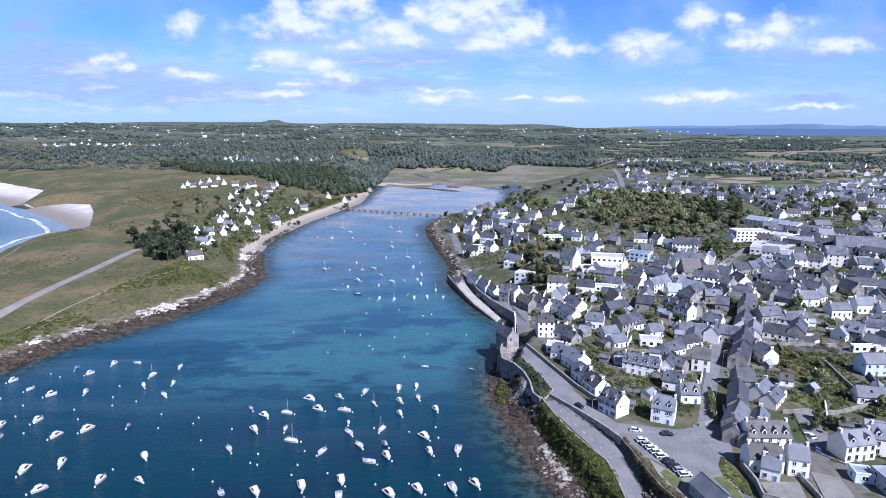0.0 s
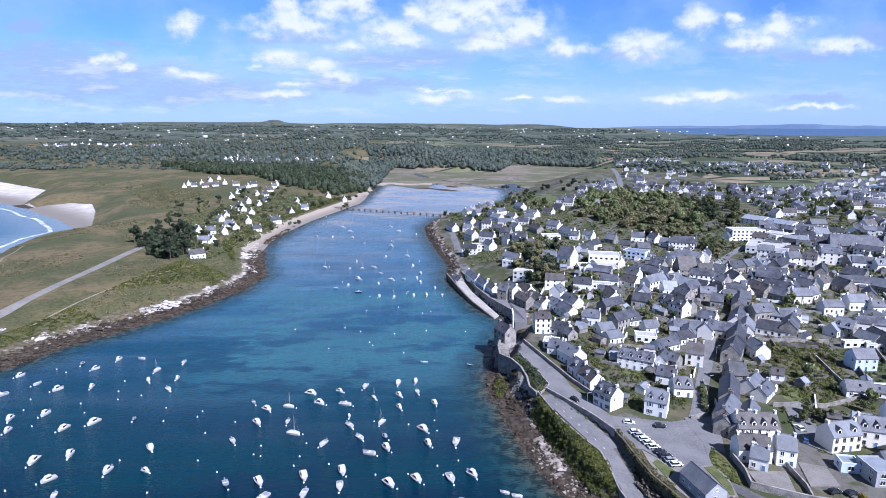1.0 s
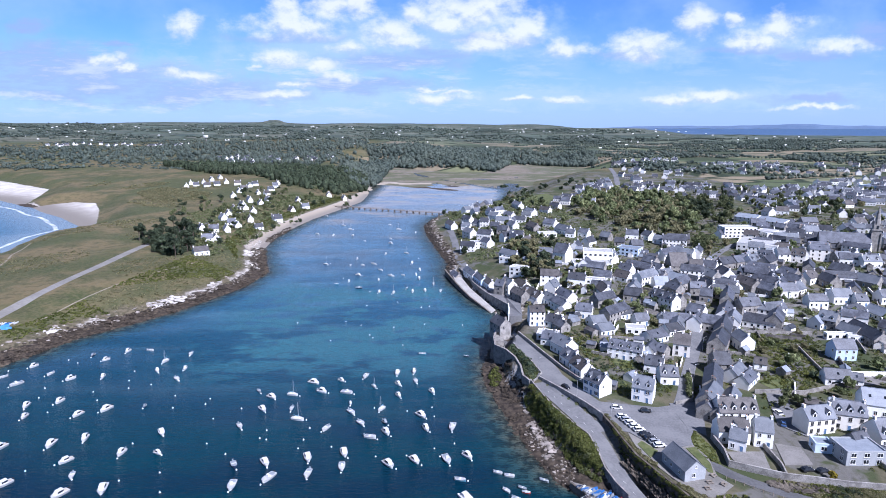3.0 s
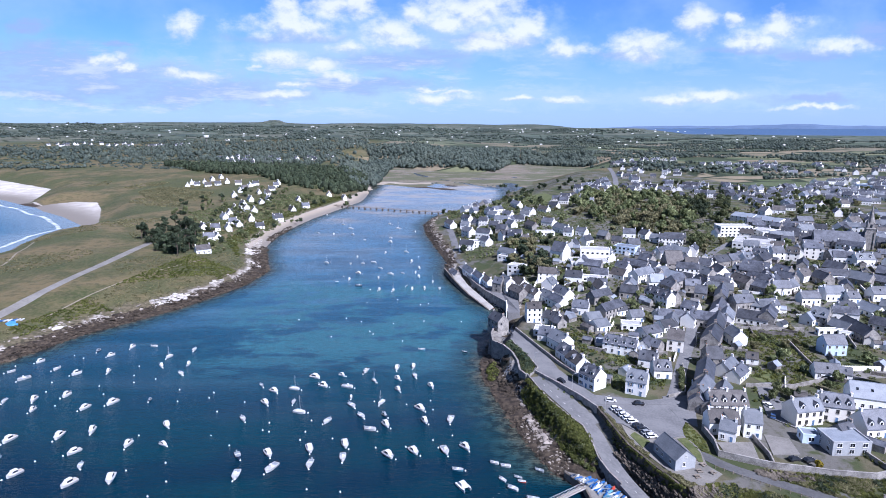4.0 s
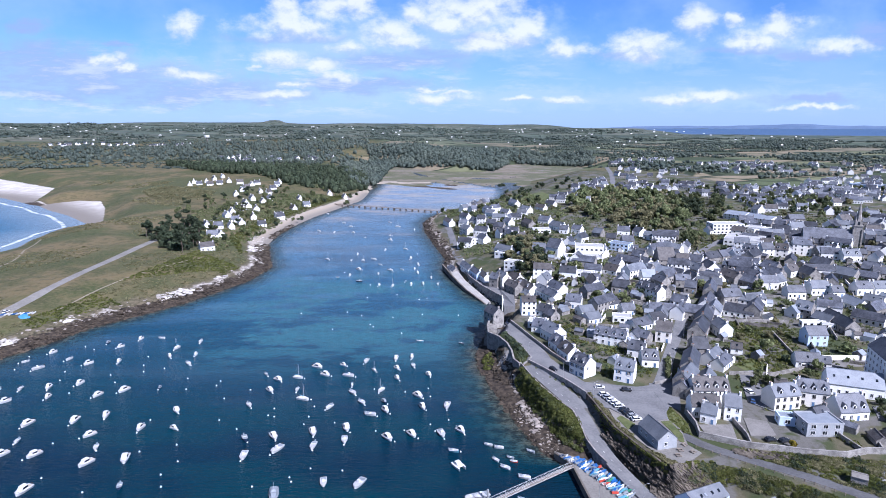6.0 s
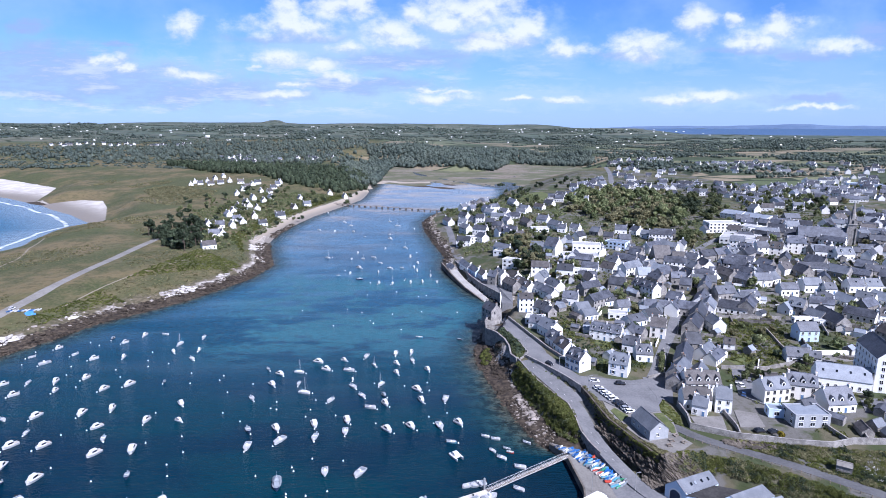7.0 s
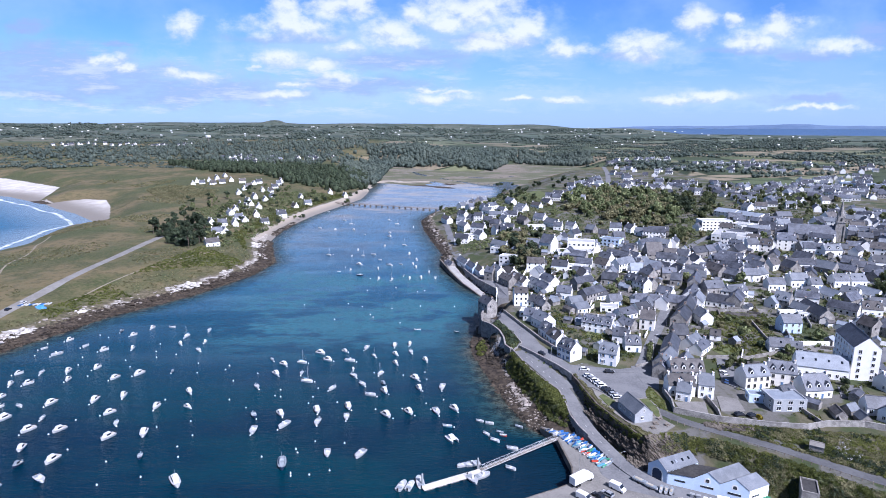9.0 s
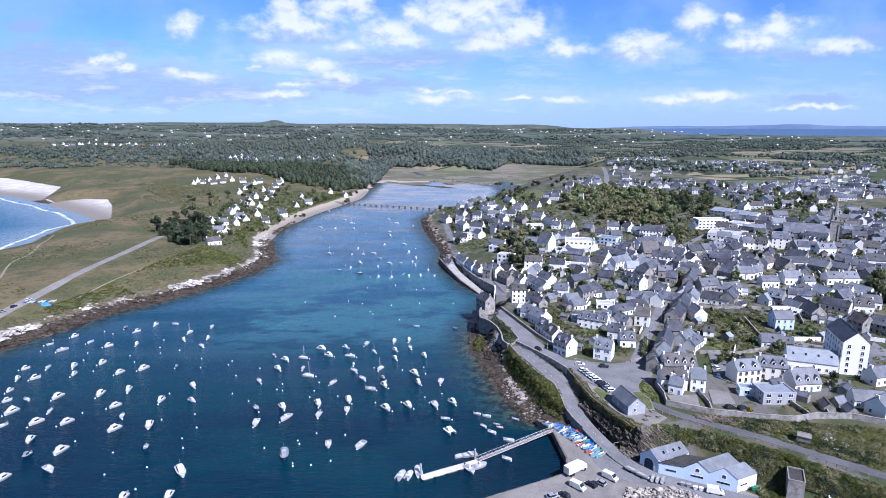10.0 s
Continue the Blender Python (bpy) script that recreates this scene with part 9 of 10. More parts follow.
plant(VILLAGE_GREEN, 130, ("shrub", "shrub", "oak", "gorse"), 8, 0.5, 0.95, -1.0, name="village_trees", label="small trees between the village houses")
plant(GARDENS_A, 20, ("shrub", "shrub", "gorse"), 9, 0.5, 0.9, -1.0)
plant(GARDENS_B, 22, ("shrub", "gorse", "oak"), 10, 0.5, 1.0, -1.0)
plant(GARDENS_C, 16, ("shrub", "oak"), 11, 0.5, 0.9, -1.0)
plant(GARDENS_D, 30, ("holm", "gorse", "shrub"), 12, 0.6, 1.1, -1.0)
TOWN = [(66, 190), (110, 220), (160, 190), (215, 200), (330, 260), (440, 350), (460, 520), (330, 640), (160, 600), (60, 470), (60, 330)]
plant(TOWN, 330, ("shrub", "oak", "holm", "gorse", "shrub"), 13, 0.55, 1.05, -1.5, name="town_trees", label="small garden trees between the town houses")
plant([(140, 130), (175, 120), (200, 190), (130, 195)], 26, ("shrub", "oak", "holm"), 14, 0.5, 0.9, -1.0)
plant(SUBURB, 200, ("oak", "holm", "gorse"), 15, 0.8, 1.3, -1.0, name="suburb_trees", label="trees between the outlying houses")
plant(TOWN_REAR, 110, ("oak", "gorse", "holm"), 16, 0.8, 1.2, -2.0, name="rear_trees", label="trees between the houses behind the church")
BASTION = [(38.6, 256), (41.6, 240), (45.4, 225), (47.4, 213), (43.6, 208.5), (42.2, 214), (42.2, 228), (38.6, 240), (35, 248)]
thicket("bastion_bushes", scatter(55, BASTION, 83), 1.55, "foliage_dark", "dense dark bushes filling the bastion garden", 110, 0.26, 83, 1.0)
thicket("bastion_leaves", scatter(95, BASTION, 84), 1.2, "foliage", "dense green bushes in the bastion garden", 110, 0.26, 84, 0.9)
thicket("bastion_scrub", scatter(70, BASTION, 125), 0.9, "foliage_gorse", "bright green scrub in the bastion garden", 80, 0.28, 125, 0.9)
thicket("bank_grass", scatter(260, [(93.7, 163.4), (94.6, 150.7), (92.6, 141.7), (89.4, 145.7), (89.2, 157.1)], 126), 0.4, "foliage_gorse", "tufts of rough grass beside the shed", 40, 0.34, 126, 0.4)
thicket("wall_bushes", scatter(40, [(28, 232), (32, 242), (33.5, 232), (32, 221), (28.5, 223)], 85), 1.1, "foliage_gorse", "green bushes on the rocks below the bastion", 110, 0.24, 85, 0.9)
tree(122.8, 133.0, "yellow", 1.1)
for i in range(9):
    tree(103.5 + i * 0.9, 190 + i * 2.2, "shrub", 0.95)

thicket("cliff_grass", scatter(260, [(76, 123), (80, 121.6), (92, 119), (98, 121), (93, 126), (86, 126.5), (80, 124.5)], 88), 0.6, "foliage_gorse", "rough bright grass over the cliff edge", 60, 0.28, 88, 0.45)


BLUFF = [(63.6, 170), (63.2, 158), (63.2, 150), (64, 142), (67, 133), (70.6, 124), (75.6, 121), (76.4, 124), (74.4, 127), (70.8, 136), (66.8, 148), (65.4, 161), (64.8, 169)]
thicket("hanging_ivy", scatter(170, BLUFF, 91, lambda x, y: inside_by(TERRACE, x, y) > -np.interp(y, [124, 150, 168], [2.6, 1.9, 1.2])), 0.6, "foliage_gorse", "ivy and rough grass hanging down the retaining wall", 60, 0.30, 91, 0.7)
ivy = np.random.default_rng(110)
along, down = ivy.uniform(0, 1, 190), ivy.uniform(0, 1, 190) ** 2.2
line = ([0, 0.15, 0.4, 0.7, 0.92, 1.0], [65.4, 66, 67.5, 71.5, 75, 77], [168, 161, 148, 136, 127, 123.4])
face = np.column_stack([np.interp(along, line[0], line[1]) - 0.55 - 0.3 * down, np.interp(along, line[0], line[2]) - 0.2])
thicket("wall_creeper", face, 0.42, "foliage_gorse", "creeper and grass hanging over the wall face", 60, 0.30, 110, 0.8, z=10.9 - down * np.interp(along, [0, 0.3, 1], [1.0, 3.0, 4.5]))
rocks("bluff_rock", scatter(1300, BLUFF, 92, lambda x, y: inside_by(TERRACE, x, y) > -np.interp(y, [124, 150, 168], [4.0, 2.6, 1.4])), 0.36, "rock_dark", "dark bare rock of the bluff under the terrace wall", 92, 0.8)
rocks("ledge", scatter(420, [(103, 133.4), (108.5, 131.4), (116, 129.6), (120, 127), (113, 126), (106, 128), (102, 130.4)], 105), 0.5, "cliff_stone", "brown rock ledges under the garden wall", 105, 0.6)
thicket("blossom_shrub", scatter(34, [(143, 121), (150, 121), (144, 110), (138, 107), (137, 113)], 106), 0.7, "blossom", "pale flowering shrubs among the scrub", 40, 0.26, 106, 1.0)
plant([(289, 296), (310, 304), (290, 262), (274, 264)], 16, ("holm", "oak"), 107, 0.9, 1.5, -2.0, name="edge_trees", label="dark trees among the houses")
rocks("outcrop", scatter(260, [(40, 205), (47, 205), (50, 186), (49, 168), (44, 158), (40, 175), (38, 192)], 108, lambda x, y: np.abs(-inside_by(CREEK, x, y) - 7.5) < 3.0), 0.55, "rock_grey", "bare pinkish granite outcrop above the tide", 108, 0.3)
# low growth, too dense to count
thicket("bramble_scrub", scatter(240, [(43, 204), (47, 187), (52.2, 174), (56, 166), (56.8, 158), (56.8, 148), (54, 144), (50, 154), (43, 184), (40, 203)], 122, lambda x, y: -inside_by(CREEK, x, y) > 9.0), 1.0, "foliage", "pale green bushes over the sea wall slope", 60, 0.28, 122)
thicket("brambles", scatter(430, [(43, 204), (47, 187), (52.2, 174), (56, 166), (56.8, 158), (56.8, 148), (54, 144), (50, 154), (43, 184), (40, 203)], 41, lambda x, y: -inside_by(CREEK, x, y) > 9.5), 1.2, "foliage_gorse", "dense green brambles over the sea wall slope", 60, 0.30, 41)
blotch = lambda x, y: np.sin(x * 0.31 + 1.7 * np.sin(y * 0.23)) + np.sin(y * 0.37 + 1.3 * np.sin(x * 0.19)) + 0.6 * np.sin(x * 0.9 + y * 0.7)
UP_LANE = lambda x, y: y > np.interp(x, [93, 104, 119, 130, 144, 172], [139, 130, 119, 108, 95, 69])
thicket("gorse_slope", scatter(1400, SLOPE, 42), 0.8, "foliage_gorse", "dense gorse and bracken on the slope", 70, 0.22, 42, 0.7)
thicket("olive_slope", scatter(620, SLOPE, 116, lambda x, y: blotch(x, y) > 0.35), 0.95, "foliage_olive", "olive-brown dead bracken on the slope", 60, 0.22, 116, 0.6)
thicket("dark_slope", scatter(110, SLOPE, 117, lambda x, y: blotch(x + 40, y) > 0.7), 1.15, "foliage_dark", "dark bushes among the gorse on the slope", 70, 0.22, 117, 0.8)
thicket("bracken_slope", scatter(420, SLOPE, 59, lambda x, y: blotch(x, y + 50) > 0.2), 0.8, "foliage", "pale green bracken on the slope", 60, 0.22, 59, 0.6)
thicket("upper_scrub", scatter(1000, SLOPE_UP, 43, UP_LANE), 0.7, "foliage_gorse", "green scrub above the lane", 60, 0.24, 43, 0.6)
thicket("upper_bracken", scatter(620, SLOPE_UP, 118, lambda x, y: UP_LANE(x, y) & (blotch(x, y) > 0.3)), 0.85, "foliage_olive", "brown bracken above the lane", 60, 0.24, 118, 0.6)
thicket("upper_bushes", scatter(110, SLOPE_UP, 119, lambda x, y: UP_LANE(x, y) & (blotch(x + 30, y) > 0.8)), 1.1, "foliage_dark", "dark bushes above the lane", 60, 0.24, 119, 0.8)
thicket("wall_ivy", scatter(420, [(65.6, 176), (66.6, 162), (68.4, 149), (72.4, 137), (76, 128), (79, 122), (90, 116), (92, 119), (81, 124.5), (76.6, 131), (73, 140), (69.2, 152), (67.6, 164), (66.8, 174)], 44,
        lambda x, y: np.hypot(x - 79, y - 139) > 8), 0.7, "foliage_olive", "rough grass and ivy along the wall top", 44, 0.32, 44, 0.5)
SHORE_SCRUB = [(-225, 238), (-190, 300), (-165, 345), (-148, 385), (-140, 430), (-150, 480), (-190, 470), (-200, 400), (-215, 330), (-238, 260)]
patchy = lambda x, y: np.sin(x * 0.083 + 1.5 * np.sin(y * 0.041)) + np.sin(y * 0.067 + 0.8 * np.sin(x * 0.05))
thicket("shore_scrub", scatter(1500, SHORE_SCRUB, 45, lambda x, y: (-inside_by(CREEK, x, y) > 18) & (patchy(x, y) > -0.3)), 0.85, "foliage_gorse", "green bracken and gorse above the shore", 26, 0.42, 45, 0.4)
thicket("shore_bracken", scatter(900, SHORE_SCRUB, 121, lambda x, y: (-inside_by(CREEK, x, y) > 19) & (patchy(x, y) < 0.2)), 0.7, "foliage_olive", "low olive heather above the shore", 24, 0.42, 121, 0.32)
thicket("heath_scrub", scatter(1500, [(-330, 300), (-235, 300), (-190, 420), (-170, 480), (-260, 560), (-360, 620), (-380, 500)], 46, lambda x, y: (np.abs(x + 244.5) > 6) & (np.sin(x * 0.061 + 1.5 * np.sin(y * 0.02)) + np.sin(y * 0.047 + 0.7) > 0.5)), 0.75, "foliage_olive", "scattered low heather on the heath", 22, 0.42, 46, 0.35)
thicket("cliff_scrub", scatter(700, [(-420, 640), (-300, 560), (-260, 760), (-300, 1000), (-560, 1050), (-560, 950), (-430, 800)], 47, lambda x, y: np.sin(x * 0.05 + 2 * np.sin(y * 0.017)) + np.sin(y * 0.041 + x * 0.013) > 0.95), 1.5, "foliage_olive", "low olive scrub behind the beach", 26, 0.42, 47, 0.35)
thicket("hedge_scrub", scatter(260, SCRUB, 48), 3.4, "foliage_olive", "dense olive scrub at the edge of the village", 70, 0.22, 48, 0.7)
thicket("garden_plants", scatter(7500, TOWN, 49, lambda x, y: np.array([clear_of(a, b, -2.5) and off_road(a, b, 3.2) for a, b in zip(x, y)])), 0.95, "foliage", "low garden plants and hedges between the houses", 18, 0.50, 49, 0.8)
CREEKSIDE = [(20, 720), (28, 560), (60, 520), (110, 500), (170, 620), (150, 700), (130, 870), (60, 770)]
thicket("bank_shrubs", scatter(1400, CREEKSIDE, 77, lambda x, y: np.array([clear_of(a, b, -2.5) for a, b in zip(x, y)])), 1.7, "foliage", "green shrubs on the bank below the houses", 30, 0.36, 77, 0.7)
plant(CREEKSIDE, 70, ("oak", "gorse", "holm"), 17, 0.7, 1.1, -1.5, name="creekside_trees", label="trees between the houses on the bank")
plant([(60, 350), (100, 300), (130, 330), (150, 420), (100, 470), (60, 450)], 60, ("oak", "gorse", "shrub"), 18, 0.6, 1.0, -1.5, name="hillside_trees", label="trees in the gardens above the sea wall")
thicket("yard_shrubs", scatter(1500, NEAR_TOWN, 60, lambda x, y: np.array([clear_of(a, b, -3.0) and off_road(a, b, 4.0) for a, b in zip(x, y)])), 0.95, "foliage_gorse", "green shrubs and hedges in the yards", 40, 0.30, 60, 0.9)
FRONT_GARDENS = [(70, 200), (76, 190), (98, 190), (112, 228), (108, 262), (70, 262), (58, 240)]
thicket("front_garden_shrubs", scatter(330, FRONT_GARDENS, 127, lambda x, y: np.array([clear_of(a, b, -2.2) and off_road(a, b, 5.0) for a, b in zip(x, y)])), 0.8, "foliage_gorse", "clipped hedges and shrubs in the front gardens", 50, 0.30, 127, 0.9)
thicket("front_garden_hedges", scatter(200, FRONT_GARDENS, 128, lambda x, y: np.array([clear_of(a, b, -2.2) and off_road(a, b, 5.0) for a, b in zip(x, y)])), 1.0, "foliage_dark", "dark green bushes in the front gardens", 50, 0.28, 128, 0.9)
thicket("allotments", scatter(650, GARDENS_A + [], 57, lambda x, y: np.array([clear_of(a, b, -2.5) for a, b in zip(x, y)])), 0.8, "foliage_gorse", "overgrown kitchen gardens between stone walls", 40, 0.32, 57, 0.7)
thicket("village_plants", scatter(2600, VILLAGE_GREEN, 50, lambda x, y: np.array([clear_of(a, b, -2.5) for a, b in zip(x, y)])), 1.4, "foliage", "hedges and shrubs between the village houses", 20, 0.42, 50, 0.7)


# woods and hedgerows beyond
def wood(name, zone, n, size, seed, label, mat="foliage_hazy", tall=1.25, per=42, keep=None):
    return thicket(name, scatter(n, zone, seed, keep), size, mat, label, int(per * 0.55), 0.34, seed, tall, "woodland", 0.9, ruffle=0.40, heart=True)


wood("pine_wood", PINE_WOOD, 900, 5.0, 51, "dark pine wood behind the village", "foliage_dark", 1.7)
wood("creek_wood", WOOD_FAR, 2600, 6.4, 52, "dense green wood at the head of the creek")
wood("creek_head_wood", [(-190, 1280), (-128, 1010), (-96, 1080), (-92, 1240), (-92, 1420), (-86, 1540), (-160, 1500)], 420, 5.5, 96, "dark trees at the bend of the creek", "foliage_hazy", 1.4)
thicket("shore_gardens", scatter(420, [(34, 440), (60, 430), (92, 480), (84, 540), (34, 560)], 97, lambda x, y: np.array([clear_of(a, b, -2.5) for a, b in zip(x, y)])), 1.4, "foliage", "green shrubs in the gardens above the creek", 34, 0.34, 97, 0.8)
wood("back_wood", WOOD_BACK, 900, 5.2, 53, "dark wood on the rise beyond the village", "foliage_hazy", 1.4)
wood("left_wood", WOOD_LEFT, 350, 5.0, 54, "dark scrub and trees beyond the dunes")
thicket("dune_scrub", scatter(2600, [(-1350, 1450), (-300, 1120), (-180, 1220), (-260, 2200), (-1300, 2300)], 58), 4.5, "foliage_hazy", "low grey-green scrub over the old dunes", 18, 0.45, 58, 0.24, ruffle=0.35)


def hedge_rows(name, n, seed, region, label):
    """Hedges with trees that run between the fields."""
    r = np.random.default_rng(seed)
    pts = []
    for _ in range(n):
        x, y = r.uniform(*region[0]), r.uniform(*region[1])
        a = r.choice((0.35, 0.35 + math.pi / 2, -0.2)) + r.normal(0, 0.12)
        l = r.uniform(60, 260)
        k = int(l / 9)
        f = (np.arange(k) - k / 2) * 9
        pts.append(np.column_stack([x + f * math.cos(a), y + f * math.sin(a)]) + r.normal(0, 1.5, (k, 2)))
    p = np.vstack(pts)
    p = p[(p[:, 0] < 0.30 * p[:, 1]) | (np.hypot(p[:, 0], p[:, 1]) < 2900)]
    p = p[(-inside_by(CREEK, p[:, 0], p[:, 1]) > 20) & (inside_by(MUD, p[:, 0], p[:, 1]) < -10) & (-inside_by(BAY, p[:, 0], p[:, 1]) > 20)]
    return thicket(name, p, 4.2, "foliage_hazy", label, 14, 0.38, seed, 0.9, "hedges", 0.6, ruffle=0.40, heart=True)


hedge_rows("field_hedges", 330, 61, ((350, 2600), (900, 2600)), "dark hedgerows between the fields")
wood("field_copses", [(380, 1120), (520, 1000), (1100, 1150), (1800, 2300), (1200, 2500), (560, 1900)], 620, 5.5, 115, "copses and tall hedges among the fields", "foliage_hazy", 0.8, 34, lambda x, y: np.sin(x * 0.013 + 1.4 * np.sin(y * 0.006)) + np.sin(y * 0.011 + 0.4 * x * 0.01) > 0.55)
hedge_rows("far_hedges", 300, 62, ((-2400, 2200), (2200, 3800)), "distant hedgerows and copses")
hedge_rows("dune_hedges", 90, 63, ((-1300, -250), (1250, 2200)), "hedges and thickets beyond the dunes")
wood("far_copses", [(-2600, 2300), (1000, 2300), (1250, 3600), (-3400, 3900)], 1500, 9, 64, "distant woods on the horizon", "foliage_hazy", 0.5, 22, lambda x, y: np.sin(x * 0.0061 + 2 * np.sin(y * 0.0021)) + np.sin(y * 0.0094 + x * 0.002) + 0.5 * np.sin(x * 0.021) > 0.0)
far_dots = scatter(190, [(-2200, 2300), (900, 1900), (1700, 2300), (1750, 3000), (1350, 3900), (-2800, 3900)], 66)
rng = np.random.default_rng(66)
hd = land(far_dots[:, 0], far_dots[:, 1])[0]
cube = np.array([(x, y, z) for z in (0, 1) for y in (-1, 1) for x in (-1, 1)] + [(-1, 0, 1.7), (1, 0, 1.7)], float)
cf = np.array([(0, 1, 5, 4), (2, 6, 7, 3), (0, 4, 6, 2), (1, 3, 7, 5), (4, 5, 9, 8), (6, 8, 9, 7)])
sv = np.column_stack([rng.uniform(2.5, 5, len(far_dots)), rng.uniform(2.5, 3.5, len(far_dots)), rng.uniform(1.6, 2.8, len(far_dots))])
vv = (cube[None] * sv[:, None]) + np.column_stack([far_dots, hd])[:, None]
tagged(new("distant_houses", np_mesh("distant_houses", vv.reshape(-1, 3), (cf[None] + 10 * np.arange(len(far_dots))[:, None, None]).reshape(-1, 4), "white_render")), "scattered white farmhouses far across the fields", "houses", kind="stuff")

# ---------------------------------------------------------------- rocks
shore_zone = [(-235, 195), (-190, 285), (-155, 325), (-120, 390), (-112, 440), (-140, 520), (-175, 520), (-165, 440), (-175, 380), (-200, 330), (-230, 280), (-260, 220)]
rocks("weedy_rocks", scatter(5200, shore_zone, 71, lambda x, y: np.abs(-inside_by(CREEK, x, y) - 5) < 8), 0.62, "rock_dark", "dark weed-covered rocks along the tide line", 71, 0.45)
rocks("pale_rocks", scatter(360, shore_zone, 72, lambda x, y: (np.abs(-inside_by(CREEK, x, y) - 14) < 4) & (np.sin(x * 0.11 + 1) + np.sin(y * 0.13 + 0.6) > 0.8)), 1.25, "rock_pale", "pale bare granite slabs above the tide", 72, 0.34)
rocks("grey_rocks", scatter(300, shore_zone, 120, lambda x, y: np.abs(-inside_by(CREEK, x, y) - 13) < 6), 0.7, "rock_grey", "grey weathered rocks above the weed", 120, 0.5)
town_zone = [(15, 145), (50, 140), (56, 160), (42, 200), (36, 245), (40, 300), (20, 300), (15, 220)]
rocks("harbour_rocks", scatter(900, town_zone, 73, lambda x, y: np.abs(-inside_by(CREEK, x, y) - 3) < 8), 0.5, "rock_dark", "dark weedy rocks under the sea wall", 73, 0.35)
rocks("shingle", scatter(420, [(36, 150), (46, 146), (52, 160), (44, 185), (36, 182)], 74, lambda x, y: np.abs(-inside_by(CREEK, x, y) - 6) < 5), 0.34, "rock_grey", "grey stones and shingle below the wall", 74, 0.5)
rocks("bank_rocks", scatter(900, [(-12, 700), (-12, 600), (0, 520), (10, 440), (25, 440), (20, 530), (14, 600), (20, 700)], 75, lambda x, y: np.abs(-inside_by(CREEK, x, y) - 4) < 7), 0.9, "rock_dark", "brown rocks along the far bank", 75, 0.35)
CRAG = [(72.6, 124.5), (75, 121.6), (80, 123), (87, 124.5), (91, 121), (87, 117.6), (79, 115.5), (74.6, 116), (71.6, 120)]
rocks("crag", scatter(420, CRAG, 86), 0.5, "rock_dark", "dark slanting rock of the cliff under the terrace", 86, 0.5)


def strata(name, spots, mat, label, seed):
    """Tilted slabs of layered rock that stand out of a cliff, as one mesh."""
    r = np.random.default_rng(seed)
    n = len(spots)
    unit = np.array([(x, y, z) for z in (-1, 1) for y in (-1, 1) for x in (-1, 1)], float)
    quads = np.array([(0, 2, 3, 1), (4, 5, 7, 6), (0, 1, 5, 4), (2, 6, 7, 3), (0, 4, 6, 2), (1, 3, 7, 5)])
    v = unit[None] * np.column_stack([r.uniform(0.8, 2.0, n), r.uniform(0.4, 1.0, n), r.uniform(0.10, 0.26, n)])[:, None]
    v = v * r.uniform(0.75, 1.1, (n, 8, 1))
    dip, turn = np.radians(r.normal(38, 8, n)), np.radians(r.normal(-35, 12, n))
    x, z = v[..., 0] * np.cos(dip)[:, None] + v[..., 2] * np.sin(dip)[:, None], -v[..., 0] * np.sin(dip)[:, None] + v[..., 2] * np.cos(dip)[:, None]
    y = v[..., 1]
    x, y = x * np.cos(turn)[:, None] - y * np.sin(turn)[:, None], x * np.sin(turn)[:, None] + y * np.cos(turn)[:, None]
    h = land(spots[:, 0], spots[:, 1])[0] + r.uniform(-0.1, 0.35, n)
    v = np.stack([x + spots[:, :1], y + spots[:, 1:], z + h[:, None]], 2).reshape(-1, 3)
    f = (quads[None] + 8 * np.arange(n)[:, None, None]).reshape(-1, 4)
    return tagged(new(name, np_mesh(name, v, f, mat)), label, "rocks", kind="stuff")


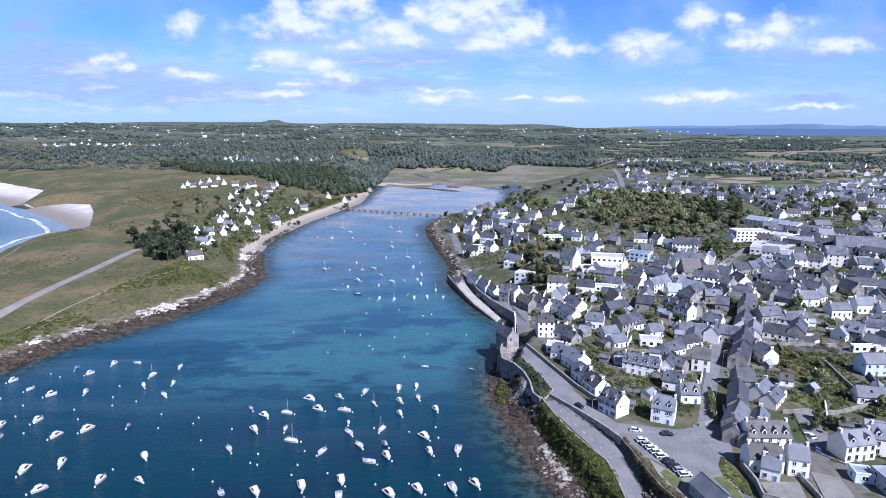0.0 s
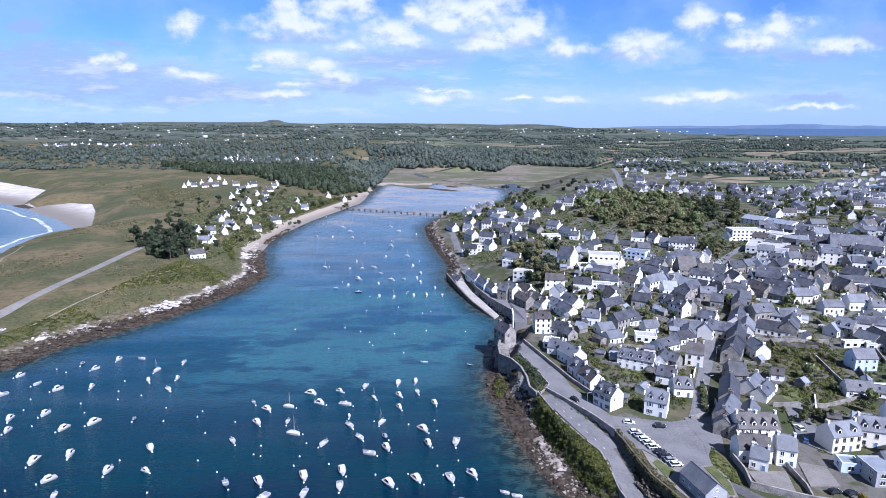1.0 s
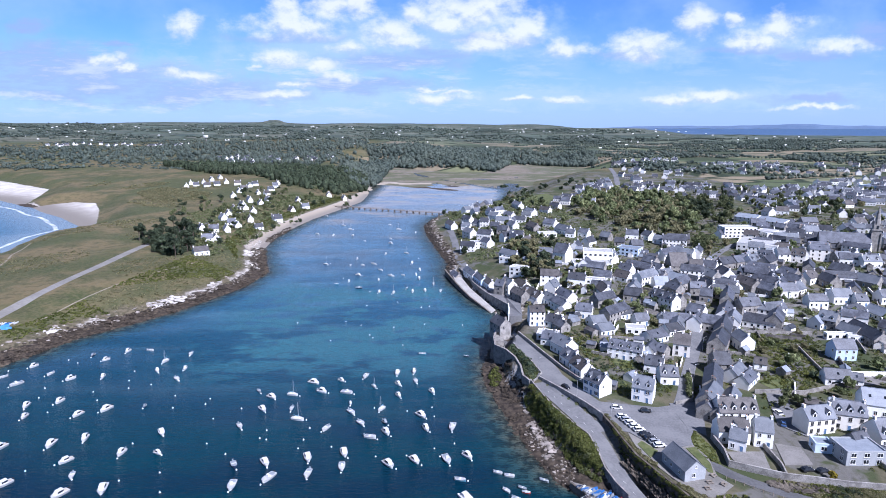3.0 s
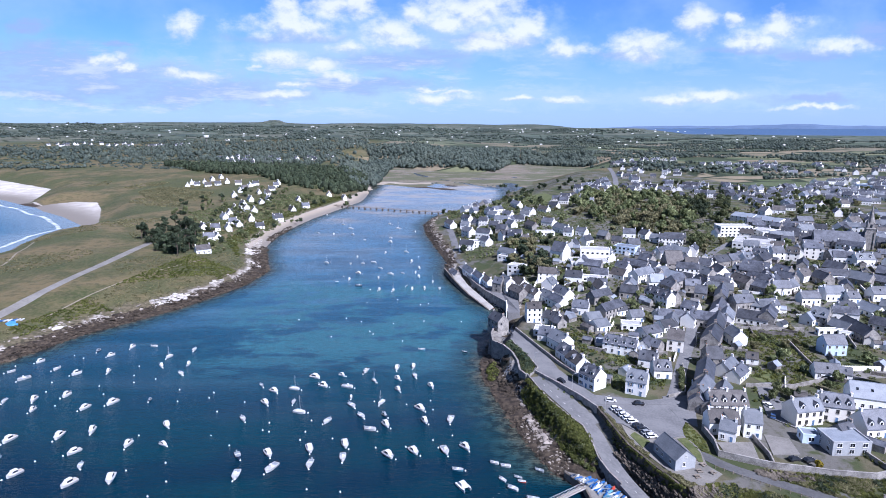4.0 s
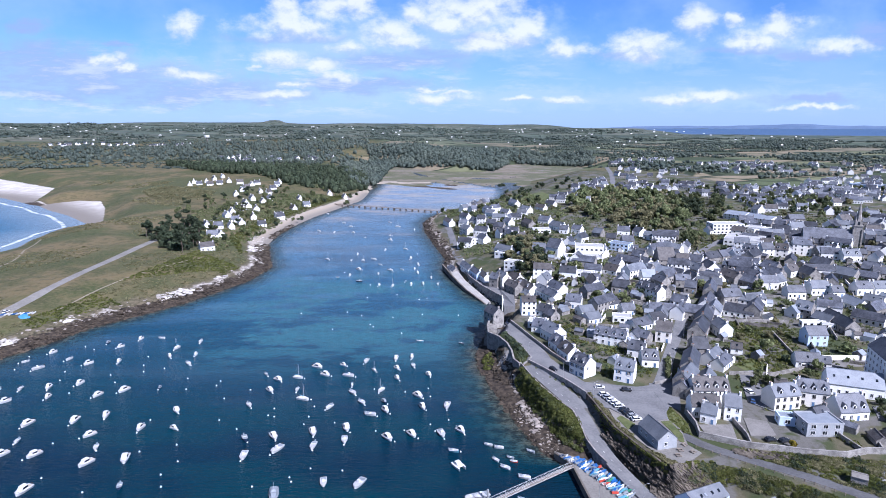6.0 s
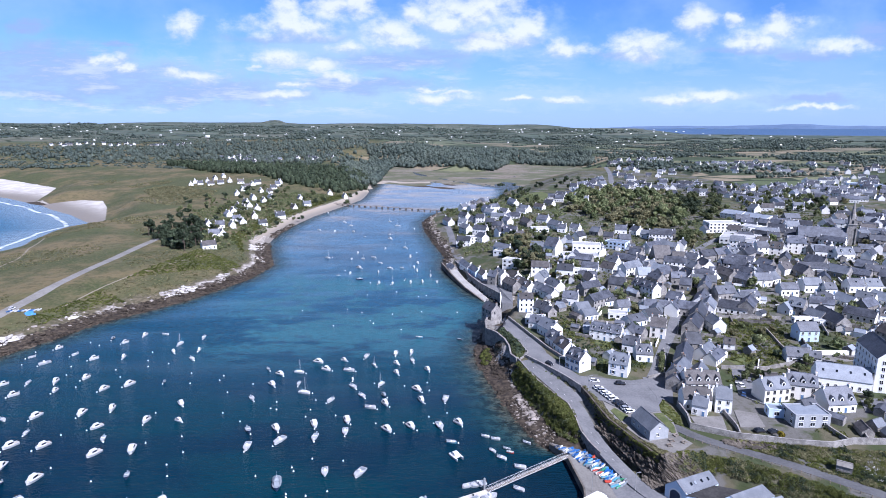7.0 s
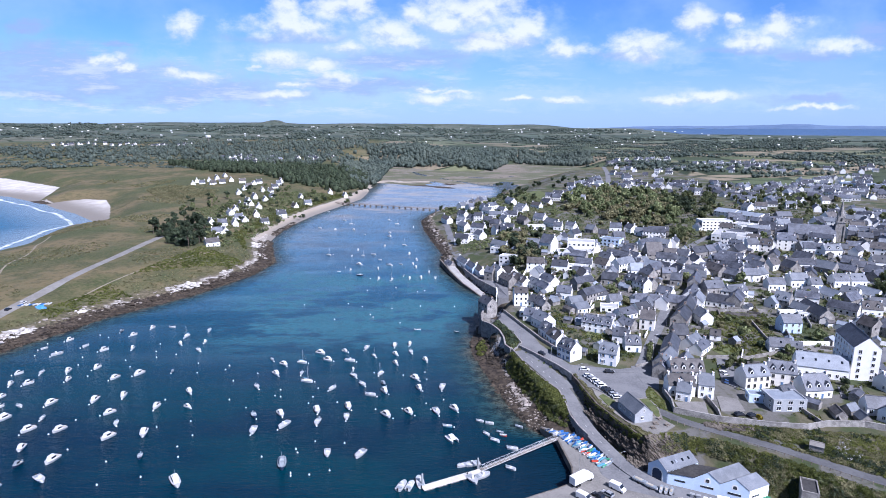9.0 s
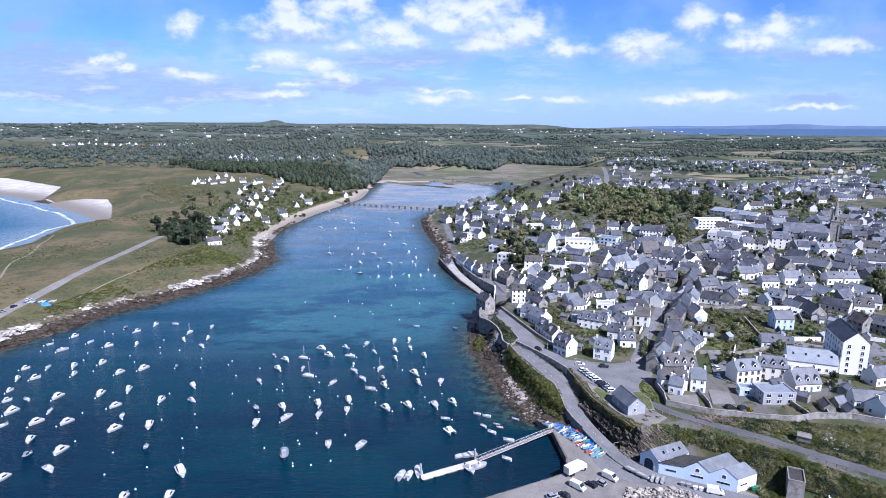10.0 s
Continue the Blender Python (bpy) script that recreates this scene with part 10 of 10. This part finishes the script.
strata("cliff_slabs", scatter(900, CRAG, 123), "cliff_stone", "brown layered rock of the cliff under the terrace", 123)
strata("bluff_slabs", scatter(700, BLUFF, 124, lambda x, y: (y < 150) & (inside_by(TERRACE, x, y) > -3.2)), "cliff_stone", "brown layered rock under the terrace wall", 124)
thicket("crag_scrub", scatter(60, CRAG, 103), 0.5, "foliage_gorse", "tufts of grass and ivy on the cliff", 60, 0.3, 103, 0.6)
rocks("pale_bank_rocks", scatter(500, [(-12, 720), (-12, 600), (0, 520), (10, 440), (25, 440), (20, 530), (14, 600), (30, 720)], 98, lambda x, y: np.abs(-inside_by(CREEK, x, y) - 8) < 5), 0.6, "rock_grey", "pale bare rocks along the upper bank", 98, 0.45)
rocks("weedy_shingle", scatter(700, [(34, 150), (46, 146), (52, 160), (44, 185), (36, 200), (30, 190)], 99, lambda x, y: np.abs(-inside_by(CREEK, x, y) - 5) < 6), 0.42, "rock_dark", "brown weedy stones below the wall", 99, 0.5)
LEFT_SHORE = [(-100, 440), (-150, 440), (-190, 520), (-190, 700), (-120, 900), (-60, 1010), (-30, 1000), (-80, 840), (-120, 700), (-110, 560)]
rocks("creek_rocks", scatter(700, LEFT_SHORE, 100, lambda x, y: (np.abs(-inside_by(CREEK, x, y) - 2) < 4) & (y < 640) & (np.sin(y * 0.045) + np.sin(y * 0.11 + 1) > -0.6)), 0.9, "rock_dark", "dark weedy rocks along the creek", 100, 0.4)
rocks("creek_stones", scatter(260, LEFT_SHORE, 101, lambda x, y: (np.abs(-inside_by(CREEK, x, y) - 11) < 6) & (y < 560) & (np.sin(y * 0.07 + 2) + np.sin(y * 0.13) > -0.3)), 0.6, "rock_pale", "pale rocks and boulders above the creek", 101, 0.5)
thicket("creek_shrubs", scatter(900, LEFT_SHORE, 102, lambda x, y: np.abs(-inside_by(CREEK, x, y) - 29) < 6), 1.4, "foliage_gorse", "green shrubs at the top of the creek beach", 30, 0.36, 102, 0.7)
rocks("bastion_rocks", scatter(500, [(30, 204), (43, 204), (42, 212), (41, 226), (37, 240), (32, 248), (28, 240), (26, 222)], 109, lambda x, y: (-inside_by(CREEK, x, y) > 5) & (-inside_by(CREEK, x, y) < 13)), 0.6, "rock_dark", "dark rocks under the bastion", 109, 0.7)
rocks("breakwater_stones", scatter(2700, [(66, 100), (84, 100), (92, 90), (110, 70), (60, 70), (60, 92)], 76), 0.38, "riprap", "heap of large pale grey breakwater stones", 76, 0.8, 0.1, z=2.75)
